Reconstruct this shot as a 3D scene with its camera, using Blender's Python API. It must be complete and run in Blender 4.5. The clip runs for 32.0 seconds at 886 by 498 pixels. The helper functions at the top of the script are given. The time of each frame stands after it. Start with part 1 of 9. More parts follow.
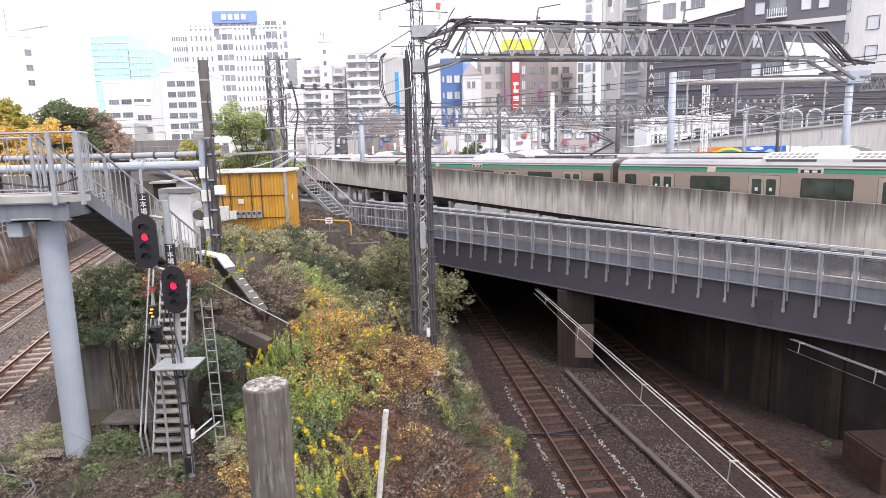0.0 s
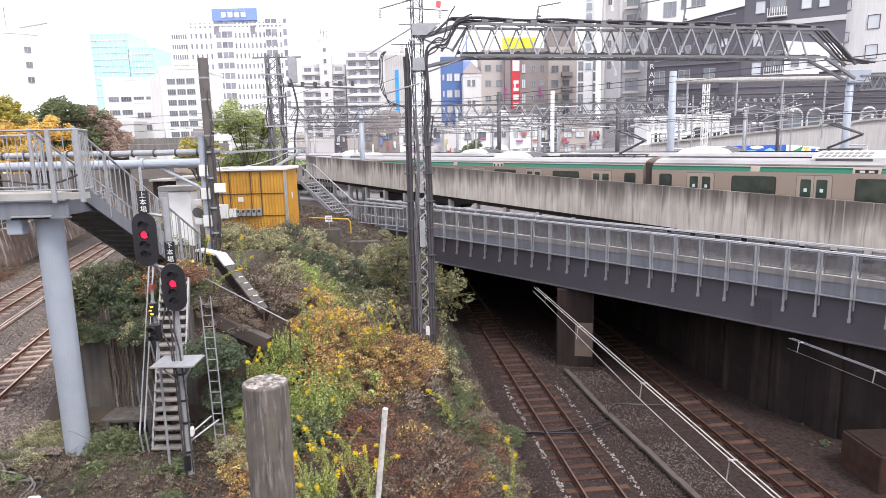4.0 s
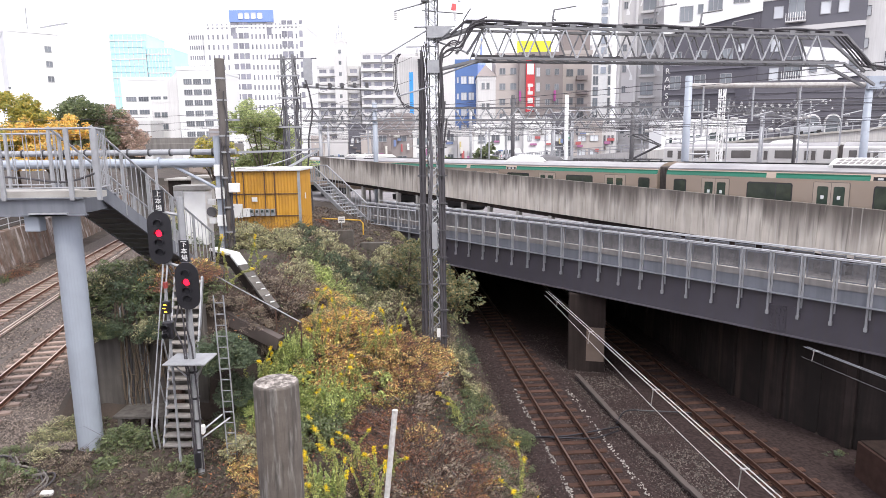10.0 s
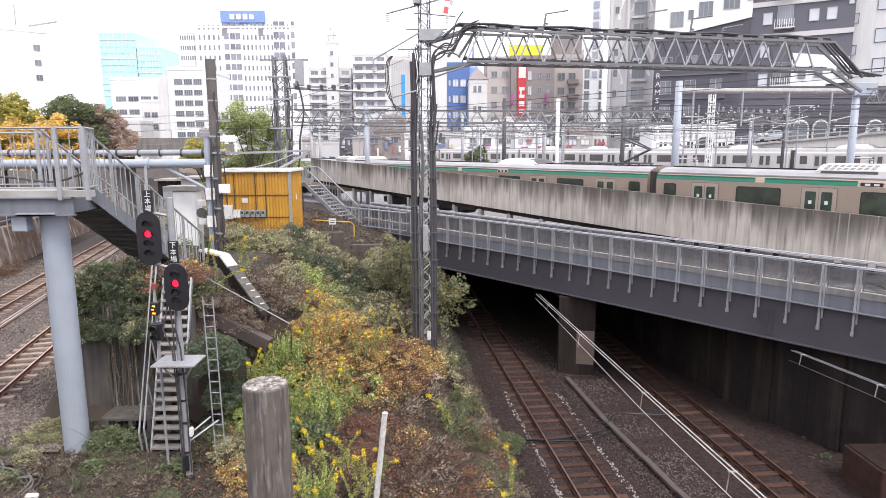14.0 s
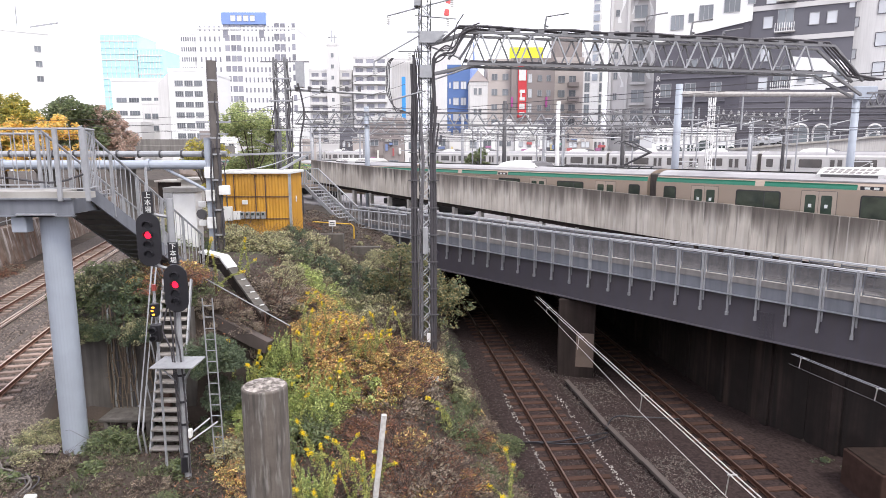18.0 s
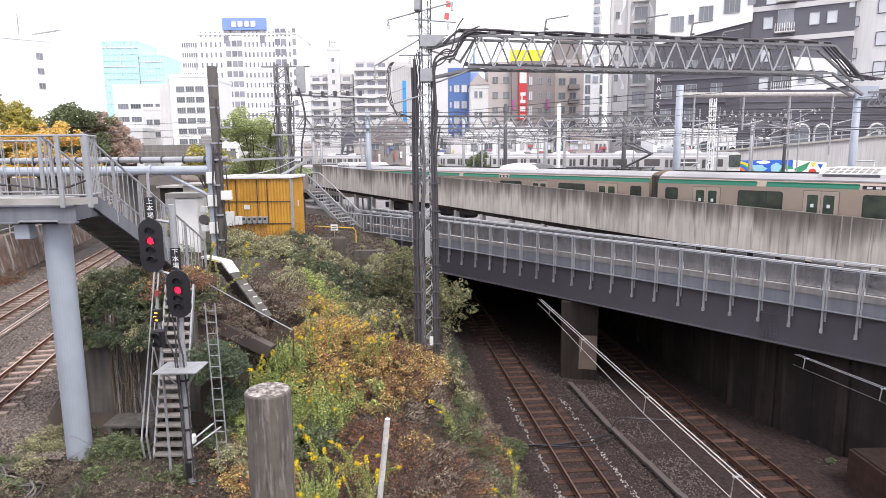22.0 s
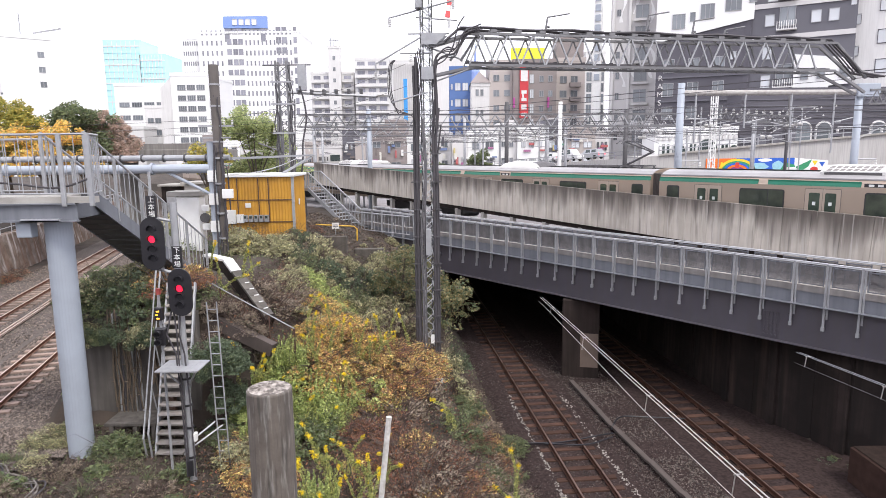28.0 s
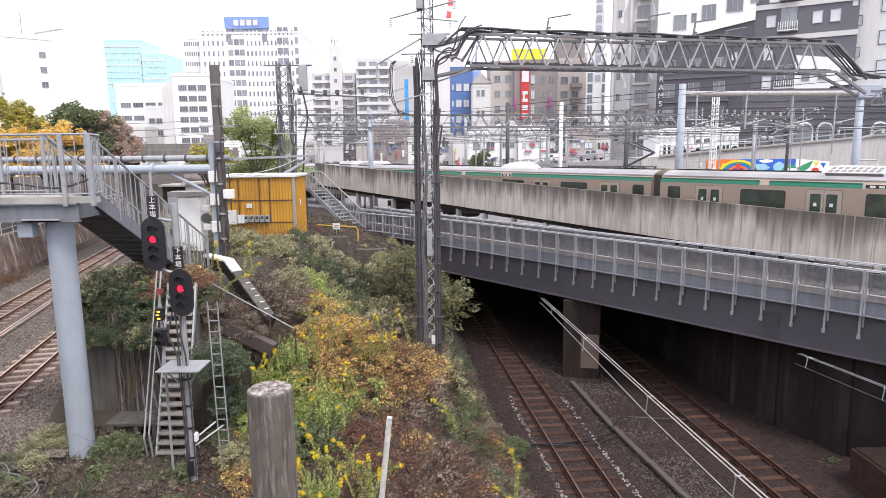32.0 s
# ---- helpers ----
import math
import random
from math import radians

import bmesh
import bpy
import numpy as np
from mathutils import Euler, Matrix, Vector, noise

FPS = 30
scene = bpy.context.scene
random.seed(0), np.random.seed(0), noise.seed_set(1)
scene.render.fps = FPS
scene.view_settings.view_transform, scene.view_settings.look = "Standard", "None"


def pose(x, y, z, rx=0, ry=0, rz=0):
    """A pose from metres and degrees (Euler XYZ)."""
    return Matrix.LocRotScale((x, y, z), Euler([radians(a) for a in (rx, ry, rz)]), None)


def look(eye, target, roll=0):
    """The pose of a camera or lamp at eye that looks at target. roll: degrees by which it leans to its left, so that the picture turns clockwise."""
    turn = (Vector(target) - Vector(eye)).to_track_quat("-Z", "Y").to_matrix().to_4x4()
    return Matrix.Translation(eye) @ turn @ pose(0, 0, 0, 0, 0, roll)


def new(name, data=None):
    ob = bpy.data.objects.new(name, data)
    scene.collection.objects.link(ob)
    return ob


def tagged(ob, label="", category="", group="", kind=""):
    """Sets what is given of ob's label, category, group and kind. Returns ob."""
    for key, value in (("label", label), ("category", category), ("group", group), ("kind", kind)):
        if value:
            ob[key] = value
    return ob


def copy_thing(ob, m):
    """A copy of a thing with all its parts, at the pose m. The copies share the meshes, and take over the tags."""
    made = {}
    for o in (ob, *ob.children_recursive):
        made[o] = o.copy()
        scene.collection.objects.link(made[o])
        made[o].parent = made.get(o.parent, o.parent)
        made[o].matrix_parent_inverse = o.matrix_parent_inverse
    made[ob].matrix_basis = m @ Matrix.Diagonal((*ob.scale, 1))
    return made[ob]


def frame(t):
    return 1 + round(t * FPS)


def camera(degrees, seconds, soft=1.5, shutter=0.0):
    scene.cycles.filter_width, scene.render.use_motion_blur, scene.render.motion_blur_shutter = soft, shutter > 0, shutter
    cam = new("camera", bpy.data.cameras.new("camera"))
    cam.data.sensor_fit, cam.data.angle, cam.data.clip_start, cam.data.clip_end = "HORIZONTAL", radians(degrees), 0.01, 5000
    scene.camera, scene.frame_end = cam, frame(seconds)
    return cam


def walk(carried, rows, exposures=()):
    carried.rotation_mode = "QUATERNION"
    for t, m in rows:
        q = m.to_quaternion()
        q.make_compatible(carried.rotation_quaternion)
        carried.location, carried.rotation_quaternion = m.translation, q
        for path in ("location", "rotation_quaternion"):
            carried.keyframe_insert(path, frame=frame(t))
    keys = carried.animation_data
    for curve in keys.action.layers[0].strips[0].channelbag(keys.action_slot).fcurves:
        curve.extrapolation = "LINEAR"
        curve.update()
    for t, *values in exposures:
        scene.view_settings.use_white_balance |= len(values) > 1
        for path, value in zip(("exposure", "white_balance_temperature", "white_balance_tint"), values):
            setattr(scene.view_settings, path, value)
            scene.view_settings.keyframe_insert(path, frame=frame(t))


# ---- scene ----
cam = camera(70.96, 32.0, soft=0.8)
EYE = (0.0, 0.0, 10.4)
# seconds and the turn of the camera, in degrees
PATH = [
    (0, 80.472, 1.392, -0.706),
    (0.5, 80.436, 1.475, -0.678),
    (1, 80.370, 1.470, -0.627),
    (1.5, 80.392, 1.415, -0.622),
    (2, 80.442, 1.267, -0.692),
    (2.5, 80.462, 1.085, -0.761),
    (3, 80.402, 1.129, -0.790),
    (3.5, 80.346, 1.300, -0.835),
    (5.5, 80.268, 0.726, 0.020),
    (6, 80.226, 0.689, 0.217),
    (6.5, 80.315, 0.691, 0.362),
    (7, 80.472, 0.769, 0.462),
    (7.5, 80.616, 0.813, 0.530),
    (8, 80.578, 0.742, 0.631),
    (8.5, 80.494, 0.746, 0.700),
    (9, 80.473, 0.809, 0.700),
    (9.5, 80.505, 0.726, 0.643),
    (10, 80.568, 0.654, 0.505),
    (10.5, 80.597, 0.553, 0.408),
    (11, 80.582, 0.515, 0.277),
    (11.5, 80.634, 0.253, 0.081),
    (12, 80.739, 0.234, -0.180),
    (12.5, 80.841, 0.237, -0.327),
    (13, 80.800, 0.239, -0.315),
    (13.5, 80.740, 0.237, -0.270),
    (14, 80.790, 0.199, -0.268),
    (14.5, 80.840, 0.168, -0.234),
    (16.5, 80.800, 0.060, -0.129),
    (17, 80.845, 0.016, -0.172),
    (17.5, 80.909, -0.011, -0.248),
    (18, 80.990, 0.004, -0.251),
    (18.5, 81.075, -0.030, -0.219),
    (19, 81.151, 0.130, -0.188),
    (19.5, 81.136, 0.149, -0.119),
    (20, 81.079, 0.166, -0.029),
    (20.5, 81.094, 0.242, -0.004),
    (21, 81.167, 0.293, -0.039),
    (21.5, 81.267, 0.422, -0.116),
    (22, 81.287, 0.512, -0.140),
    (22.5, 81.175, 0.446, -0.078),
    (23, 81.060, 0.445, -0.070),
    (23.5, 81.048, 0.419, -0.123),
    (24, 81.123, 0.430, -0.182),
    (24.5, 81.201, 0.478, -0.199),
    (25, 81.190, 0.423, -0.138),
    (25.5, 81.148, 0.453, -0.078),
    (27.5, 81.143, 0.488, -0.080),
    (28, 81.125, 0.570, -0.035),
    (28.5, 81.125, 0.570, -0.035),
    (29, 81.201, 0.571, -0.037),
    (29.5, 81.208, 0.550, -0.035),
    (30, 81.208, 0.550, -0.035),
    (30.5, 81.148, 0.516, 0.040),
    (31, 81.110, 0.513, 0.097),
    (31.5, 81.119, 0.475, 0.106),
    (32, 81.179, 0.503, 0.052),
]
walk(cam, [(t, pose(*EYE, a, b, c)) for t, a, b, c in PATH], [(0, 1.03), (6, 1.01), (12, 0.98), (19, 0.95), (25, 0.92), (32, 0.88)])

# ---- light ----
world = bpy.data.worlds.new("sky")
scene.world = world
world.use_nodes = True
wn, wl = world.node_tree.nodes, world.node_tree.links
wn.clear()
w_sky = wn.new("ShaderNodeTexSky")
w_sky.sky_type = "NISHITA"
w_sky.sun_disc = False
w_sky.sun_elevation, w_sky.sun_rotation = radians(57), radians(147)
w_sky.dust_density, w_sky.air_density, w_sky.ozone_density = 4.0, 1.6, 1.0
w_bw = wn.new("ShaderNodeRGBToBW")
w_mix = wn.new("ShaderNodeMixRGB")
w_mix.inputs[0].default_value = 0.9
# a closed veil of bright cloud over the sky
w_veil = wn.new("ShaderNodeMixRGB")
w_veil.inputs[0].default_value = 0.8
w_veil.inputs[2].default_value = (9.25, 9.15, 10.4, 1)
w_bg = wn.new("ShaderNodeBackground")
w_bg.inputs[1].default_value = 0.12
w_out = wn.new("ShaderNodeOutputWorld")
wl.new(w_sky.outputs[0], w_bw.inputs[0])
wl.new(w_sky.outputs[0], w_mix.inputs[1])
wl.new(w_bw.outputs[0], w_mix.inputs[2])
wl.new(w_mix.outputs[0], w_veil.inputs[1])
wl.new(w_veil.outputs[0], w_bg.inputs[0])
wl.new(w_bg.outputs[0], w_out.inputs[0])
sun = new("sun", bpy.data.lights.new("sun", "SUN"))
sun.data.energy, sun.data.angle, sun.data.color = 1.5, radians(16), (1.0, 0.96, 0.9)
sun.matrix_basis = look((14, -22, 40), (0, 0, 0))


# ---- materials ----
def mat(name, col, col2=None, rough=0.7, metal=0.0, scale=3.0, amount=0.5, fine=40.0, bump=0.15, streak=0.0,
        streak_col=None, island=0.0, obj_random=0.0, emit=0.0, spec=0.5, moving=False, run=5.0):
    """A weathered surface: two scales of noise between two colours, optional runs down the face, grain in the relief."""
    m = bpy.data.materials.new(name)
    m.use_nodes = True
    n, l = m.node_tree.nodes, m.node_tree.links
    b = n["Principled BSDF"]
    b.inputs["Roughness"].default_value, b.inputs["Metallic"].default_value = rough, metal
    b.inputs["Specular IOR Level"].default_value = spec
    col2 = col2 or tuple(c * 0.72 for c in col)
    tc = n.new("ShaderNodeTexCoord") if moving else n.new("ShaderNodeNewGeometry")
    spot = tc.outputs["Object" if moving else "Position"]
    n1, n2 = n.new("ShaderNodeTexNoise"), n.new("ShaderNodeTexNoise")
    n1.inputs["Scale"].default_value, n2.inputs["Scale"].default_value = scale, fine
    n1.inputs["Detail"].default_value, n2.inputs["Detail"].default_value = 5, 3
    l.new(spot, n1.inputs["Vector"])
    l.new(spot, n2.inputs["Vector"])
    r1 = n.new("ShaderNodeMapRange")
    r1.inputs[1].default_value, r1.inputs[2].default_value = 0.35, 0.68
    l.new(n1.outputs["Fac"], r1.inputs[0])
    add = n.new("ShaderNodeMath")
    add.operation = "MULTIPLY_ADD"
    l.new(n2.outputs["Fac"], add.inputs[0])
    add.inputs[1].default_value = 0.5
    l.new(r1.outputs[0], add.inputs[2])
    sc = n.new("ShaderNodeMath")
    sc.operation = "MULTIPLY"
    sc.use_clamp = True
    l.new(add.outputs[0], sc.inputs[0])
    sc.inputs[1].default_value = amount
    mx = n.new("ShaderNodeMixRGB")
    mx.inputs[1].default_value, mx.inputs[2].default_value = (*col, 1), (*col2, 1)
    l.new(sc.outputs[0], mx.inputs[0])
    out = mx.outputs[0]
    if streak:
        mp = n.new("ShaderNodeMapping")
        mp.inputs["Scale"].default_value = (1.0, 1.0, 0.05)
        ns = n.new("ShaderNodeTexNoise")
        ns.inputs["Scale"].default_value, ns.inputs["Detail"].default_value = run, 6
        rs = n.new("ShaderNodeMapRange")
        rs.inputs[1].default_value, rs.inputs[2].default_value = 0.42, 0.66
        rs.inputs[4].default_value = streak
        ms = n.new("ShaderNodeMixRGB")
        ms.inputs[2].default_value = (*(streak_col or tuple(c * 0.4 for c in col)), 1)
        l.new(spot, mp.inputs[0])
        l.new(mp.outputs[0], ns.inputs["Vector"])
        l.new(ns.outputs["Fac"], rs.inputs[0])
        l.new(rs.outputs[0], ms.inputs[0])
        l.new(out, ms.inputs[1])
        out = ms.outputs[0]
    if island or obj_random:
        g = n.new("ShaderNodeNewGeometry") if island else n.new("ShaderNodeObjectInfo")
        hs = n.new("ShaderNodeHueSaturation")
        mr = n.new("ShaderNodeMapRange")
        k = island or obj_random
        mr.inputs[3].default_value, mr.inputs[4].default_value = 1 - k, 1 + k
        l.new(g.outputs["Random Per Island" if island else "Random"], mr.inputs[0])
        l.new(mr.outputs[0], hs.inputs["Value"])
        l.new(out, hs.inputs["Color"])
        out = hs.outputs[0]
    l.new(out, b.inputs["Base Color"])
    if bump:
        bp = n.new("ShaderNodeBump")
        bp.inputs["Strength"].default_value, bp.inputs["Distance"].default_value = bump, 0.02
        l.new(n2.outputs["Fac"], bp.inputs["Height"])
        l.new(bp.outputs[0], b.inputs["Normal"])
    if emit:
        b.inputs["Emission Color"].default_value, b.inputs["Emission Strength"].default_value = (*col, 1), emit
    return m


def leaf_mat(name, cols, rough=0.5, dull=0.27):
    """Foliage whose leaves differ one by one, with some light passing through."""
    m = bpy.data.materials.new(name)
    m.use_nodes = True
    n, l = m.node_tree.nodes, m.node_tree.links
    b = n["Principled BSDF"]
    b.inputs["Roughness"].default_value = rough
    b.inputs["Specular IOR Level"].default_value = 0.4
    g = n.new("ShaderNodeNewGeometry")
    r = n.new("ShaderNodeValToRGB")
    for i, c in enumerate(cols):
        e = r.color_ramp.elements[i] if i < 2 else r.color_ramp.elements.new(1.0)
        e.position, e.color = i / (len(cols) - 1), (*(2.1 * (k * (1 - dull) + dull * (0.4 * c[0] + 0.5 * c[1] + 0.1 * c[2])) for k in c), 1)
    l.new(g.outputs["Random Per Island"], r.inputs[0])
    l.new(r.outputs[0], b.inputs["Base Color"])
    t = n.new("ShaderNodeBsdfTranslucent")
    l.new(r.outputs[0], t.inputs[0])
    mx = n.new("ShaderNodeMixShader")
    mx.inputs[0].default_value = 0.38
    l.new(b.outputs[0], mx.inputs[1])
    l.new(t.outputs[0], mx.inputs[2])
    l.new(mx.outputs[0], n["Material Output"].inputs[0])
    return m


M_SOIL = mat("soil", (0.066, 0.047, 0.037), (0.03, 0.024, 0.018), 0.95, scale=0.6, fine=14, bump=0.6, amount=0.9)
M_BALLAST = mat("ballast", (0.135, 0.11, 0.096), (0.055, 0.044, 0.038), 0.95, scale=9, fine=22, bump=1.0, amount=0.8)
# Rust-brown stone, coloured darker than the open ballast to carry the cutting's shade.
M_BALLAST_DARK = mat("shaded_rusty_ballast", (0.054, 0.038, 0.0355), (0.022, 0.015, 0.0142), 1.0, spec=0.1, scale=9, fine=22, bump=1.0, amount=0.8)
M_RAIL = mat("rail_steel", (0.13, 0.065, 0.045), (0.065, 0.034, 0.025), 0.6, 0.6, scale=6, bump=0.1)
M_RAILTOP = mat("rail_head", (0.22, 0.15, 0.125), (0.13, 0.085, 0.07), 0.4, 0.7, scale=6, bump=0.05)
# Sleepers of the cutting, their colour also lowered for the shade there.
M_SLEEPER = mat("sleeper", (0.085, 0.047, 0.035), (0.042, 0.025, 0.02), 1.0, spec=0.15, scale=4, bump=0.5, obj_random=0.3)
M_CONC = mat("concrete", (0.40, 0.385, 0.36), (0.23, 0.215, 0.195), 0.85, scale=1.3, bump=0.25, amount=0.7)
M_PARAPET = mat("stained_concrete", (0.55, 0.505, 0.445), (0.39, 0.35, 0.30), 0.85, scale=0.9, bump=0.2, streak=0.35,
                streak_col=(0.15, 0.13, 0.115), amount=0.6, obj_random=0.06)


def coping_grime(m, depth, col, scale=3.2):
    """Soot that has run down from the top edge of a wall panel (its origin) in uneven tongues."""
    n, l = m.node_tree.nodes, m.node_tree.links
    b = n["Principled BSDF"]
    src = b.inputs["Base Color"].links[0].from_socket
    tc, ge, sx, mp, ns, ma, mr, mx = (n.new("ShaderNode" + k) for k in ("TexCoord", "NewGeometry", "SeparateXYZ", "Mapping", "TexNoise", "Math", "MapRange", "MixRGB"))
    l.new(tc.outputs["Object"], sx.inputs[0])
    mp.inputs["Scale"].default_value = (1, 1, 0.06)
    l.new(ge.outputs["Position"], mp.inputs[0])
    l.new(mp.outputs[0], ns.inputs["Vector"])
    ns.inputs["Scale"].default_value, ns.inputs["Detail"].default_value = scale, 9
    ma.operation = "MULTIPLY_ADD"
    l.new(ns.outputs["Fac"], ma.inputs[0])
    ma.inputs[1].default_value = depth * 4
    l.new(sx.outputs["Z"], ma.inputs[2])
    mr.inputs[1].default_value, mr.inputs[2].default_value, mr.inputs[4].default_value = depth * 1.2, depth * 2.25, 0.92
    l.new(ma.outputs[0], mr.inputs[0])
    l.new(mr.outputs[0], mx.inputs[0])
    l.new(src, mx.inputs[1])
    mx.inputs[2].default_value = (*col, 1)
    l.new(mx.outputs[0], b.inputs["Base Color"])


def runs(m, col, scale, lo, hi, strength, squeeze=0.04):
    """One more layer of thin vertical runs of this colour down a wall."""
    n, l = m.node_tree.nodes, m.node_tree.links
    b = n["Principled BSDF"]
    src = b.inputs["Base Color"].links[0].from_socket
    ge, mp, ns, mr, mx = (n.new("ShaderNode" + k) for k in ("NewGeometry", "Mapping", "TexNoise", "MapRange", "MixRGB"))
    mp.inputs["Scale"].default_value = (1, 1, squeeze)
    mp.inputs["Location"].default_value = (scale, 3.7, 0.4)
    l.new(ge.outputs["Position"], mp.inputs[0])
    l.new(mp.outputs[0], ns.inputs["Vector"])
    ns.inputs["Scale"].default_value, ns.inputs["Detail"].default_value = scale, 7
    mr.inputs[1].default_value, mr.inputs[2].default_value, mr.inputs[4].default_value = lo, hi, strength
    l.new(ns.outputs["Fac"], mr.inputs[0])
    l.new(mr.outputs[0], mx.inputs[0])
    l.new(src, mx.inputs[1])
    mx.inputs[2].default_value = (*col, 1)
    l.new(mx.outputs[0], b.inputs["Base Color"])


runs(M_PARAPET, (0.56, 0.53, 0.49), 3.5, 0.54, 0.72, 0.6)
coping_grime(M_PARAPET, 1.0, (0.062, 0.054, 0.05))
coping_grime(M_PARAPET, 1.35, (0.105, 0.088, 0.076), 0.55)
runs(M_PARAPET, (0.11, 0.098, 0.09), 7.0, 0.57, 0.72, 0.6, 0.07)
runs(M_PARAPET, (0.52, 0.49, 0.45), 9.0, 0.62, 0.72, 0.5, 0.03)
# Base colour set far darker than bare concrete, to carry the underpass shade.
M_DARKCONC = mat("shade_dark_concrete", (0.042, 0.032, 0.029), (0.02, 0.0155, 0.0145), 0.95, spec=0.15, scale=0.8, bump=0.3, streak=0.8,
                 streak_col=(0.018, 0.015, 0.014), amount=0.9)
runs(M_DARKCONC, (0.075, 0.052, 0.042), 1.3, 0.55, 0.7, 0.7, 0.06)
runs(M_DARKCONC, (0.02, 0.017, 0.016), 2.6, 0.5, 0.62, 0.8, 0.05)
M_GALV = mat("galvanised_steel", (0.36, 0.365, 0.38), (0.26, 0.265, 0.275), 0.55, 0.35, scale=5, bump=0.04)
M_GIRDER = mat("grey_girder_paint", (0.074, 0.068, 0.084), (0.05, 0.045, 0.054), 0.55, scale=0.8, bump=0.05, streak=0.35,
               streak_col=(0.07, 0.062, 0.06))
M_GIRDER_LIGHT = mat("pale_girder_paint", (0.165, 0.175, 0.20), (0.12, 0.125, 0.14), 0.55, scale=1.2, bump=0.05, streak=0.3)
M_MESH = mat("grey_mesh_panel", (0.20, 0.19, 0.192), (0.12, 0.115, 0.115), 0.7, scale=3, amount=0.7, bump=0.2, streak=0.4, obj_random=0.08)
M_TOWER = mat("dark_lattice_steel", (0.10, 0.098, 0.104), (0.06, 0.057, 0.058), 0.6, 0.4, scale=3, bump=0.05)
M_TRUSS = mat("truss_steel", (0.20, 0.20, 0.208), (0.115, 0.112, 0.114), 0.6, 0.4, scale=2, bump=0.05)
M_CABLE = mat("black_cable", (0.066, 0.061, 0.067), (0.046, 0.042, 0.046), rough=0.65, bump=0.0, spec=0.35)
M_GREYCABLE = mat("grey_cable", (0.13, 0.125, 0.135), (0.09, 0.085, 0.09), rough=0.6, bump=0.0)
M_WIRE = mat("bright_wire", (0.62, 0.6, 0.58), rough=0.35, metal=0.7, bump=0.0)
M_WHITE = mat("white_paint", (0.72, 0.72, 0.71), (0.58, 0.575, 0.56), 0.6, scale=2, bump=0.03)
M_PALEBLUE = mat("pale_blue_paint", (0.33, 0.365, 0.42), (0.27, 0.295, 0.335), 0.5, scale=1.5, bump=0.03)
M_BLACK = mat("black_paint", (0.018, 0.017, 0.021), rough=0.45, bump=0.02)
M_GLASS = mat("dark_glass", (0.035, 0.05, 0.05), (0.06, 0.075, 0.072), 0.08, scale=1.2, bump=0.0, spec=0.8)
M_HANDRAIL = mat("bright_galvanised", (0.52, 0.525, 0.54), (0.40, 0.405, 0.42), 0.45, 0.4, scale=5, bump=0.03)
M_RUST = mat("rusty_iron", (0.10, 0.055, 0.038), (0.055, 0.03, 0.022), 0.85, scale=4, bump=0.3)


# ---- building helpers ----
PLACE = {}


def thing(name, m=None, label="", category="", group="", kind=""):
    """An Empty at the base of a thing, at the pose m."""
    ob = new(name)
    ob.empty_display_size = 0.2
    m = m or Matrix.Identity(4)
    ob.matrix_basis = m
    PLACE[ob] = m
    return tagged(ob, label, category, group, kind)


def part(name, bm, material, parent=None, label="", at=None, smooth=False):
    """Links a bmesh as one mesh object under a thing or a part, in its parent's space; at: its own place there."""
    me = bpy.data.meshes.new(name)
    bm.to_mesh(me)
    bm.free()
    me.materials.append(material)
    if smooth:
        me.polygons.foreach_set("use_smooth", [True] * len(me.polygons))
    ob = new(name, me)
    if parent:
        ob.parent = parent
    if at:
        ob.matrix_basis = at
    if label:
        ob["label"] = label
    return ob


def again(name, ob, parent, at, material=None):
    """Another object on the same mesh."""
    o = new(name, ob.data)
    o.parent = parent
    o.matrix_basis = at
    return o


def cloud(name, v, f, material, parent=None, label="", smooth=False):
    """A mesh from arrays of corners and faces."""
    me = bpy.data.meshes.new(name)
    me.from_pydata([tuple(p) for p in v], [], [tuple(q) for q in f])
    me.materials.append(material)
    if smooth:
        me.polygons.foreach_set("use_smooth", [True] * len(me.polygons))
    ob = new(name, me)
    if parent:
        ob.parent = parent
    if label:
        ob["label"] = label
    return ob


def B():
    return bmesh.new()


def box(bm, x0, x1, y0, y1, z0, z1, m=None, bevel=0.0):
    c = [(x0, y0, z0), (x1, y0, z0), (x1, y1, z0), (x0, y1, z0), (x0, y0, z1), (x1, y0, z1), (x1, y1, z1), (x0, y1, z1)]
    v = [bm.verts.new(m @ Vector(p) if m else p) for p in c]
    fs = [bm.faces.new([v[i] for i in q]) for q in ((3, 2, 1, 0), (4, 5, 6, 7), (0, 1, 5, 4), (1, 2, 6, 5), (2, 3, 7, 6), (3, 0, 4, 7))]
    if bevel:
        es = list({e for q in fs for e in q.edges})
        bmesh.ops.bevel(bm, geom=es, offset=bevel, segments=1, affect="EDGES", profile=0.5)
    return bm


def tube(bm, p, q, r, r2=None, n=8, caps=True):
    """A round bar from p to q."""
    p, q = Vector(p), Vector(q)
    r2 = r if r2 is None else r2
    d = q - p
    t = d.to_track_quat("Z", "Y").to_matrix()
    ring = [t @ Vector((math.cos(2 * math.pi * i / n), math.sin(2 * math.pi * i / n), 0)) for i in range(n)]
    a = [bm.verts.new(p + k * r) for k in ring]
    b = [bm.verts.new(q + k * r2) for k in ring]
    for i in range(n):
        bm.faces.new((a[i], a[(i + 1) % n], b[(i + 1) % n], b[i]))
    if caps:
        bm.faces.new(a[::-1])
        bm.faces.new(b)
    return bm


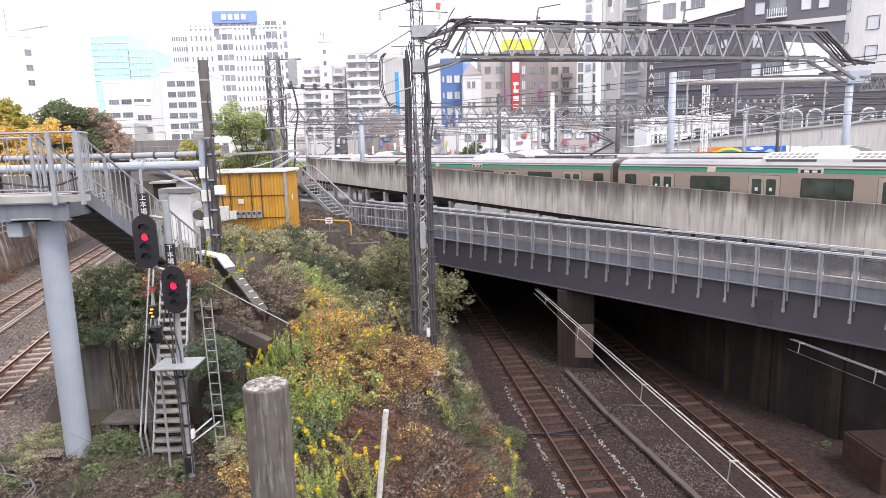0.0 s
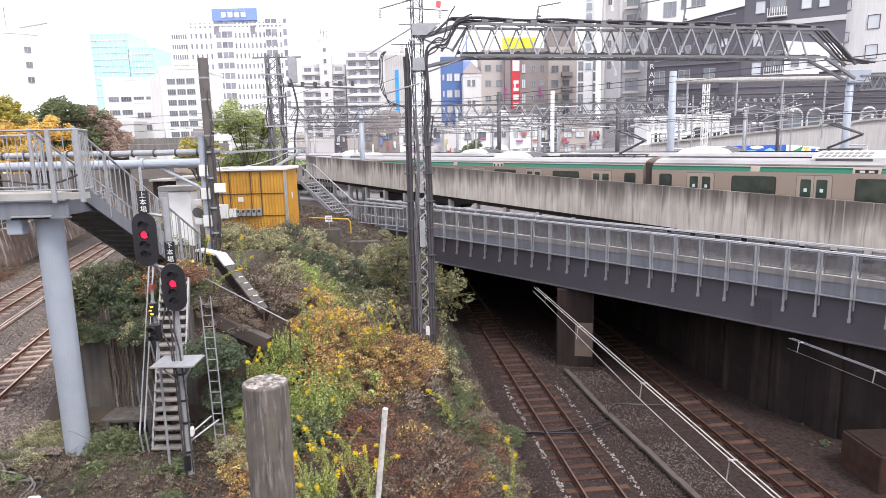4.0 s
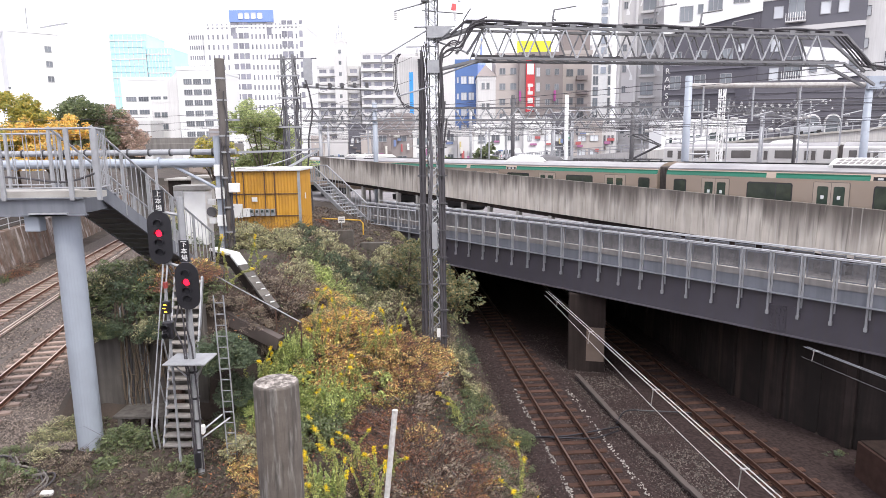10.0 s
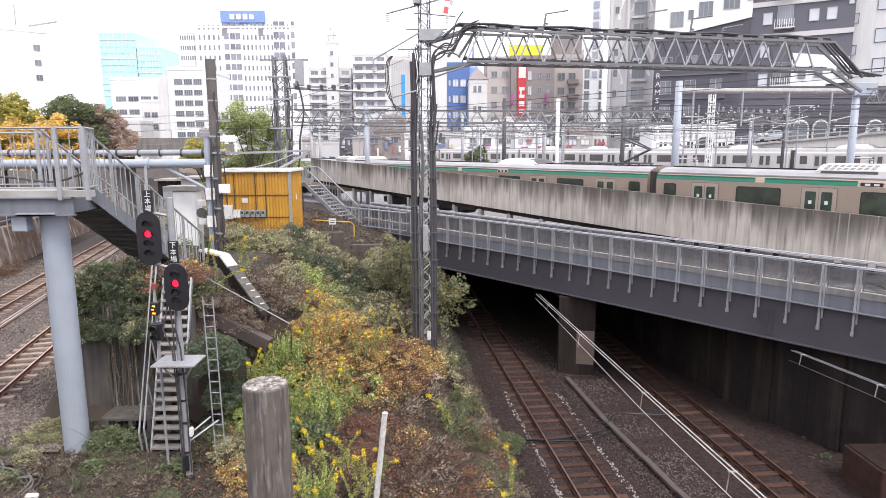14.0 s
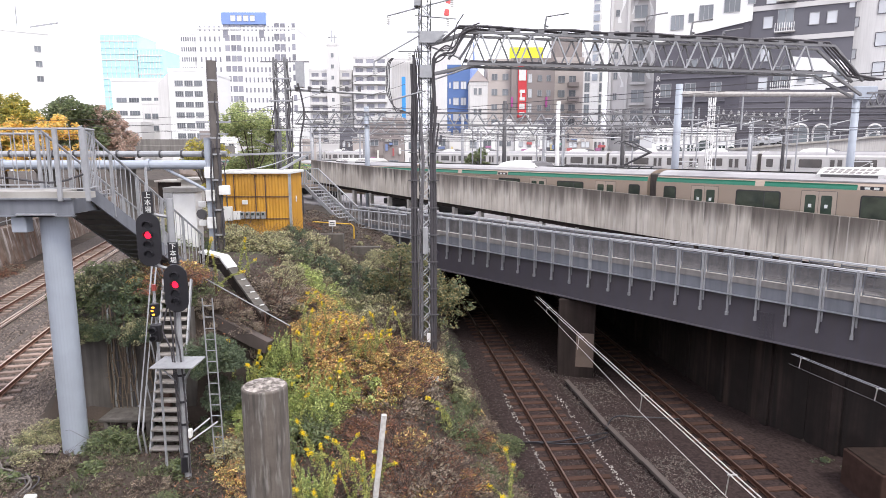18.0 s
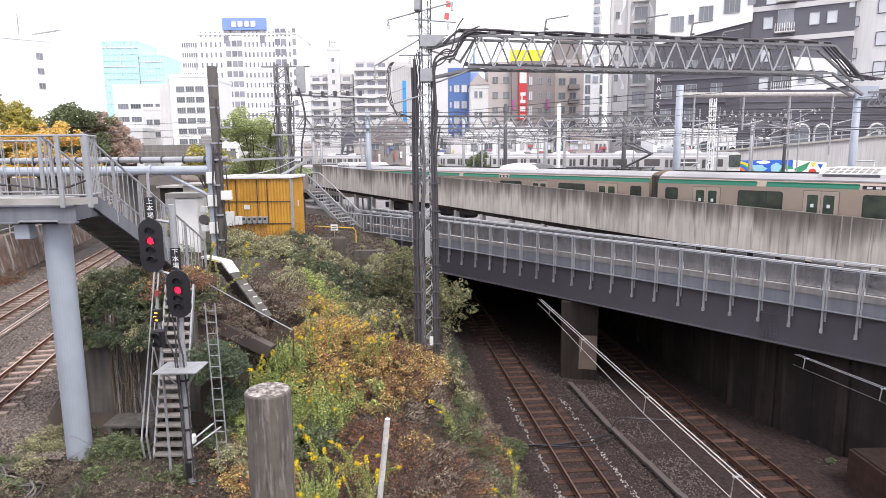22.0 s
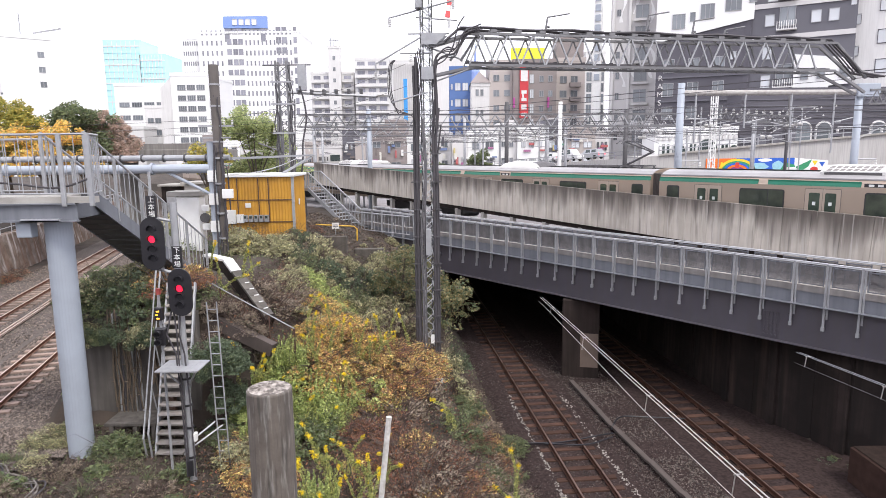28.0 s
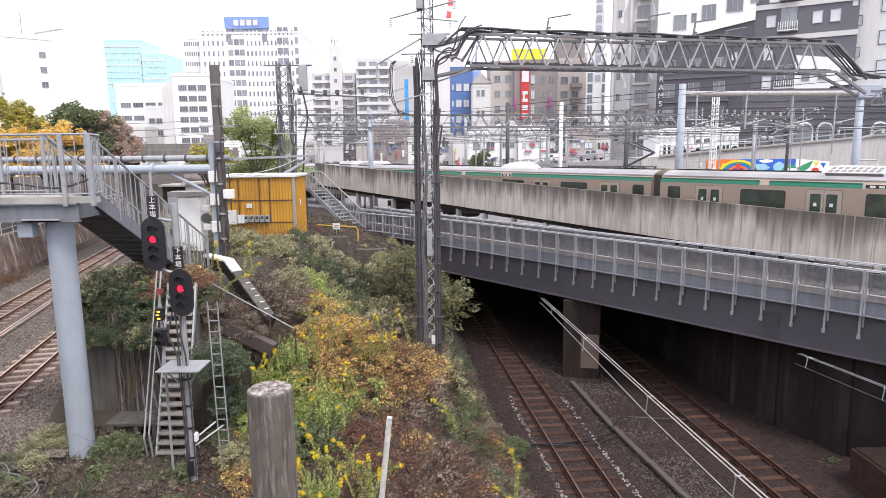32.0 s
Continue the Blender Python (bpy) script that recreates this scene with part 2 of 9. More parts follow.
def bar(bm, p, q, w, h=None):
    """A square bar from p to q, w wide across and h high."""
    p, q = Vector(p), Vector(q)
    h = h or w
    d = (q - p).normalized()
    up = Vector((0, 0, 1)) if abs(d.z) < 0.95 else Vector((0, 1, 0))
    s = d.cross(up).normalized() * (w / 2)
    u = s.normalized().cross(d) * (h / 2)
    a = [bm.verts.new(p + i * s + j * u) for i, j in ((-1, -1), (1, -1), (1, 1), (-1, 1))]
    b = [bm.verts.new(q + i * s + j * u) for i, j in ((-1, -1), (1, -1), (1, 1), (-1, 1))]
    for i in range(4):
        bm.faces.new((a[i], a[(i + 1) % 4], b[(i + 1) % 4], b[i]))
    bm.faces.new(a[::-1])
    bm.faces.new(b)
    return bm


def hose(bm, pts, r, n=6):
    """A bent round bar through points, one skin."""
    pts = [Vector(p) for p in pts]
    rings = []
    for i, p in enumerate(pts):
        d = (pts[min(i + 1, len(pts) - 1)] - pts[max(i - 1, 0)]).normalized()
        side = d.cross(Vector((0, 0, 1)) if abs(d.z) < 0.9 else Vector((0, 1, 0))).normalized()
        up = side.cross(d)
        rings.append([bm.verts.new(p + (side * math.cos(2 * math.pi * k / n) + up * math.sin(2 * math.pi * k / n)) * r) for k in range(n)])
    for a, b in zip(rings, rings[1:]):
        for k in range(n):
            bm.faces.new((a[k], a[(k + 1) % n], b[(k + 1) % n], b[k]))
    bm.faces.new(rings[0][::-1])
    bm.faces.new(rings[-1])
    return bm


def sag(p, q, drop, k=10):
    p, q = Vector(p), Vector(q)
    return [p.lerp(q, i / k) - Vector((0, 0, drop * 4 * (i / k) * (1 - i / k))) for i in range(k + 1)]


def bend(pts, k=5):
    """A smooth line through the points."""
    p = [Vector(q) for q in pts]
    p = [p[0] * 2 - p[1]] + p + [p[-1] * 2 - p[-2]]
    out = []
    for a, b, c, d in zip(p, p[1:], p[2:], p[3:]):
        for i in range(k):
            t = i / k
            out.append(0.5 * (2 * b + (c - a) * t + (2 * a - 5 * b + 4 * c - d) * t * t + (3 * b - a - 3 * c + d) * t ** 3))
    return out + [p[-2]]


def smooth_step(a, b, x):
    t = np.clip((x - a) / (b - a), 0, 1)
    return t * t * (3 - 2 * t)


# the frame of the upper lines: first axis along the rails towards the viewer's right, second axis away from the viewer
RAILS = pose(0, 0, 0, 0, 0, -51.81)
# the same for the footway bridge
SPAN = pose(0, 0, 0, 0, 0, -46.86)


# ---- ground ----
def low_level(y):
    """The bed of the sunken lines, level."""
    return -0.2 + 0 * y


def line_1(y):
    return 4.64 - 0.107 * (y - 18.4)


def line_2(y):
    return 10.6 - 0.109 * (y - 18.4)


def wires_1(y):
    """The overhead line strays from the middle of its track."""
    return 4.67 - 0.0885 * (y - 18.4)


def wires_2(y):
    return 10.99 + 0.049 * (y - 18.4)


# the abutment and side wall of the cutting, from under the bridge into the dark
ABUTMENT = ((16.5, 18.0), (14.1, 20.45), (12.9, 22.9), (12.1, 25.2), (9.1, 55.0))


def ground_height(x, y):
    low = low_level(y) - 0.22
    left = 2.05 + 0 * x
    bank = 1.35 + 0.13 * (np.clip(y, 8, 25) - 13) + 2.4 * smooth_step(25, 39, y)
    edge = line_1(y) - 1.55
    bank_side = smooth_step(0.0, 4.6, edge - x)
    h = low + (bank - low) * bank_side
    plateau = (5.6 + 0.045 * (np.clip(y, 18.7, 40) - 18.7)) * smooth_step(18.4, 19.0, y)
    side = 1 - smooth_step(-7.6, -2.6, x + 0.05 * (y - 20))
    h = np.where(plateau > h, h + (plateau - h) * side, h)
    front = (1 - smooth_step(-6.5, -3.0, x)) * (1 - smooth_step(18.2, 18.6, y))
    h = h + (2.0 - h) * front * smooth_step(6, 10, y)
    drop = -11.3 - 0.26 * (y - 18.7)
    h = h + (left - h) * (1 - smooth_step(-1.3, 0.0, x - drop))
    yard_side = smooth_step(40, 46, y) * (1 - smooth_step(-1, 0.5, x - edge)) * smooth_step(-1, 0, x - drop)
    h = h + (5.4 - h) * yard_side
    wall = -26.8 - 0.27 * (y - 28)
    h = h + (4.75 + 0.22 * np.clip(wall - x - 1.5, 0, 9) - h) * (1 - smooth_step(-1.2, -0.5, x - wall))
    right = np.interp(y, [q[1] for q in ABUTMENT], [q[0] for q in ABUTMENT]) + 0.25
    h = h + (0.9 - h) * smooth_step(0.0, 0.4, x - right)
    n = 0.730 * x + 0.683 * y
    h = h + (5.4 - h) * smooth_step(64, 65, n) * smooth_step(-1, 0, x - drop)
    h = h + (5.4 - h) * smooth_step(110, 150, y)
    return h


def build_ground():
    xs = np.concatenate([[-3000, -1500, -800, -400, -200, -120, -80], np.arange(-60, 20, 0.45), [22, 26, 32, 40, 60, 100, 200, 400, 800, 1500, 3000]])
    ys = np.concatenate([[-400, -100, -30, -10, 0, 5], np.arange(8, 68, 0.45), [70, 75, 82, 90, 100, 120, 150, 200, 300, 600, 1200, 2500, 4000]])
    X, Y = np.meshgrid(xs, ys)
    Z = ground_height(X, Y)
    near = (np.abs(X) < 60) & (Y > 8) & (Y < 68)
    Z = Z + near * np.random.RandomState(3).uniform(-0.05, 0.05, Z.shape)
    nx = len(xs)
    v = np.stack([X.ravel(), Y.ravel(), Z.ravel()], 1)
    f = [(j * nx + i, j * nx + i + 1, (j + 1) * nx + i + 1, (j + 1) * nx + i) for j in range(len(ys) - 1) for i in range(nx - 1)]
    ob = cloud("ground", v.tolist(), f, M_SOIL, smooth=True)
    tagged(ob, "earth bank with dry soil, moss and fallen leaves", "ground", kind="structure")


build_ground()


def ballast_bed(name, centre, half, y0, y1, lift, material, label, level):
    """A bed of crushed stone with sloping shoulders along a line."""
    ys = np.arange(y0, y1 + 0.01, 0.5)
    cols = np.array([-half - 0.9, -half - 0.35, -half, -half * 0.5, 0, half * 0.5, half, half + 0.35, half + 0.9])
    up = np.array([-0.45, -0.12, 0, 0, 0, 0, 0, -0.12, -0.45])
    rs = np.random.RandomState(5)
    v = [(centre(y) + c + rs.uniform(-0.05, 0.05), y, level(y) + lift + u + rs.uniform(-0.025, 0.025)) for y in ys for c, u in zip(cols, up)]
    k = len(cols)
    f = [(j * k + i, j * k + i + 1, (j + 1) * k + i + 1, (j + 1) * k + i) for j in range(len(ys) - 1) for i in range(k - 1)]
    ob = cloud(name, v, f, material, smooth=True)
    return tagged(ob, label, "ballast", kind="structure")


def stones(name, centre, half, y0, y1, level, lift, n, size, seed, material, label):
    """Loose stones lying on a bed, one mesh."""
    rs = np.random.RandomState(seed)
    v, f = [], []
    base = np.array([(1, 0, 0), (-0.5, 0.87, 0), (-0.5, -0.87, 0), (0.1, 0.1, 0.9), (0, 0, -0.6)])
    faces = ((0, 1, 3), (1, 2, 3), (2, 0, 3), (1, 0, 4), (2, 1, 4), (0, 2, 4))
    for i in range(n):
        y = y0 + (y1 - y0) * rs.rand() ** 1.4
        p = np.array([centre(y) + rs.uniform(-half, half), y, level(y) + lift])
        s = size * rs.uniform(0.6, 1.5)
        a = rs.rand() * 6.28
        r = np.array([[math.cos(a), -math.sin(a), 0], [math.sin(a), math.cos(a), 0], [0, 0, 1]])
        q = (base * rs.uniform(0.7, 1.2, base.shape)) @ r.T * s + p
        v += q.tolist()
        f += [tuple(len(v) - 5 + k for k in t) for t in faces]
    ob = cloud(name, v, f, material)
    return tagged(ob, label, "stones", kind="stuff")


def track(name, centre, y0, y1, level, lift, label, step=0.68, gauge=1.067, sleepers=True, wood=None, steel=None, head=None):
    """Two rails on sleepers with their fastenings."""
    t = thing(name, label=label, category="railway track", kind="structure")
    for s in (-1, 1):
        bm = B()
        ys = np.linspace(y0, y1, max(2, int((y1 - y0) / 6)))
        off = s * (gauge / 2 + 0.032)
        for a, b in zip(ys, ys[1:]):
            p, q = Vector((centre(a) + off, a, level(a) + lift)), Vector((centre(b) + off, b, level(b) + lift))
            bar(bm, p + Vector((0, 0, 0.012)), q + Vector((0, 0, 0.012)), 0.12, 0.024)
            bar(bm, p + Vector((0, 0, 0.07)), q + Vector((0, 0, 0.07)), 0.022, 0.1)
            bar(bm, p + Vector((0, 0, 0.128)), q + Vector((0, 0, 0.128)), 0.066, 0.036)
        rail = part("rail", bm, steel or M_RAIL, t)
        bm = B()
        for a, b in zip(ys, ys[1:]):
            p, q = Vector((centre(a) + off, a, level(a) + lift)), Vector((centre(b) + off, b, level(b) + lift))
            bar(bm, p + Vector((0, 0, 0.149)), q + Vector((0, 0, 0.149)), 0.05, 0.006)
        part("rail_head", bm, head or M_RAILTOP, rail, "worn bright running surface")
    if not sleepers:
        return t
    first = None
    rs = random.Random(4)
    n = int((y1 - y0) / step)
    for i in range(n):
        y = y0 + i * step
        az = math.degrees(math.atan((centre(y + 1) - centre(y))))
        m = pose(centre(y), y, level(y) + lift - 0.06, 0, 0, -az + rs.uniform(-0.8, 0.8))
        if first is None:
            bm = B()
            box(bm, -1.0, 1.0, -0.11, 0.11, -0.09, 0.055, bevel=0.012)
            for s in (-1, 1):
                for o in (-0.1, 0.1):
                    box(bm, s * 0.565 + o - 0.03, s * 0.565 + o + 0.03, -0.05, 0.05, 0.055, 0.085)
            first = part("sleeper", bm, wood or M_SLEEPER, t, at=m)
        else:
            again("sleeper", first, t, m)
    return t


def left_a(y):
    return -16.05 - 0.26 * (y - 22.4)


def left_b(y):
    return -21.35 - 0.26 * (y - 24.0)


def left_level(y):
    return 2.12 + 0 * y


ballast_bed("ballast_left", lambda y: (left_a(y) + left_b(y)) / 2, 5.2, 15.5, 110, 0.0, M_BALLAST, "grey brown crushed stone under the surface tracks", left_level)
ballast_bed("ballast_cutting", lambda y: 8.9 - 0.108 * (y - 18.4), 6.2, 8, 62, -0.08, M_BALLAST_DARK, "stone floor of the sunken cutting, its shade in the colour", low_level)
ballast_bed("ballast_line", line_1, 1.55, 8, 62, 0.0, M_BALLAST_DARK, "rust-stained crushed stone in the sunken cutting, coloured darker for shade", low_level)
ballast_bed("ballast_line", line_2, 1.6, 8, 62, 0.0, M_BALLAST_DARK, "rust-stained crushed stone in the sunken cutting, coloured darker for shade", low_level)
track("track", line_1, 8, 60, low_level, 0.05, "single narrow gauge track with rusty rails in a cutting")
track("track", line_2, 8, 60, low_level, 0.05, "single narrow gauge track with rusty rails beside a dark wall")
LEFT = dict(wood=mat("weathered_sleeper", (0.30, 0.225, 0.19), (0.15, 0.108, 0.09), 0.95, scale=4, bump=0.5, obj_random=0.3), steel=mat("rusty_rail", (0.23, 0.115, 0.08), (0.12, 0.065, 0.045), 0.75, 0.2, scale=6, bump=0.1),
            head=mat("bright_rail_head", (0.62, 0.50, 0.44), (0.45, 0.34, 0.29), 0.4, 0.5, scale=6, bump=0.05))
track("track", left_a, 15.6, 100, left_level, 0.09, "surface track with brown rails on grey ballast", **LEFT)
track("track", left_b, 15.6, 100, left_level, 0.09, "surface track with brown rails on grey ballast", **LEFT)
sr = thing("spare_rail", label="pair of bright rusty rails lying beside the track", category="rail")
for o in (0.0, 0.2):
    bm = B()
    bar(bm, (-20.7 + o - 0.268 * (18 - 28), 18, 2.25), (-20.7 + o - 0.268 * (70 - 28), 70, 2.25), 0.075, 0.09)
    part("rail", bm, LEFT["head"], sr)


# ---- footway bridge over the sunken lines ----
def span_z(s):
    return 5.45 + 0.0125 * (-4.6 - s)


def build_bridge():
    t = thing("footway_bridge", SPAN, "grey steel plate girder footbridge with mesh railing panels", "bridge", kind="structure")
    s0, s1, n0 = -34.0, 16.0, 24.0
    k = int((s1 - s0) / 5)
    m_kerb = mat("stained_kerb", (0.25, 0.235, 0.225), (0.15, 0.14, 0.135), 0.85, scale=1.5, bump=0.2, streak=0.4)
    # main web in long plates with a seam and stiffeners between
    for i in range(k):
        a, b = s0 + i * 5, s0 + i * 5 + 5
        za, zb = span_z(a), span_z(b)
        bm = B()
        for z0, z1, d0, d1 in ((-2.02, -0.53, 0.0, 0.03),):
            v = [bm.verts.new(p) for p in ((a, n0 + d0, za + z0), (b, n0 + d0, zb + z0), (b, n0 + d0, zb + z1), (a, n0 + d0, za + z1),
                                           (a, n0 + d1, za + z0), (b, n0 + d1, zb + z0), (b, n0 + d1, zb + z1), (a, n0 + d1, za + z1))]
            for q in ((3, 2, 1, 0)[::-1], (4, 5, 6, 7)[::-1], (0, 1, 5, 4), (2, 3, 7, 6), (1, 2, 6, 5), (3, 0, 4, 7)):
                bm.faces.new([v[j] for j in q])
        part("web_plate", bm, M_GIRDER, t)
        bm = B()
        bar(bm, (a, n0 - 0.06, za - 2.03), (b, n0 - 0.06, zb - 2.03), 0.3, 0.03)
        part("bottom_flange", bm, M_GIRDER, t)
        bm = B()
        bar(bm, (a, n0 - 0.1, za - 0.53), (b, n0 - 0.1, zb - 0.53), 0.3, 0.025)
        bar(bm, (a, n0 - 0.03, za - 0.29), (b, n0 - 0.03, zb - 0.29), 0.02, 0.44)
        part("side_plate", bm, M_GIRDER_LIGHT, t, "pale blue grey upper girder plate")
        bm = B()
        bar(bm, (a, n0 - 0.04, za + 0.05), (b, n0 - 0.04, zb + 0.05), 0.06, 0.22)
        part("kerb", bm, m_kerb, t, "stained concrete kerb under the railing")
    # bolted splice plates on the web
    for s in (-8.0, -26.5):
        bm = B()
        box(bm, s - 0.28, s + 0.28, n0 - 0.03, n0 - 0.001, span_z(s) - 1.95, span_z(s) - 1.0)
        for i in range(4):
            for j in range(8):
                x, z = s - 0.2 + i * 0.133, span_z(s) - 1.9 + j * 0.12
                box(bm, x - 0.028, x + 0.028, n0 - 0.07, n0 - 0.03, z, z + 0.055)
        part("splice_plate", bm, M_GIRDER, t, "riveted splice plate")
        bm = B()
        tube(bm, (s + 0.62, n0, span_z(s) - 1.1), (s + 0.62, n0 - 0.09, span_z(s) - 1.1), 0.13, n=14)
        part("round_cap", bm, M_GIRDER, t)
    # deck
    bm = B()
    bar(bm, (s0, n0 + 0.75, span_z(s0) - 0.1), (s1, n0 + 0.75, span_z(s1) - 0.1), 1.5, 0.16)
    part("deck", bm, M_CONC, t)
    # railing posts, panels between, two rails
    n = int((s1 - s0) / 1.04)
    post = panel = foot = None
    for side, off in ((0, -0.02), (1, 1.42)):
        for i in range(n + 1):
            s = s0 + 0.69 + i * 1.04
            z = span_z(s)
            if side == 0:
                m = pose(s, n0 + off, z)
                if post is None:
                    bm = B()
                    box(bm, -0.035, 0.035, -0.11, -0.03, -1.32, 1.0)
                    box(bm, -0.05, 0.05, -0.14, -0.03, -1.36, -1.22)
                    box(bm, 0.05, 0.11, -0.06, -0.03, -0.95, 1.0)
                    post = part("railing_post", bm, M_GALV, t, at=m)
                else:
                    again("railing_post", post, t, m)
            if i < n:
                m = pose(s, n0 + off, z) @ Matrix.Rotation(math.atan(0.0125), 4, "Y")
                if panel is None:
                    bm = B()
                    for j in range(26):
                        box(bm, 0.176 + j * 0.0286, 0.1925 + j * 0.0286, -0.007, 0.007, 0.23, 0.855)
                    for j in range(3):
                        box(bm, 0.173, 0.915, 0.008, 0.014, 0.36 + j * 0.18, 0.375 + j * 0.18)
                    panel = part("mesh_panel", bm, M_MESH, t, at=m)
                    bm = B()
                    for x in (0.145, 0.915):
                        box(bm, x, x + 0.028, -0.03, 0.03, 0.18, 0.92)
                    for z0 in (0.2, 0.85):
                        box(bm, 0.173, 0.915, -0.028, 0.028, z0, z0 + 0.035)
                    frame_ = part("panel_frame", bm, M_GIRDER_LIGHT, t, at=m)
                else:
                    again("mesh_panel", panel, t, m)
                    again("panel_frame", frame_, t, m)
        bm = B()
        for h in (1.0, 0.955):
            tube(bm, (s0, n0 + off - 0.07, span_z(s0) + h), (s1, n0 + off - 0.07, span_z(s1) + h), 0.024)
        part("handrail", bm, M_HANDRAIL, t, "round galvanised handrail")
    # floor beams under the deck
    for i in range(12):
        s = s0 + 2 + i * 4
        bm = B()
        box(bm, s - 0.1, s + 0.1, n0 + 0.05, n0 + 1.5, span_z(s) - 1.2, span_z(s) - 0.2)
        part("floor_beam", bm, M_GIRDER, t)


build_bridge()


# ---- concrete parapet of the ramp ----
def wall_top(s):
    """The ramp falls towards the viewer's right."""
    return 7.89 + 0.0362 * (-6.6 - s) + 0.0


def build_parapet():
    t = thing("ramp_parapet", RAILS, "stained concrete parapet of a descending railway ramp", "parapet", kind="structure")
    n0 = 26.0
    s = -52.0
    first = None
    while s < 22:
        w = 1.05
        m = pose(s, n0, wall_top(s)) @ Matrix.Rotation(math.atan(0.0362), 4, "Y")
        if first is None:
            bm = B()
            box(bm, 0.004, w - 0.004, 0, 0.16, -1.9, 0.0, bevel=0.008)
            first = part("panel", bm, M_PARAPET, t, at=m)
        else:
            again("panel", first, t, m)
        s += w
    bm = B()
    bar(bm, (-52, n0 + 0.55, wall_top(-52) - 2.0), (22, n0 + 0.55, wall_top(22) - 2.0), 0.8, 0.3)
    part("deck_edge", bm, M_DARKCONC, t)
    for i in range(14):
        s = -50 + i * 2.6
        bm = B()
        box(bm, s - 0.12, s + 0.12, n0 + 0.1, n0 + 0.4, 4.6, wall_top(s) - 2.1)
        part("post", bm, M_CONC, t)


build_parapet()


# ---- yard deck over the sunken lines, its pier and the side walls ----
def build_yard():
    m_under = mat("bare_deck_concrete", (0.26, 0.245, 0.25), (0.15, 0.14, 0.145), 0.9, scale=0.7, bump=0.2, streak=0.4)
    bm = B()
    box(bm, -45, 40, 25.6, 66, 4.2, 5.35, SPAN)
    box(bm, -60, 40, 30.9, 66, 5.35, 5.5, SPAN)
    ob = part("yard_deck", bm, m_under)
    tagged(ob, "dark concrete deck that carries the upper railway yard", "deck", kind="structure")
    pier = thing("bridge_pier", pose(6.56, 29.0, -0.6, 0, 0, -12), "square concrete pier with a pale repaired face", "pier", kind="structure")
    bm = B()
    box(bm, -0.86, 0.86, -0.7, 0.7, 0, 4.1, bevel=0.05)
    # Shaft colour kept near black, standing in for the shade below the bridge.
    part("shaft", bm, mat("shaded_pier", (0.04, 0.03, 0.027), (0.018, 0.0135, 0.0125), 0.95, scale=1.2, bump=0.3, streak=0.7, streak_col=(0.02, 0.015, 0.013), spec=0.15), pier)
    bm = B()
    box(bm, 0.0, 0.82, -0.72, -0.703, 0.85, 2.5)
    part("patch", bm, mat("brown_mortar", (0.16, 0.12, 0.095), (0.10, 0.075, 0.06), 0.9, scale=2, bump=0.2), pier, "pale mortar repair patch")
    # wall panels take the dark concrete, whose colour holds the shade under the bridge
    wall = thing("wall_cutting", label="dark concrete retaining wall with vertical streaks, underpass shade in its colour", category="retaining wall", kind="structure")
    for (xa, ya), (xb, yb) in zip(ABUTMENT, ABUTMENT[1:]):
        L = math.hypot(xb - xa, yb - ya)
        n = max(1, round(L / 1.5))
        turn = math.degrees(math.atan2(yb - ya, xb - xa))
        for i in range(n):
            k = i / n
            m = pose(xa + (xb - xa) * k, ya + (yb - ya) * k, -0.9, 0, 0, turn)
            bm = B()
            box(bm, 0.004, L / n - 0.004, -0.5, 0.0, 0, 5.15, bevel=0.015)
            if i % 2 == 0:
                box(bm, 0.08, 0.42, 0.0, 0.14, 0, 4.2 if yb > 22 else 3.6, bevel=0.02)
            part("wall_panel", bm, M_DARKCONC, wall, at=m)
    # far side of the cutting under the deck
    bm = B()
    box(bm, -40, 40, 62, 62.5, -2, 4.4, SPAN)
    ob = part("wall_far", bm, m_under)
    tagged(ob, "dark concrete wall closing the underpass", "wall", kind="structure")
    bm = B()
    for i in range(7):
        y = 37 + i * 4
        box(bm, line_1(y) - 3.2, line_1(y) - 2.6, y, y + 3.98, -1.2, 4.3)
    ob = part("wall_bank", bm, m_under)
    tagged(ob, "dark concrete side wall of the underpass", "wall", kind="structure")


build_yard()


def build_overbridge():
    """The road bridge from which the view is had, behind and under the viewer."""
    bm = B()
    box(bm, -45, 45, -13, -0.75, 7.4, 8.75)
    box(bm, -45, 45, -0.95, -0.7, 8.75, 9.75)
    ob = part("road_bridge", bm, M_CONC)
    tagged(ob, "concrete road bridge across the railway", "bridge", kind="structure")


build_overbridge()


# ---- trains ----
M_BODY = mat("beige_steel_body", (0.41, 0.33, 0.265), (0.37, 0.295, 0.235), 0.38, 0.55, scale=0.7, bump=0.01, fine=90, moving=True)
M_STRIPE = mat("green_stripe", (0.008, 0.15, 0.09), (0.008, 0.13, 0.075), 0.4, scale=2, bump=0, moving=True)
M_ROOF = mat("train_roof", (0.36, 0.35, 0.355), (0.26, 0.25, 0.25), 0.6, 0.2, scale=1.2, bump=0.05, moving=True)
M_ROOFUNIT = mat("roof_unit", (0.64, 0.635, 0.615), (0.54, 0.53, 0.51), 0.5, scale=1.2, bump=0.03, moving=True)
M_VENT = mat("vent_grille", (0.11, 0.105, 0.108), (0.06, 0.056, 0.058), 0.6, 0.2, scale=30, bump=0.3, moving=True)
M_WINDOW = mat("tinted_train_window", (0.022, 0.03, 0.026), (0.10, 0.115, 0.085), 0.06, scale=1.6, bump=0.0, spec=0.9, moving=True)
M_DOORWIN = mat("green_door_window", (0.028, 0.045, 0.036), (0.09, 0.115, 0.085), 0.08, scale=2.5, bump=0.0, spec=0.9, moving=True)
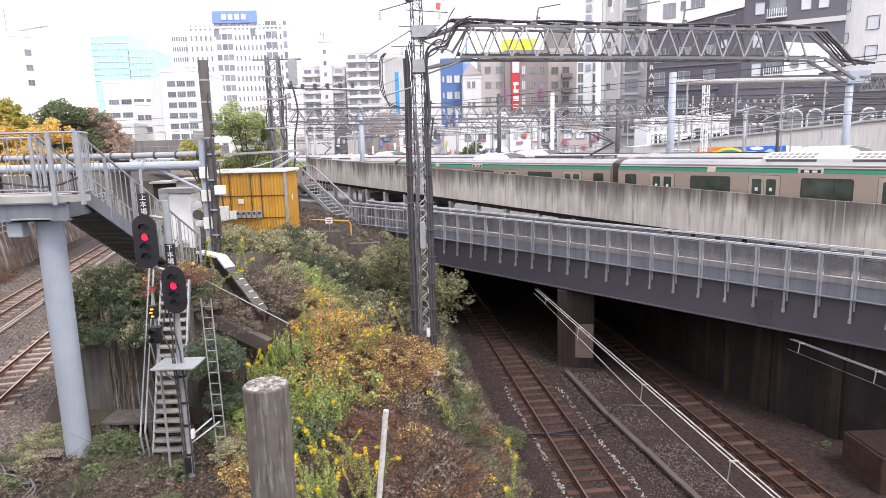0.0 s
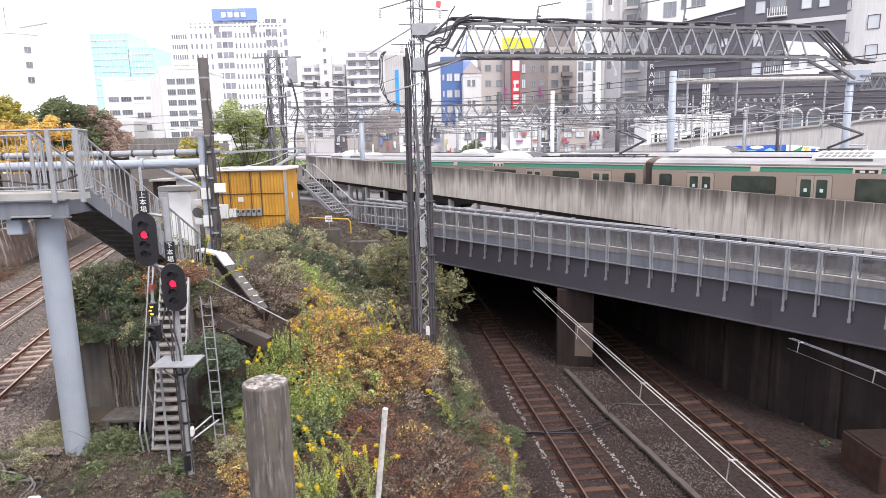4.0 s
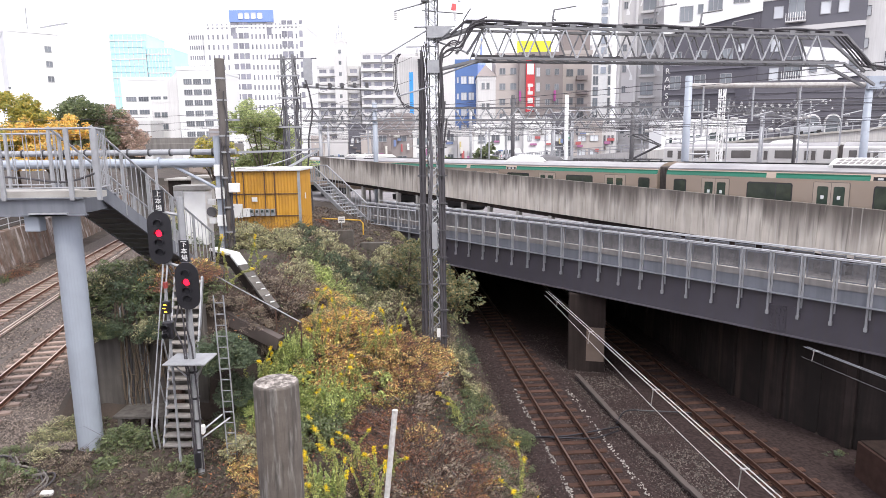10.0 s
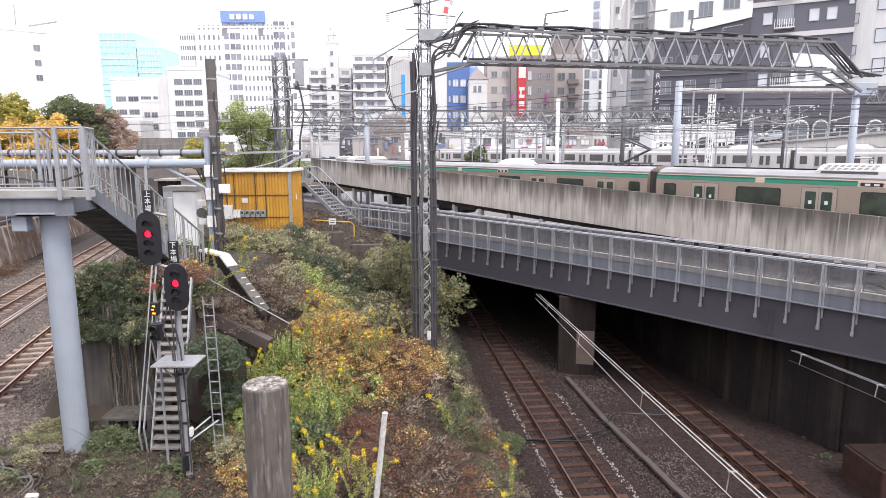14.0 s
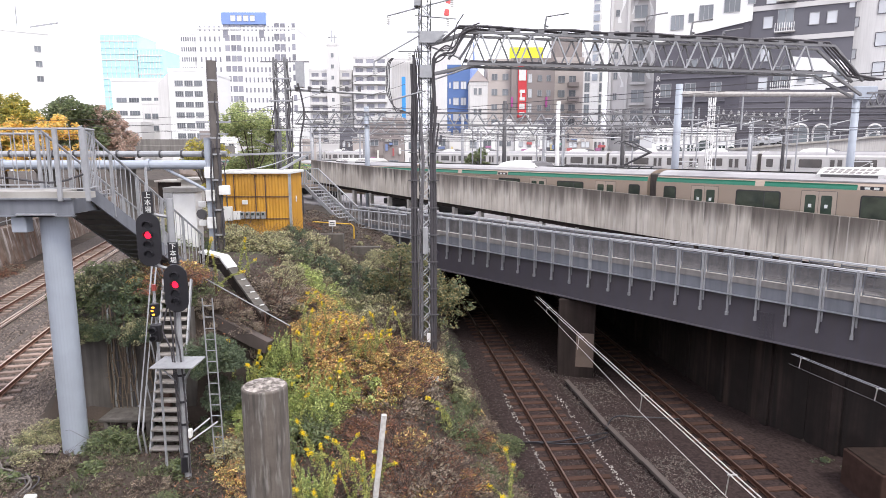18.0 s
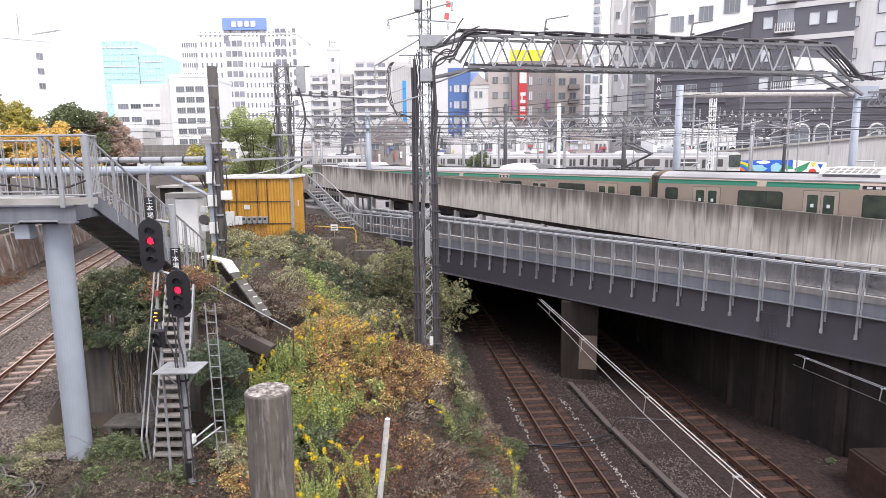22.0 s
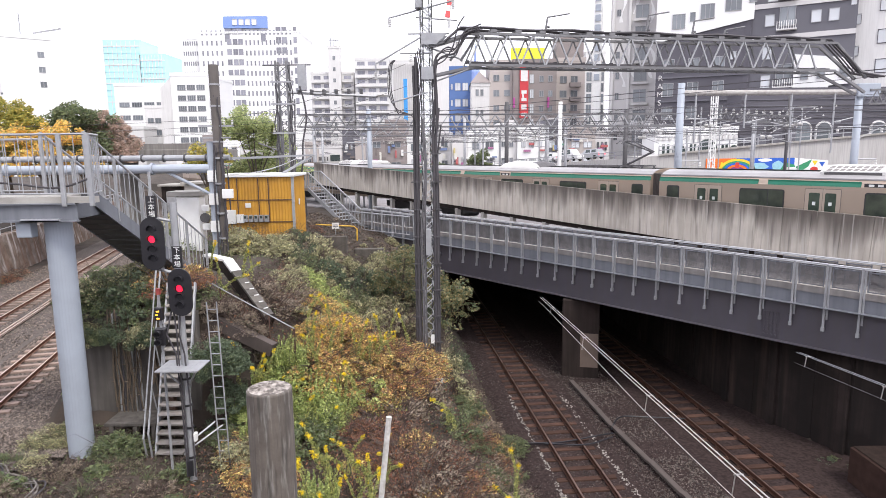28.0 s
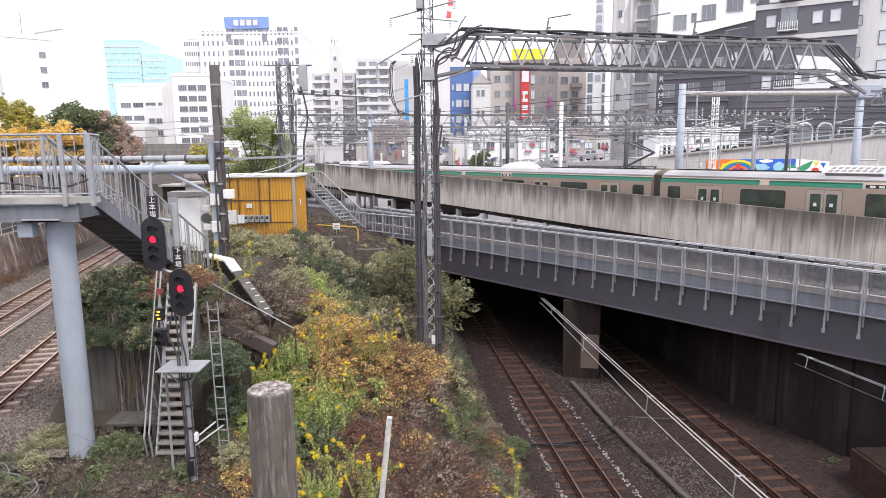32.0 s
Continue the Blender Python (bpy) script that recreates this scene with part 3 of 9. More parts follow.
M_GANGWAY = mat("gangway_bellows", (0.10, 0.085, 0.08), (0.06, 0.05, 0.045), 0.8, scale=6, bump=0.2, moving=True)
M_GREYBODY = mat("pale_grey_body", (0.60, 0.585, 0.565), (0.53, 0.515, 0.495), 0.4, 0.2, scale=0.8, bump=0.01, moving=True)
M_DOORGREY = mat("door_steel", (0.5, 0.49, 0.475), (0.43, 0.42, 0.405), 0.4, 0.3, scale=0.8, bump=0.01, moving=True)
M_DOORFRAME = mat("door_surround_steel", (0.45, 0.37, 0.305), (0.40, 0.325, 0.27), 0.4, 0.4, scale=0.8, bump=0.01, moving=True)
M_GREYGLASS = mat("grey_train_window", (0.09, 0.085, 0.082), (0.16, 0.15, 0.145), 0.1, scale=0.8, bump=0.0, spec=0.8, moving=True)
M_SLOT = mat("louvre_slot", (0.26, 0.245, 0.235), (0.16, 0.15, 0.145), 0.7, scale=20, bump=0.2, moving=True)
M_STICKER = mat("white_sticker", (0.75, 0.78, 0.76), rough=0.6, bump=0)
M_SEAM = mat("seam", (0.20, 0.165, 0.14), rough=0.6, bump=0)


def train_profile():
    """Half outline of a car above the rail, out from the middle: (across, up)."""
    return [(0, 3.64), (0.6, 3.60), (1.05, 3.50), (1.3, 3.36), (1.4, 3.22), (1.475, 3.05), (1.475, 1.2), (1.42, 0.95), (1.38, 0.9)]


def car_shell(name, mat_, parent, half, pts, closed=False):
    bm = B()
    prof = pts + [(-a, b) for a, b in pts[::-1] if a > 0]
    rows = [[bm.verts.new((x, a, b)) for a, b in prof] for x in (-half, half)]
    for i in range(len(prof) - 1):
        bm.faces.new((rows[0][i], rows[0][i + 1], rows[1][i + 1], rows[1][i]))
    if closed:
        bm.faces.new((rows[0][-1], rows[0][0], rows[1][0], rows[1][-1]))
        bm.faces.new(rows[0][::-1])
        bm.faces.new(rows[1])
    bmesh.ops.recalc_face_normals(bm, faces=bm.faces)
    return part(name, bm, mat_, parent)


def rounded_panel(bm, x0, x1, z0, z1, y, r, d=0.012):
    """A thin plate with round corners standing on the side plane y, facing the viewer."""
    pts = []
    for cx, cz, a0 in ((x1 - r, z1 - r, 0), (x0 + r, z1 - r, 90), (x0 + r, z0 + r, 180), (x1 - r, z0 + r, 270)):
        for k in range(4):
            a = radians(a0 + k * 30)
            pts.append((cx + r * math.cos(a), cz + r * math.sin(a)))
    f = [bm.verts.new((x, y - d, z)) for x, z in pts]
    b = [bm.verts.new((x, y, z)) for x, z in pts]
    bm.faces.new(f)
    for i in range(len(pts)):
        j = (i + 1) % len(pts)
        bm.faces.new((f[j], f[i], b[i], b[j]))
    return bm


def roof_unit(parent, x, louvre=False):
    """The air conditioner on a car's roof: a long hump with rounded ends or a louvred box."""
    bm = B()
    L, W = 1.75, 1.05
    if louvre:
        L = 2.75
        side = [(-W, 3.46), (-W, 3.63), (-W + 0.34, 3.87), (W - 0.34, 3.87), (W, 3.63), (W, 3.46)]
        rows = [[bm.verts.new((x + dx, a, 3.46 + (b - 3.46) * k)) for a, b in side] for dx, k in ((-L, 0.75), (-L + 0.14, 1.0), (L - 0.14, 1.0), (L, 0.75))]
        for p, q in zip(rows, rows[1:]):
            for i in range(5):
                bm.faces.new((p[i], q[i], q[i + 1], p[i + 1]))
        bm.faces.new(rows[0])
        bm.faces.new(rows[-1][::-1])
        u = part("roof_unit", bm, M_ROOFUNIT, parent)
        for a0 in (x - L + 0.22, x + 0.75):
            for row in range(2):
                for k in range(8):
                    bm = B()
                    a = a0 + k * 0.235 + row * 0.06
                    lo, hi = (0.03, 0.145) if row == 0 else (0.175, 0.29)
                    v = [bm.verts.new((a + e, -W + o * 1.0 - 0.006, 3.63 + o * 0.706 + 0.006)) for e, o in ((0, lo), (0.17, lo), (0.23, hi), (0.06, hi))]
                    bm.faces.new(v)
                    part("louvre", bm, M_SLOT, u)
            bm = B()
            box(bm, a0 - 0.05, a0 + 1.95, -W - 0.012, -W - 0.002, 3.5, 3.6)
            part("side_grille", bm, M_VENT, u)
        return u
    prof = [(-W, 3.42), (-W * 0.98, 3.7), (-W * 0.75, 3.86), (0, 3.93), (W * 0.75, 3.86), (W * 0.98, 3.7), (W, 3.42)]
    ring = []
    for dx, k in ((-L, 0.25), (-L + 0.35, 0.8), (-L + 0.8, 1.0), (L - 0.8, 1.0), (L - 0.35, 0.8), (L, 0.25)):
        ring.append([bm.verts.new((x + dx, a, 3.42 + (b - 3.42) * k)) for a, b in prof])
    for p, q in zip(ring, ring[1:]):
        for i in range(len(prof) - 1):
            bm.faces.new((p[i], p[i + 1], q[i + 1], q[i]))
    bm.faces.new(ring[0])
    bm.faces.new(ring[-1][::-1])
    bmesh.ops.recalc_face_normals(bm, faces=bm.faces)
    u = part("roof_unit", bm, M_ROOFUNIT, parent, smooth=True)
    bm = B()
    pr = [(L - 0.78, 1.0), (L - 0.33, 0.8), (L + 0.01, 0.27)]
    rr = [[bm.verts.new((x + dx, a * 0.93, 3.425 + (b - 3.42) * k)) for a, b in prof] for dx, k in pr]
    for p, q in zip(rr, rr[1:]):
        for i in range(len(prof) - 1):
            bm.faces.new((p[i], p[i + 1], q[i + 1], q[i]))
    part("end_grille", bm, M_VENT, u, "dark mesh end of the roof unit")
    return u


def pantograph(parent, x, turn=1):
    """A single-arm current collector, raised."""
    bm = B()
    for a in (-0.55, 0.55):
        bar(bm, (x - 0.8, a, 3.72), (x + 0.8, a, 3.72), 0.06)
        for b in (-0.7, 0.7):
            tube(bm, (x + b, a, 3.5), (x + b, a, 3.72), 0.06, n=6)
            tube(bm, (x + b, a, 3.55), (x + b, a, 3.6), 0.11, n=6)
    bar(bm, (x - 0.8, -0.55, 3.72), (x - 0.8, 0.55, 3.72), 0.06)
    bar(bm, (x + 0.8, -0.55, 3.72), (x + 0.8, 0.55, 3.72), 0.06)
    p = part("pantograph_base", bm, M_TOWER, parent, "insulated pantograph frame")
    bm = B()
    tube(bm, (x - 0.6 * turn, 0, 3.78), (x + 0.95 * turn, 0, 4.45), 0.06)
    for a in (-0.1, 0.1):
        tube(bm, (x + 0.95 * turn, a, 4.45), (x - 0.5 * turn, a * 4, 5.0), 0.04)
    part("pantograph_arm", bm, M_TOWER, p)
    bm = B()
    for d in (-0.15, 0.15):
        hose(bm, [(x - 0.5 * turn + d, a, z) for a, z in ((-0.9, 4.9), (-0.6, 5.03), (0.6, 5.03), (0.9, 4.9))], 0.03)
    part("contact_strip", bm, M_TOWER, p)


def green_car(m, louvre_at, panto_at, label_sign=False):
    """One coach 19.5 m long; doors in four pairs, windows between; only this side is ever seen."""
    c = thing("train_car", m, "beige stainless steel commuter coach with a green stripe", "train car", "coaches of the waiting train")
    H = 9.75
    p = train_profile()
    car_shell("body", M_BODY, c, H, p[5:], closed=False)
    car_shell("roof", M_ROOF, c, H, p[:4])
    car_shell("cantrail", M_BODY, c, H, p[3:6])
    for x in (-H, H):
        bm = B()
        v = [bm.verts.new((x, a, b)) for a, b in p + [(-a, b) for a, b in p[::-1] if a > 0]]
        bm.faces.new(v)
        part("end_wall", bm, M_BODY, c)
    # green band below the gutter, in lengths between the door heads
    for a, b in ((-H, -4.98), (-4.58, -1.1), (-0.15, H)):
        bm = B()
        v = [bm.verts.new(q) for q in ((a, -1.432, 3.19), (b, -1.432, 3.19), (b, -1.484, 3.05), (a, -1.484, 3.05))]
        bm.faces.new(v[::-1])
        w = [bm.verts.new(q) for q in ((a, -1.434, 3.255), (b, -1.434, 3.255))]
        bm.faces.new([v[0], v[1], w[1], w[0]][::-1])
        part("stripe", bm, M_STRIPE, c, "green band")
    bm = B()
    bar(bm, (-H, -1.33, 3.345), (H, -1.33, 3.345), 0.05, 0.05)
    part("gutter", bm, M_ROOF, c)
    Y = -1.475
    for d in (-7.23, -2.41, 2.41, 7.23):
        bm = B()
        rounded_panel(bm, d - 0.675, d + 0.675, 1.12, 2.96, Y, 0.06, 0.012)
        f = part("door_frame", bm, M_SEAM, c)
        for s in (-1, 1):
            bm = B()
            x0, x1 = (d - 0.645, d - 0.012) if s < 0 else (d + 0.012, d + 0.645)
            rounded_panel(bm, x0, x1, 1.15, 2.93, Y - 0.012, 0.03, 0.012)
            leaf = part("door_leaf", bm, M_DOORFRAME, f)
            bm = B()
            xm = (x0 + x1) / 2 - s * 0.03
            rounded_panel(bm, xm - 0.2, xm + 0.2, 1.75, 2.78, Y - 0.024, 0.05, 0.008)
            part("door_window", bm, M_DOORWIN, leaf)
            bm = B()
            box(bm, xm - 0.06, xm + 0.06, Y - 0.04, Y - 0.034, 2.28, 2.42)
            part("sticker", bm, M_STICKER, leaf)
    for x0, x1 in ((-5.72, -3.92), (-0.9, 0.9), (3.92, 5.72), (-9.28, -8.72), (8.72, 9.28)):
        big = x1 - x0 > 1.0
        bm = B()
        rounded_panel(bm, x0 - 0.05, x1 + 0.05, 1.95, 2.86, Y, 0.1, 0.01)
        w = part("window_frame", bm, M_BLACK, c)
        bm = B()
        rounded_panel(bm, x0, x1, 2.0, 2.81, Y - 0.01, 0.08, 0.008)
        part("pane", bm, M_WINDOW, w)
        if big:
            bm = B()
            box(bm, x0 + 1.16, x0 + 1.2, Y - 0.024, Y - 0.018, 2.0, 2.81)
            part("mullion", bm, M_BLACK, w)
    bm = B()
    box(bm, -1.0, -0.25, -1.47, -1.44, 3.06, 3.2)
    part("sign", bm, M_BLACK, c, "small destination display")
    for s in (-0.85, -0.55):
        bm = B()
        box(bm, s, s + 0.18, -1.475, -1.471, 3.085, 3.17)
        part("sign_bar", bm, M_STICKER, c)
    roof_unit(c, 0, louvre_at)
    if panto_at is not None:
        pantograph(c, panto_at, 1)
        for i in range(5):
            bm = B()
            box(bm, panto_at - 1.9 - i * 0.62, panto_at - 1.5 - i * 0.62, -0.5, 0.5, 3.58, 3.75, bevel=0.02)
            part("roof_box", bm, M_VENT, c)
    bm = B()
    rings = []
    for i in range(13):
        k = 0.05 * (i % 2)
        rings.append([bm.verts.new((H + 0.01 + i * 0.039, a, b)) for a, b in ((-1.25 + k, 1.1 + k), (1.25 - k, 1.1 + k), (1.25 - k, 3.42 - k), (-1.25 + k, 3.42 - k))])
    for p_, q_ in zip(rings, rings[1:]):
        for i in range(4):
            bm.faces.new((p_[i], p_[(i + 1) % 4], q_[(i + 1) % 4], q_[i]))
    bm.faces.new(rings[0][::-1])
    bm.faces.new(rings[-1])
    part("gangway", bm, M_GANGWAY, c, "folded dark bellows between coaches")
    for x in (-6.8, 6.8):
        bm = B()
        box(bm, x - 1.6, x + 1.6, -1.1, 1.1, 0.3, 0.75)
        bogie = part("bogie", bm, M_BLACK, c)
        for k in (-1.05, 1.05):
            bm = B()
            tube(bm, (x + k, -0.6, 0.43), (x + k, 0.6, 0.43), 0.43, n=14)
            part("wheelset", bm, M_BLACK, bogie)
    return c


RAIL_Z = 5.85


def on_rails(s, n, z=RAIL_Z):
    return RAILS @ pose(s, n, z)


GREEN_N = 28.72
GREEN_CARS = []
# ends of the coaches meet at -17.71 once the train has stopped
for i, (louvre, panto) in enumerate(((True, None), (False, 7.9), (True, None), (False, None), (True, 7.9))):
    GREEN_CARS.append((-17.71 + 9.98 - i * 20.0, green_car(on_rails(0, GREEN_N), louvre, panto)))


def plain_car(group, label, m, body, units, panto=None, cab=False, stripe=None):
    """A coach of the distant trains: shell, doors, windows and roof units."""
    c = thing("train_car", m, label, "train car", group)
    H = 9.75
    p = train_profile()
    car_shell("body", body, c, H, p[4:])
    car_shell("roof", M_ROOF, c, H, p[:5])
    Y = -1.475
    for x in (-H, H):
        bm = B()
        bm.faces.new([bm.verts.new((x, a, b)) for a, b in p + [(-a, b) for a, b in p[::-1] if a > 0]])
        part("end_wall", bm, body, c)
    for d in (-7.23, -2.41, 2.41, 7.23):
        for s in (-1, 1):
            bm = B()
            x0, x1 = (d - 0.65, d - 0.02) if s < 0 else (d + 0.02, d + 0.65)
            box(bm, x0, x1, Y - 0.015, Y + 0.01, 1.15, 2.95)
            leaf = part("door_leaf", bm, M_DOORGREY, c)
            bm = B()
            xm = (x0 + x1) / 2
            box(bm, xm - 0.2, xm + 0.2, Y - 0.03, Y - 0.015, 1.8, 2.75)
            part("door_window", bm, M_GREYGLASS, leaf)
    for x0, x1 in ((-5.9, -3.7), (-1.1, 1.1), (3.7, 5.9), (-9.2, -8.5), (8.5, 9.2)):
        bm = B()
        rounded_panel(bm, x0, x1, 1.95, 2.8, Y - 0.001, 0.08, 0.02)
        part("window", bm, M_GREYGLASS, c)
    for u in units:
        roof_unit(c, u)
    if panto is not None:
        pantograph(c, panto, 1)
    if cab:
        bm = B()
        box(bm, H, H + 0.15, -1.25, 1.25, 1.9, 3.3, bevel=0.05)
        part("cab_window", bm, M_GLASS, c, "dark windscreen of the driver's cab")
    else:
        bm = B()
        box(bm, H + 0.02, H + 0.45, -1.2, 1.2, 1.1, 3.35)
        part("gangway", bm, M_GANGWAY, c)
    return c


PASS_N, PASS_Z = 35.6, RAIL_Z + 0.08
PASS_CARS = []
for i in range(10):
    PASS_CARS.append((-i * 20.0, plain_car("coaches of the passing train", "stainless steel coach of a passing commuter train", on_rails(-300, PASS_N),
                                           M_GREYBODY, (0,), panto=6.8 if i in (0, 3, 6) else None)))
WHITE_N, WHITE_Z = 71.0, 6.7
WHITE_CARS = []
for i in range(10):
    WHITE_CARS.append((i * 20.0, plain_car("coaches of the white train", "pale grey coach of a long suburban train", on_rails(300, WHITE_N),
                                           M_GREYBODY, (-4.5, 4.5), cab=i == 9)))


# ---- gantries, masts and wires ----
M_INSUL = mat("porcelain", (0.55, 0.54, 0.53), (0.42, 0.41, 0.4), 0.3, scale=5, bump=0.0)


def lattice_mast(name, x, y, z0, z1, w, step, material, label, leg=0.06, lace=0.045, turn=0.0, spin=0.0, dx=0.0):
    """Four legs with zigzag lacing on each face."""
    t = thing(name, pose(x, y, z0, 0, 0, turn), label, "mast")
    h = z1 - z0
    c = [(-w / 2, -w / 2), (w / 2, -w / 2), (w / 2, w / 2), (-w / 2, w / 2)]
    ca, sa = math.cos(radians(spin)), math.sin(radians(spin))
    c = [(a * ca - b * sa + dx, a * sa + b * ca) for a, b in c]
    for a, b in c:
        bm = B()
        box(bm, a - leg / 2, a + leg / 2, b - leg / 2, b + leg / 2, 0, h)
        part("leg", bm, material, t)
    n = int(h / step)
    for k in range(4):
        (a0, b0), (a1, b1) = c[k], c[(k + 1) % 4]
        bm = B()
        for i in range(n):
            p, q = ((a0, b0), (a1, b1)) if i % 2 == 0 else ((a1, b1), (a0, b0))
            bar(bm, (*p, i * step), (*q, (i + 1) * step), lace, lace * 0.5)
        tagged(part("lacing", bm, M_HANDRAIL if material is M_TOWER else material, t, "zigzag flat lacing bars"), kind="stuff")
    return t


def truss(name, p, q, high, deep, panel, material, label, chord=0.11, web=0.06, double=True, front=None):
    """A beam of two lattice faces between p and q (its top chord)."""
    p, q = Vector(p), Vector(q)
    d = q - p
    L = d.length
    m = Matrix.Translation(p) @ pose(0, 0, 0, 0, 0, math.degrees(math.atan2(d.y, d.x)))
    t = thing(name, m, label, "gantry beam")
    rise = d.z / L
    n = int(L / panel)
    for s in ((-deep / 2, deep / 2) if double else (0,)):
        for z in (0, -high):
            bm = B()
            bar(bm, (0, s, z), (L, s, z + rise * L), chord)
            part("chord", bm, material, t)
        for i in range(n):
            a, b = i * panel, (i + 0.5) * panel
            e = (i + 1) * panel
            bm = B()
            bar(bm, (a, s, -high + rise * a), (b, s, rise * b), web)
            bar(bm, (b, s, rise * b), (e, s, -high + rise * e), web)
            # front: paler steel for near braces, painting in the light on that face
            part("brace", bm, front if front and s < 0 else material, t)
    if double:
        bm = B()
        for i in range(n):
            a, e = i * panel, (i + 1) * panel
            for z in (0, -high):
                bar(bm, (a, -deep / 2, z + rise * a), (e, deep / 2, z + rise * e), web * 0.8)
        tagged(part("cross_lacing", bm, material, t), kind="stuff")
    return t, m, L


TOWER = (-0.62, 23.5)
tw = lattice_mast("lattice_mast", *TOWER, 2.2, 15.9, 0.34, 0.3, M_TOWER, "dark steel lattice gantry mast wrapped in black conduits", leg=0.045, lace=0.05, spin=18, dx=0.06)
for dx, dy, r, z1 in ((-0.42, -0.20, 0.055, 13.5), (-0.335, -0.26, 0.05, 13.8), (-0.27, -0.2, 0.035, 13.6), (0.29, -0.24, 0.055, 12.3), (0.385, -0.2, 0.055, 12.0), (0.455, -0.12, 0.03, 11.4), (-0.06, -0.24, 0.022, 9.0)):
    bm = B()
    k = 1.0 if dx < 0 else 1.25
    pts = [(dx, dy, 0.0), (dx, dy, z1 - 2.2 - 2.4), (dx * 0.92, dy, z1 - 2.2 - 1.2), (dx * k, dy, z1 - 2.2)]
    hose(bm, pts, r, 8)
    part("conduit", bm, M_CABLE, tw, "black cable conduit")
for i in range(9):
    z = 0.9 + i * 1.03
    for x0, x1 in ((-0.52, -0.2), (0.2, 0.52)):
        bm = B()
        box(bm, x0, x1, -0.32, -0.27, z, z + 0.05)
        box(bm, x0 - 0.05, x0, -0.31, -0.28, z + 0.01, z + 0.04)
        box(bm, x1, x1 + 0.05, -0.31, -0.28, z + 0.01, z + 0.04)
        part("cable_clamp", bm, M_TOWER, tw)
# gusset plates where the beam meets the mast
for pts in (((-0.12, 12.02), (0.42, 12.02), (0.85, 12.42), (-0.12, 12.42)), ((-0.12, 10.8), (0.34, 10.8), (0.34, 11.25), (-0.12, 11.25))):
    for y0 in (-0.34, 0.3):
        bm = B()
        f_ = [bm.verts.new((x, y0, z)) for x, z in pts]
        g_ = [bm.verts.new((x, y0 + 0.02, z)) for x, z in pts]
        bm.faces.new(f_)
        bm.faces.new(g_[::-1])
        for i in range(4):
            bm.faces.new((f_[(i + 1) % 4], f_[i], g_[i], g_[(i + 1) % 4]))
        for i in range(3):
            for j in range(3):
                box(bm, -0.05 + i * 0.14, -0.02 + i * 0.14, y0 - 0.012, y0, pts[0][1] + 0.08 + j * 0.12, pts[0][1] + 0.11 + j * 0.12)
        part("gusset_plate", bm, M_GALV, tw, "riveted gusset plate")
for p, q in (((-1.3, 0, 13.0), (1.1, 0, 13.6)), ((-1.8, 0, 11.4), (0, 0, 12.4)), ((-0.3, -0.1, 13.0), (1.2, 0, 12.9)), ((-1.2, -0.3, 10.0), (0.1, -0.3, 10.35)), ((0.2, 0, 10.7), (1.9, 0.2, 11.3)),
             ((-0.6, 0, 12.45), (0.9, 0, 12.45)), ((-0.9, -0.1, 11.75), (0.3, -0.1, 11.75)), ((-1.8, 0, 11.4), (-1.8, 0, 10.95)), ((0.3, -0.1, 11.9), (1.3, 0, 11.55))):
    bm = B()
    tube(bm, p, q, 0.032, n=6)
    part("arm", bm, M_GALV, tw)
for x, z in ((-1.8, 10.85), (-1.25, 12.7), (1.05, 13.3), (-0.5, 11.45), (0.9, 12.65), (1.2, 11.9)):
    bm = B()
    for k in range(4):
        tube(bm, (x, -0.05, z + k * 0.07), (x, -0.05, z + 0.035 + k * 0.07), 0.06, n=8)
    part("insulator", bm, M_INSUL, tw, "grey porcelain insulator")
bm = B()
box(bm, -0.32, -0.02, -0.2, 0.1, 13.3, 13.75, bevel=0.02)
part("switch_case", bm, M_GALV, tw)
cable_sway = random.Random(31)
UP = ((0.33, 9.0), (0.36, 10.1), (0.33, 11.1), (0.45, 11.55), (0.75, 11.7), (1.08, 11.78), (1.32, 12.2), (1.55, 12.42), (2.0, 12.5))
for k in range(6):
    bm = B()
    hose(bm, bend([(x + 0.05 * (k % 3) * (1 if z < 11 else 0.5) + cable_sway.uniform(-0.03, 0.03), -0.3 - 0.05 * (k // 3), z + (0.0 if z < 11 else 0.06 * (k - 2.5)) + cable_sway.uniform(-0.06, 0.06)) for x, z in UP]), 0.02 + 0.004 * (k % 3))
    part("cable_loop", bm, M_CABLE, tw, "black feeder cable curving from the mast to the beam")
for k in range(3):
    bm = B()
    hose(bm, bend([(-1.12 + k * 0.03, -0.25, 11.5), (-1.3 + k * 0.05, -0.25, 11.25), (-1.34 + k * 0.06, -0.25 - k * 0.05, 10.5), (-1.24 + k * 0.06, -0.3, 10.05 - k * 0.05), (-0.98, -0.33, 9.72 - k * 0.06), (-0.67, -0.36, 9.6), (-0.42, -0.36, 9.42), (-0.38, -0.3, 9.0)]), 0.018)
    part("cable_loop", bm, M_CABLE, tw, "loop of hanging black cable")
for k in range(4):
    bm = B()
    x = -0.4 + 0.06 * k
    hose(bm, bend([(x, -0.3, 8.8), (x + 0.03, -0.3, 10.0), (x + 0.12, -0.3, 10.9), (x + 0.02, -0.28, 11.6 + 0.1 * k)]), 0.022)
    part("cable_loop", bm, M_CABLE, tw)
bm = B()
hose(bm, bend([(0.4, -0.3, 11.3), (0.75, -0.3, 11.5), (1.05, -0.3, 12.0), (1.2, -0.3, 12.6), (1.45, -0.3, 13.0)]), 0.025)
part("cable_loop", bm, M_CABLE, tw)
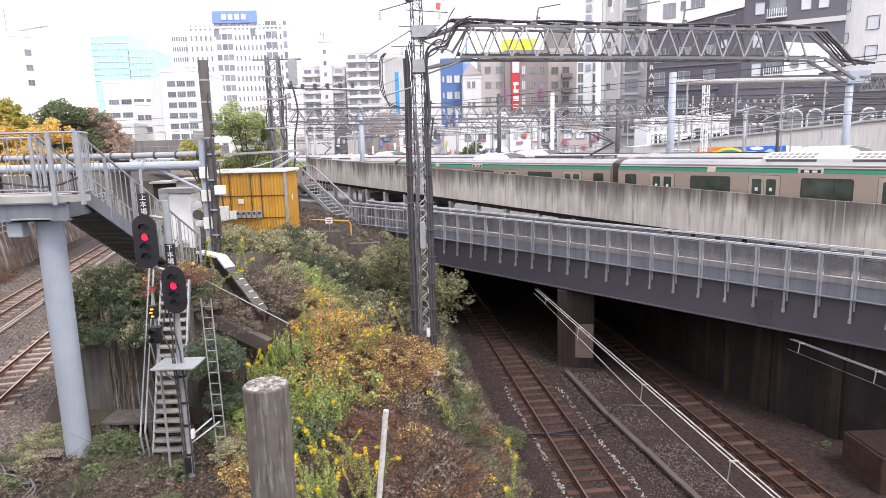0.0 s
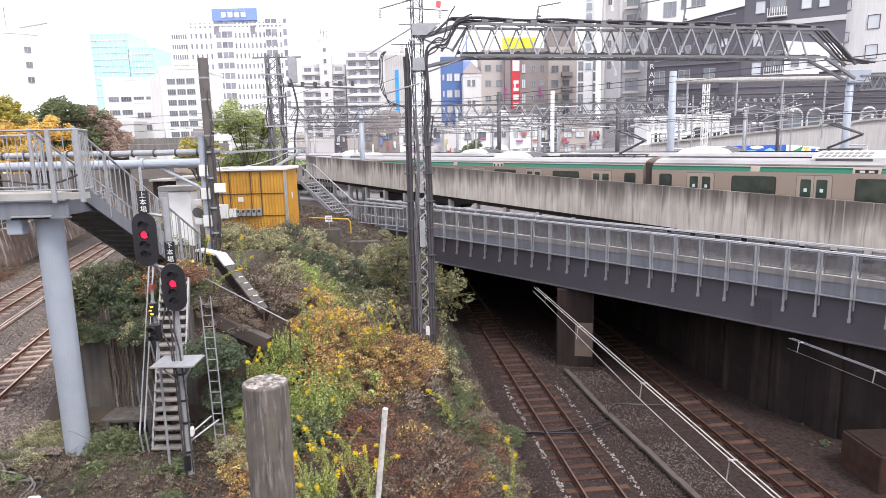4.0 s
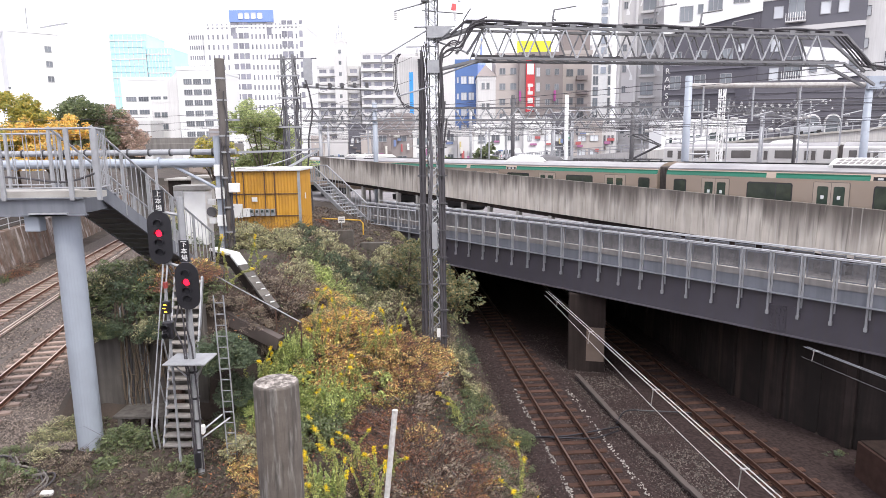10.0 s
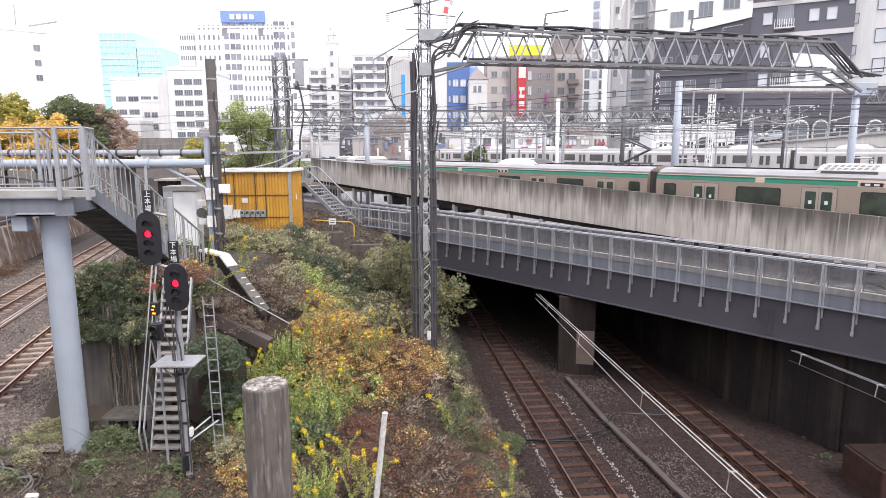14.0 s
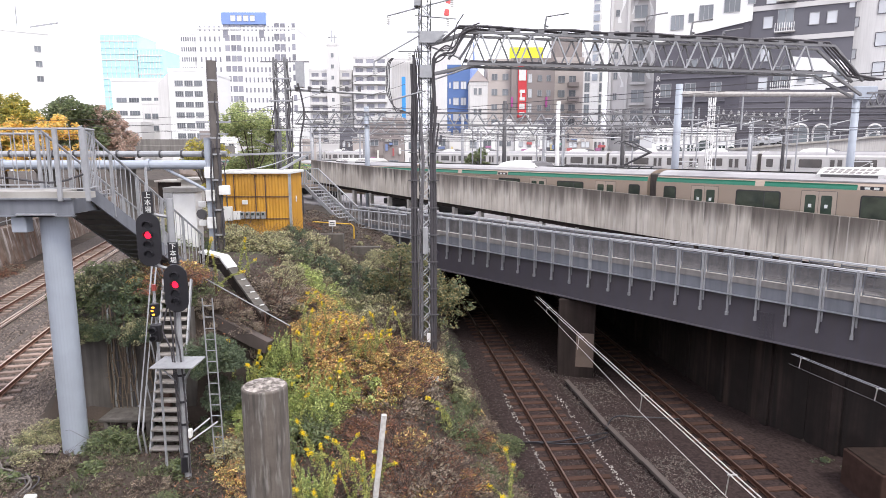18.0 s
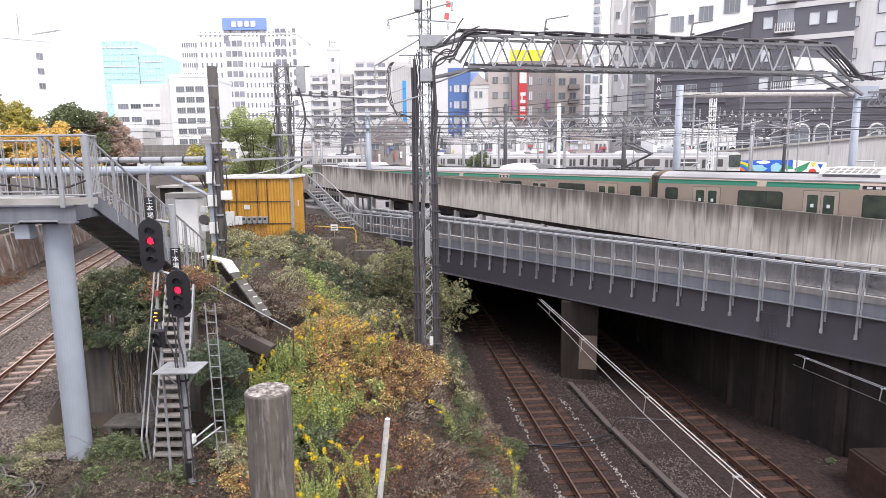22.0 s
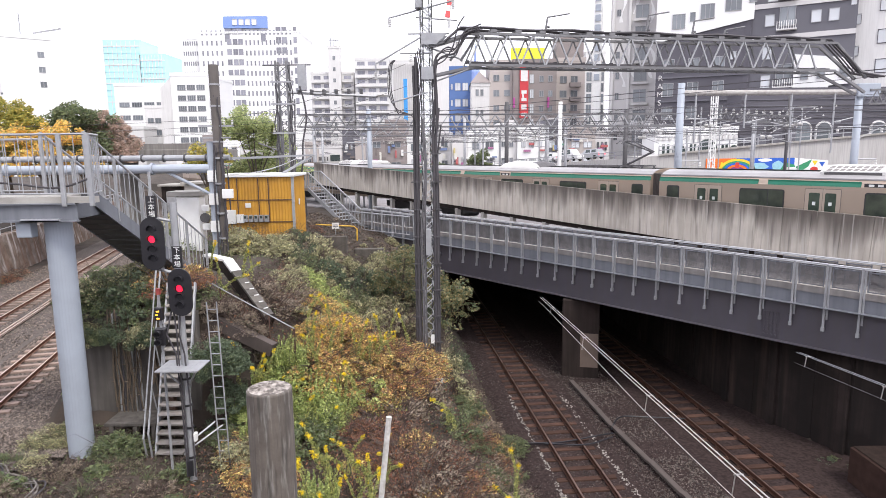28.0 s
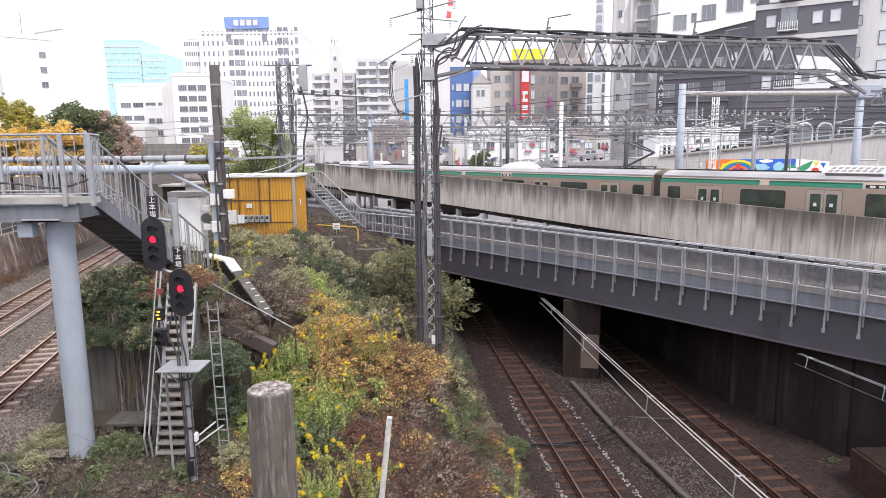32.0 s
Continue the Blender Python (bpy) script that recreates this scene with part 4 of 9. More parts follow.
for k, (x0, x1) in enumerate(((-0.2, -0.05), (-0.14, 0.0), (-0.08, 0.02))):
    bm = B()
    hose(bm, bend([(x0, -0.27, 0.6), (x0 + 0.02, -0.27, 3.0), (x0 - 0.03, -0.27, 5.0), (x1, -0.26, 7.5), (x1 - 0.1, -0.27, 9.4)]), 0.026)
    part("conduit", bm, M_GREYCABLE, tw, "grey cable strapped to the mast")
bm = B()
box(bm, 0.1, 0.24, -0.36, -0.33, 0.9, 1.25)
part("tag_plate", bm, M_WHITE, tw, "small white number plate")
bm = B()
box(bm, -0.04, 0.17, -0.4, -0.3, 4.35, 5.35, bevel=0.01)
part("switch_box", bm, M_GALV, tw)

tr, tr_m, tr_L = truss("gantry_beam", (0.9, 23.8, 14.62), (16.2, 27.0, 14.66), 1.1, 0.9, 0.98, M_TRUSS, "grey steel lattice gantry beam carrying cable trays", chord=0.09, web=0.05, front=M_GALV)
bm = B()
for i in range(17):
    box(bm, i * 0.93 - 0.12, i * 0.93 + 0.12, -0.5, -0.1, 0.06, 0.16)
part("brackets", bm, M_TRUSS, tr)
for k, (yy, zz, r) in enumerate(((-0.42, 0.2, 0.045), (-0.25, 0.21, 0.035), (-0.1, 0.19, 0.03), (0.1, 0.22, 0.04))):
    bm = B()
    hose(bm, [(-0.9, yy, zz - 0.5), (-0.3, yy, zz)] + [(x, yy, zz + 0.03 * math.sin(x * 2 + k)) for x in np.linspace(0, tr_L - 0.3, 24)] +
         [(tr_L + 0.6, yy, zz - 0.7), (tr_L + 1.3, yy, zz - 1.3), (tr_L + 2.5, yy, zz - 1.45)], r, 6)
    part("power_cable", bm, M_CABLE, tr, "thick black feeder cable")
bm = B()
for i in range(14):
    box(bm, i * 1.15, i * 1.15 + 0.09, -0.1, 0.1, -1.0, -0.88)
bar(bm, (0, 0, -0.96), (tr_L, 0, -0.96), 0.3, 0.06)
part("cable_tray", bm, M_CABLE, tr, "dark cable tray along the bottom chord")
for z0, dz in ((0.0, -0.75), (-1.1, -1.35)):
    for s in (-0.45, 0.45):
        bm = B()
        bar(bm, (tr_L, s, z0), (tr_L + 1.7, s * 0.6, dz - 0.55), 0.1)
        part("end_strut", bm, M_TRUSS, tr)
for s in (-0.45, 0.45):
    bm = B()
    bar(bm, (0, s, 0), (-1.4, s * 0.5, -0.45), 0.1)
    part("end_strut", bm, M_TRUSS, tr)
    bm = B()
    bar(bm, (0.4, s, -1.1), (-1.4, s * 0.5, -1.5), 0.09)
    part("end_strut", bm, M_TRUSS, tr)
for x in (0.1, 0.5):
    bm = B()
    bar(bm, (x - 0.7, 0, -0.9), (x, 0, 0.15), 0.09)
    part("end_strut", bm, M_TRUSS, tr)
# short feeder posts standing on the beam
for x, h in ((3.05, 0.75), (7.2, 0.95), (9.2, 0.8), (10.6, 0.5)):
    bm = B()
    tube(bm, (x, 0, 0), (x + 0.12, 0, h), 0.035, n=6)
    tube(bm, (x + 0.12, 0, h), (x + 1.0, 0, h + 0.16), 0.03, n=6)
    for k in range(3):
        tube(bm, (x + 0.02 + k * 0.06, 0, 0.2 + k * 0.09), (x + 0.03 + k * 0.06, 0, 0.24 + k * 0.09), 0.07, n=8)
    part("feeder_post", bm, M_TRUSS, tr)


def steel_pole(x, y, z0, z1, r, material, label, arms=(), category="pole", name="catenary_pole"):
    t = thing(name, pose(x, y, z0), label, category, "catenary poles")
    bm = B()
    tube(bm, (0, 0, 0), (0, 0, z1 - z0), r, r * 0.9, n=12)
    part("shaft", bm, material, t, smooth=True)
    for dz, a, b in arms:
        bm = B()
        tube(bm, (a, 0, dz), (b, 0, dz), 0.05, n=6)
        tube(bm, (b, 0, dz), (0, 0, dz - abs(b) * 0.5), 0.025, n=5)
        part("arm", bm, M_GALV, t)
        for e in (a, b):
            if abs(e) > 0.3:
                bm = B()
                for k in range(3):
                    tube(bm, (e, 0, dz - 0.1 - k * 0.09), (e, 0, dz - 0.15 - k * 0.09), 0.08, n=8)
                part("insulator", bm, M_WHITE, t, "white porcelain insulator")
    return t


# second portal with a round beam
for px, pz in ((15.0, 14.5), (26.2, 13.6)):
    steel_pole(px, 40, 5.5, pz, 0.24, M_PALEBLUE, "pale blue steel portal post in the yard", ((6.2, -1.2, 1.6), (4.2, -0.2, 1.4)))
pb = thing("portal_beam", pose(15.0, 40, 13.9), "rust-speckled round portal beam between two posts", "gantry beam")
bm = B()
tube(bm, (0, 0, 0), (11.2, 0, -0.05), 0.17, n=10)
part("tube", bm, mat("speckled_tube", (0.38, 0.365, 0.35), (0.2, 0.175, 0.16), 0.6, scale=5, fine=20, bump=0.1), pb)
for x in (0.9, 4.0, 6.9, 9.6):
    bm = B()
    tube(bm, (x, -0.1, 0), (x, -0.1, -2.2 - (x % 2)), 0.06, n=6)
    tube(bm, (x, -0.1, -1.9), (x + 1.3, -0.1, -1.6), 0.035, n=6)
    for k in range(3):
        tube(bm, (x + 0.2 + 0.09 * k, -0.1, -1.88), (x + 0.25 + 0.09 * k, -0.1, -1.88), 0.09, n=8)
    part("hanger", bm, M_GALV, pb)
bm = B()
box(bm, 10.9, 12.3, -0.3, 0.0, -0.35, 0.45, bevel=0.02)
part("cabinet", bm, M_PALEBLUE, pb)
# far gantry
truss("gantry_beam", (-11.4, 50, 13.4), (18.8, 50.6, 13.2), 0.95, 0.7, 1.25, M_TRUSS, "slim grey lattice gantry beam across the yard", chord=0.1, web=0.07, front=M_GALV)
truss("gantry_beam", (-13.0, 64, 13.0), (24.0, 64.6, 12.9), 0.9, 0.6, 1.5, M_TRUSS, "slim grey lattice gantry beam across the yard", chord=0.1, web=0.07, front=M_GALV)
for px, py, z1, r, mt in ((-5.8, 50, 13.8, 0.2, M_PALEBLUE), (9.3, 50, 14.2, 0.17, M_WHITE), (18.9, 50.6, 14, 0.18, M_GALV), (6.1, 60, 15.0, 0.2, M_TOWER),
                          (2.4, 68, 14.0, 0.16, M_GALV), (-13.0, 64, 13.5, 0.2, M_GALV), (24.0, 64.6, 13.4, 0.2, M_GALV), (27.3, 50, 14.8, 0.13, M_TOWER), (17.4, 60, 14.2, 0.22, M_TOWER),
                          (12.5, 64, 12.8, 0.16, M_GALV), (30.5, 62, 13.8, 0.15, M_GALV), (-3.0, 75, 13.0, 0.18, M_GALV), (5.0, 84, 13.6, 0.18, M_GALV), (14.0, 84, 13.6, 0.18, M_GALV), (-16, 84, 13.6, 0.18, M_GALV)):
    steel_pole(px, py, 5.4, z1, r, mt, "slender catenary pole standing among the upper tracks", ((z1 - 5.4 - 1.2, -0.3, 2.2), (z1 - 5.4 - 2.6, -1.8, 0.2)))
lattice_mast("lattice_mast", 21.4, 50, 5.4, 14.5, 0.36, 0.42, M_WHITE, "white painted slender lattice mast", leg=0.07, lace=0.05)
lm = lattice_mast("lattice_mast", -8.95, 36, 5.4, 15.5, 0.62, 0.5, M_TRUSS, "grey lattice mast beside the yellow shed", leg=0.1, lace=0.06)
bm = B()
tube(bm, (0.3, 0, 8.4), (5.2, 0.8, 8.2), 0.07, n=8)
part("arm", bm, M_GALV, lm)
for k in range(6):
    bm = B()
    box(bm, 0.8 + k * 0.7, 0.95 + k * 0.7, -0.05, 0.3, 8.3, 8.55)
    part("insulator", bm, M_TOWER, lm)
for p, q in (((-1.1, 0, 9.9), (1.6, 0, 9.9)), ((-1.5, -0.2, 5.6), (0, 0, 5.0)), ((0.5, -0.3, 3.0), (0.7, -0.3, 8.0)), ((-0.2, -0.4, 0), (0.0, -0.4, 6.5))):
    bm = B()
    tube(bm, p, q, 0.04, n=6)
    part("conduit", bm, M_GREYCABLE, lm)
bm = B()
hose(bm, bend([(1.0, -0.3, 8.7), (1.2, -0.3, 7.9), (1.3, -0.3, 6.9), (1.05, -0.3, 5.6), (1.0, -0.3, 4.6), (0.85, -0.3, 3.2), (1.05, -0.3, 2.4), (1.1, -0.3, 1.4)]), 0.05)
part("cable_loop", bm, M_CABLE, lm)
bm = B()
box(bm, 0.85, 1.3, -0.1, 0.2, 8.5, 9.9, bevel=0.02)
part("rear_post", bm, M_GALV, lm)
for k, (x, z) in enumerate(((-0.35, 8.8), (-0.3, 7.6), (0.45, 8.2), (0.5, 9.1))):
    bm = B()
    hose(bm, bend([(x, -0.4, z), (x + 0.12, -0.42, z - 1.0), (x - 0.1, -0.42, z - 2.2), (x + 0.1, -0.4, z - 3.3), (x - 0.12, -0.4, z - 4.6), (x + 0.08, -0.4, 0.6)]), 0.032, 6)
    part("cable", bm, M_CABLE, lm, "wavering black cable tied to the mast")
for z in (6.1, 7.7, 8.9):
    bm = B()
    box(bm, -0.6, 0.7, -0.46, -0.36, z, z + 0.08)
    part("cross_arm", bm, M_GALV, lm)
    for x in (-0.5, 0.6):
        bm = B()
        for k in range(3):
            tube(bm, (x, -0.42, z + 0.1 + k * 0.08), (x, -0.42, z + 0.14 + k * 0.08), 0.06, n=8)
        part("insulator", bm, M_INSUL, lm)


def wire(name, pts, r, label="", material=None):
    bm = B()
    hose(bm, pts, r, 5)
    ob = part(name, bm, material or M_CABLE)
    return tagged(ob, label or "thin overhead wire above the tracks", "wire", "overhead wires")


# wires of the upper yard along the rails
for n, zc in ((28.7, 11.3), (35.6, 11.4), (42, 11.6), (47, 11.6), (53, 11.8), (59, 11.8), (66, 11.9), (71, 12.0)):
    a, b = RAILS @ Vector((-140, n, zc)), RAILS @ Vector((60, n, zc))
    wire("overhead_wire", [a, b], 0.007 + n * 0.00016)
    for k in range(5):
        p, q = RAILS @ Vector((-140 + k * 40, n, zc + 1.3)), RAILS @ Vector((-100 + k * 40, n, zc + 1.3))
        wire("overhead_wire", sag(p, q, 0.7, 8), 0.006 + n * 0.00016)
for n, z in ((31, 13.9), (33, 14.4), (38, 14.9), (45, 14.2), (55, 15.0), (62, 14.4)):
    wire("overhead_wire", sag(RAILS @ Vector((-120, n, z)), RAILS @ Vector((50, n, z)), 0.6, 14), 0.014)
# cross-span wires
for y, z in ((40, 12.9), (40, 12.4), (40, 11.9), (52, 12.0), (60, 12.6), (60, 12.0), (44, 13.4)):
    wire("cross_span", sag((-12, y, z), (34, y + 2, z + 0.2), 0.25, 8), 0.018, "steel cross-span wire over the yard")
# feeder from the mast to the left
for k in range(3):
    wire("feeder_wire", sag((-1.3, 23.5, 13.6 - k * 0.8), (-9.7, 27.5, 11.9 - k * 0.3), 0.3, 8), 0.008, "feeder wire between the masts")
    wire("feeder_wire", sag((-9.7, 27.5, 11.9 - k * 0.3), (-40, 24, 12.3 - k * 0.3), 0.5, 10), 0.008, "feeder wire between the masts")

# twin messenger and contact wire over the sunken lines
for centre, drop, ends, label in ((wires_1, 0.42, ((5.0, 4.62), (10.6, 4.52), (14.5, 4.46), (24.0, 4.37), (25.3, 4.36)), "bright twin overhead line of the sunken track"),
                                  (wires_2, 0.32, ((5.0, 5.21), (14.4, 4.64), (18.6, 4.13)), "overhead line of the sunken track beside the wall")):
    t = thing("overhead_line", label=label, category="wire", group="overhead wires")
    for o in (-0.05, 0.05):
        bm = B()
        hose(bm, [(centre(y) + o, y, z) for y, z in ends], 0.013 if centre is wires_1 else 0.009, 6)
        part("messenger", bm, M_WIRE if centre is wires_1 else M_GALV, t)
    bm = B()
    hose(bm, [(centre(y) - 0.1, y, z - drop * (1 if y < 20 else 0.4)) for y, z in ends], 0.009 if centre is wires_1 else 0.006, 6)
    part("contact_wire", bm, M_WIRE if centre is wires_1 else M_TRUSS, t)
    for y in ((10.6, 14.5, 19.5, 23.5) if centre is wires_1 else (10.6, 14.5, 18.0)):
        z = float(np.interp(y, [e[0] for e in ends], [e[1] for e in ends])) - 0.01
        bm = B()
        bar(bm, (centre(y) - 0.09, y, z), (centre(y) + 0.09, y, z), 0.025)
        part("spacer", bm, M_WIRE, t)
        bm = B()
        tube(bm, (centre(y) - 0.06, y, z), (centre(y) - 0.1, y, z - drop * (1 if y < 20 else 0.5)), 0.012, n=5)
        part("dropper", bm, M_WIRE, t)


# ---- left side: crossing, stairs, signals ----
def railing(parent, p, q, high, n, r=0.022, base=0.08, mid=True):
    """A row of balusters between two rails from p to q, part by part."""
    p, q = Vector(p), Vector(q)
    up = Vector((0, 0, high))
    bm = B()
    tube(bm, p + up, q + up, r * 1.5, n=6)
    part("top_rail", bm, M_GALV, parent)
    bm = B()
    tube(bm, p + Vector((0, 0, base)), q + Vector((0, 0, base)), r, n=6)
    part("bottom_rail", bm, M_GALV, parent)
    first = None
    for i in range(n + 1):
        a = p.lerp(q, i / n)
        if first is None:
            bm = B()
            tube(bm, (0, 0, base), (0, 0, high), r * 0.6, n=5)
            first = part("baluster", bm, M_GALV, parent, at=Matrix.Translation(a))
        else:
            again("baluster", first, parent, Matrix.Translation(a))


def posts(parent, p, q, high, n, w=0.07):
    p, q = Vector(p), Vector(q)
    for i in range(n + 1):
        a = p.lerp(q, i / n)
        bm = B()
        bar(bm, a - Vector((0, 0, 0.25)), a + Vector((0, 0, high)), w)
        part("post", bm, M_GALV, parent)


def build_crossing():
    t = thing("footbridge", label="grey steel footbridge over the surface tracks with baluster railings", category="footbridge", kind="structure")
    bm = B()
    box(bm, -32, -8.95, 15.9, 16.2, 9.2, 9.36)
    box(bm, -32, -9.8, 16.2, 17.6, 9.2, 9.36)
    part("deck", bm, M_CONC, t)
    for y in (15.95, 17.5):
        bm = B()
        box(bm, -32, -9.4, y - 0.1, y + 0.1, 8.72, 8.76)
        box(bm, -32, -9.4, y - 0.02, y + 0.02, 8.76, 9.16)
        box(bm, -32, -9.4, y - 0.1, y + 0.1, 9.16, 9.2)
        part("beam", bm, M_GIRDER_LIGHT, t)
    for x in (-9.6, -10.6, -12.2, -14, -16):
        bm = B()
        box(bm, x - 0.05, x + 0.05, 16.0, 17.45, 8.78, 9.15)
        part("cross_beam", bm, M_GIRDER_LIGHT, t)
    railing(t, (-32, 15.95, 9.36), (-9.0, 15.95, 9.36), 1.58, 66)
    for x in (-8.95, -9.66, -11.42, -13.2, -15.0, -16.8, -18.6):
        bm = B()
        box(bm, x - 0.055, x + 0.055, 15.82, 15.9, 9.12, 10.96, bevel=0.008)
        part("post", bm, M_GALV, t)
    railing(t, (-32, 17.55, 9.36), (-10.9, 17.55, 9.36), 1.5, 62)
    posts(t, (-32, 17.55, 9.36), (-10.9, 17.55, 9.36), 1.5, 14)
    railing(t, (-9.0, 15.95, 9.36), (-9.3, 17.0, 9.36), 1.58, 7)
    bm = B()
    hose(bm, bend([(-12.6, 16.2, 9.75), (-11.2, 16.2, 9.7), (-10.3, 16.25, 9.58), (-9.8, 16.3, 9.62), (-9.3, 16.4, 9.8)]), 0.03)
    part("cable", bm, M_CABLE, t, "black cable drooping along the deck")
    # the flight that runs down to the bank
    a0, b0 = Vector((-10.25, 17.0, 9.48)), Vector((-9.0, 21.7, 5.95))
    n = 19
    w = 0.72
    side = Vector((0.966, -0.257, 0))
    for s, dx in ((-1, -w), (1, w)):
        bm = B()
        p, q = a0 + side * dx, b0 + side * dx
        bar(bm, p + Vector((0, 0, -0.12)), q + Vector((0, 0, -0.12)), 0.06, 0.34)
        part("stringer", bm, M_GIRDER_LIGHT, t)
        railing(t, p, q, 1.55, 26)
        posts(t, p, q, 1.55, 5)
    step = None
    for i in range(n):
        c = a0.lerp(b0, (i + 0.5) / n)
        m = Matrix.Translation(c) @ pose(0, 0, 0, 0, 0, -14.9)
        if step is None:
            bm = B()
            box(bm, -w + 0.04, w - 0.04, -0.15, 0.15, -0.03, 0.0)
            box(bm, -w + 0.04, w - 0.04, -0.15, -0.12, -0.24, -0.03)
            step = part("tread", bm, M_TOWER, t, at=m)
        else:
            again("tread", step, t, m)
    bm = B()
    bar(bm, a0 + Vector((0, 0, -0.3)), b0 + Vector((0, 0, -0.3)), 1.3, 0.03)
    part("soffit", bm, M_TOWER, t, "dark underside plate")
    # pipe column
    c = thing("footbridge_column", pose(-10.34, 16.6, 1.8), "pale grey steel pipe column with a white junction box", "column", kind="structure")
    bm = B()
    tube(bm, (0, 0, 0), (0, 0, 6.95), 0.335, n=28)
    part("shaft", bm, M_PALEBLUE, c, smooth=False)
    bm = B()
    box(bm, -0.75, -0.36, -0.6, -0.3, 6.5, 7.15, bevel=0.02)
    part("junction_box", bm, M_PALEBLUE, c)
    bm = B()
    box(bm, -0.5, 0.5, -0.75, 0.75, 6.92, 7.0)
    part("head_plate", bm, M_GALV, c)
    return t


build_crossing()


def build_signal_stair():
    t = thing("signal_stair", label="steep weathered steel stair up the bank with pipe handrails", category="stairs")
    a0, b0 = Vector((-7.75, 16.45, 2.0)), Vector((-8.05, 18.7, 6.5))
    n = 19
    w = 0.42
    for s in (-w, w):
        bm = B()
        bar(bm, a0 + Vector((s, 0, 0)), b0 + Vector((s, 0, 0)), 0.05, 0.16)
        part("stringer", bm, M_GALV, t)
    for s, lean in ((-w * 1.15, 0.75), (-w * 1.5, 0.62)):
        bm = B()
        o = Vector((s, -0.22, lean))
        hose(bm, [a0 + Vector((s, -0.1, 0)), a0 + o, b0 + o, b0 + Vector((s, 0.2, 0))], 0.03, 6)
        part("handrail", bm, M_GALV, t)
    for k in (0.25, 0.5, 0.75):
        p = a0.lerp(b0, k) + Vector((-w * 1.15, 0, 0))
        bm = B()
        tube(bm, p, p + Vector((0, -0.22, 0.75)), 0.022, n=5)
        part("stanchion", bm, M_GALV, t)
    step = None
    for i in range(n):
        c = a0.lerp(b0, (i + 0.5) / n)
        if step is None:
            bm = B()
            box(bm, -w + 0.03, w - 0.03, -0.16, 0.12, -0.05, 0.01, bevel=0.006)
            step = part("tread", bm, mat("worn_tread", (0.34, 0.315, 0.29), (0.2, 0.175, 0.155), 0.8, scale=6, bump=0.2, obj_random=0.12), t, at=Matrix.Translation(c))
        else:
            again("tread", step, t, Matrix.Translation(c))
    lad = thing("ladder", pose(-5.95, 15.7, 1.9), "thin pale steel ladder leaning beside the signal mast", "ladder")
    bm = B()
    tube(bm, (-0.13, 0, 0), (-0.25, 0.1, 4.7), 0.02, n=6)
    part("side_rail", bm, M_GALV, lad)
    bm = B()
    tube(bm, (0.13, 0, 0), (0.01, 0.1, 4.7), 0.02, n=6)
    part("side_rail", bm, M_GALV, lad)
    for i in range(15):
        z = 0.3 + i * 0.3
        bm = B()
        tube(bm, (-0.13 - z * 0.0255, z * 0.02, z), (0.13 - z * 0.0255, z * 0.02, z), 0.014, n=5)
        part("rung", bm, M_GALV, lad)
    bm = B()
    tube(bm, (0, 0, 1.35), (-0.6, -0.5, 1.0), 0.025, n=5)
    tube(bm, (-0.2, 0, 1.45), (-0.65, -0.5, 1.15), 0.025, n=5)
    part("brace", bm, M_GALV, lad)


build_signal_stair()

M_RED = mat("red_signal_light", (0.9, 0.01, 0.035), rough=0.3, bump=0, emit=1.7)
M_LENS = mat("dark_lens", (0.04, 0.04, 0.045), rough=0.12, bump=0)


def signal_head(parent, x, z, w, h, lit):
    """An oval black board with four hooded lamps."""
    bm = B()
    r = w / 2
    pts = [(r * math.cos(radians(a)), h / 2 - r + r * math.sin(radians(a))) for a in range(0, 181, 15)] + \
          [(r * math.cos(radians(a)), -h / 2 + r + r * math.sin(radians(a))) for a in range(180, 361, 15)]
    f = [bm.verts.new((x + a, -0.2, z + b)) for a, b in pts]
    k = [bm.verts.new((x + a, -0.16, z + b)) for a, b in pts]
    bm.faces.new(f)
    bm.faces.new(k[::-1])
    for i in range(len(pts)):
        j = (i + 1) % len(pts)
        bm.faces.new((f[j], f[i], k[i], k[j]))
    head = part("backboard", bm, M_BLACK, parent, "black oval signal board")
    bm = B()
    box(bm, x - 0.14, x + 0.14, -0.16, 0.12, z - h * 0.36, z + h * 0.36, bevel=0.03)
    part("lamp_case", bm, M_BLACK, head)
    for i in range(4):
        zz = z + h * 0.27 - i * h * 0.18
        bm = B()
        tube(bm, (x, -0.215, zz), (x, -0.2, zz), 0.085, n=16)
        part("lens", bm, M_RED if i == lit else M_LENS, head, "glowing red lamp" if i == lit else "dark lamp")
        bm = B()
        arc = [(0.105 * math.cos(radians(a)), 0.105 * math.sin(radians(a))) for a in range(-20, 201, 20)]
        for d0, d1 in (((-0.2, 0), (-0.42, 0)),):
            u = [bm.verts.new((x + a, -0.2, zz + b)) for a, b in arc]
            v = [bm.verts.new((x + a * 0.95, -0.29 + max(0, -b) * 0.7, zz + b * 0.95)) for a, b in arc]
            for j in range(len(arc) - 1):
                bm.faces.new((u[j], u[j + 1], v[j + 1], v[j]))
        part("hood", bm, M_BLACK, head)


def lettering(text, x, y, z, size, material, parent, turn=90):
    cu = bpy.data.curves.new("lettering", "FONT")
    cu.body, cu.size, cu.extrude, cu.align_x, cu.align_y = text, size, 0.004, "CENTER", "CENTER"
    cu.materials.append(material)
    ob = new("lettering", cu)
    ob.parent = parent
    ob.matrix_basis = pose(x, y, z, turn)
    return ob


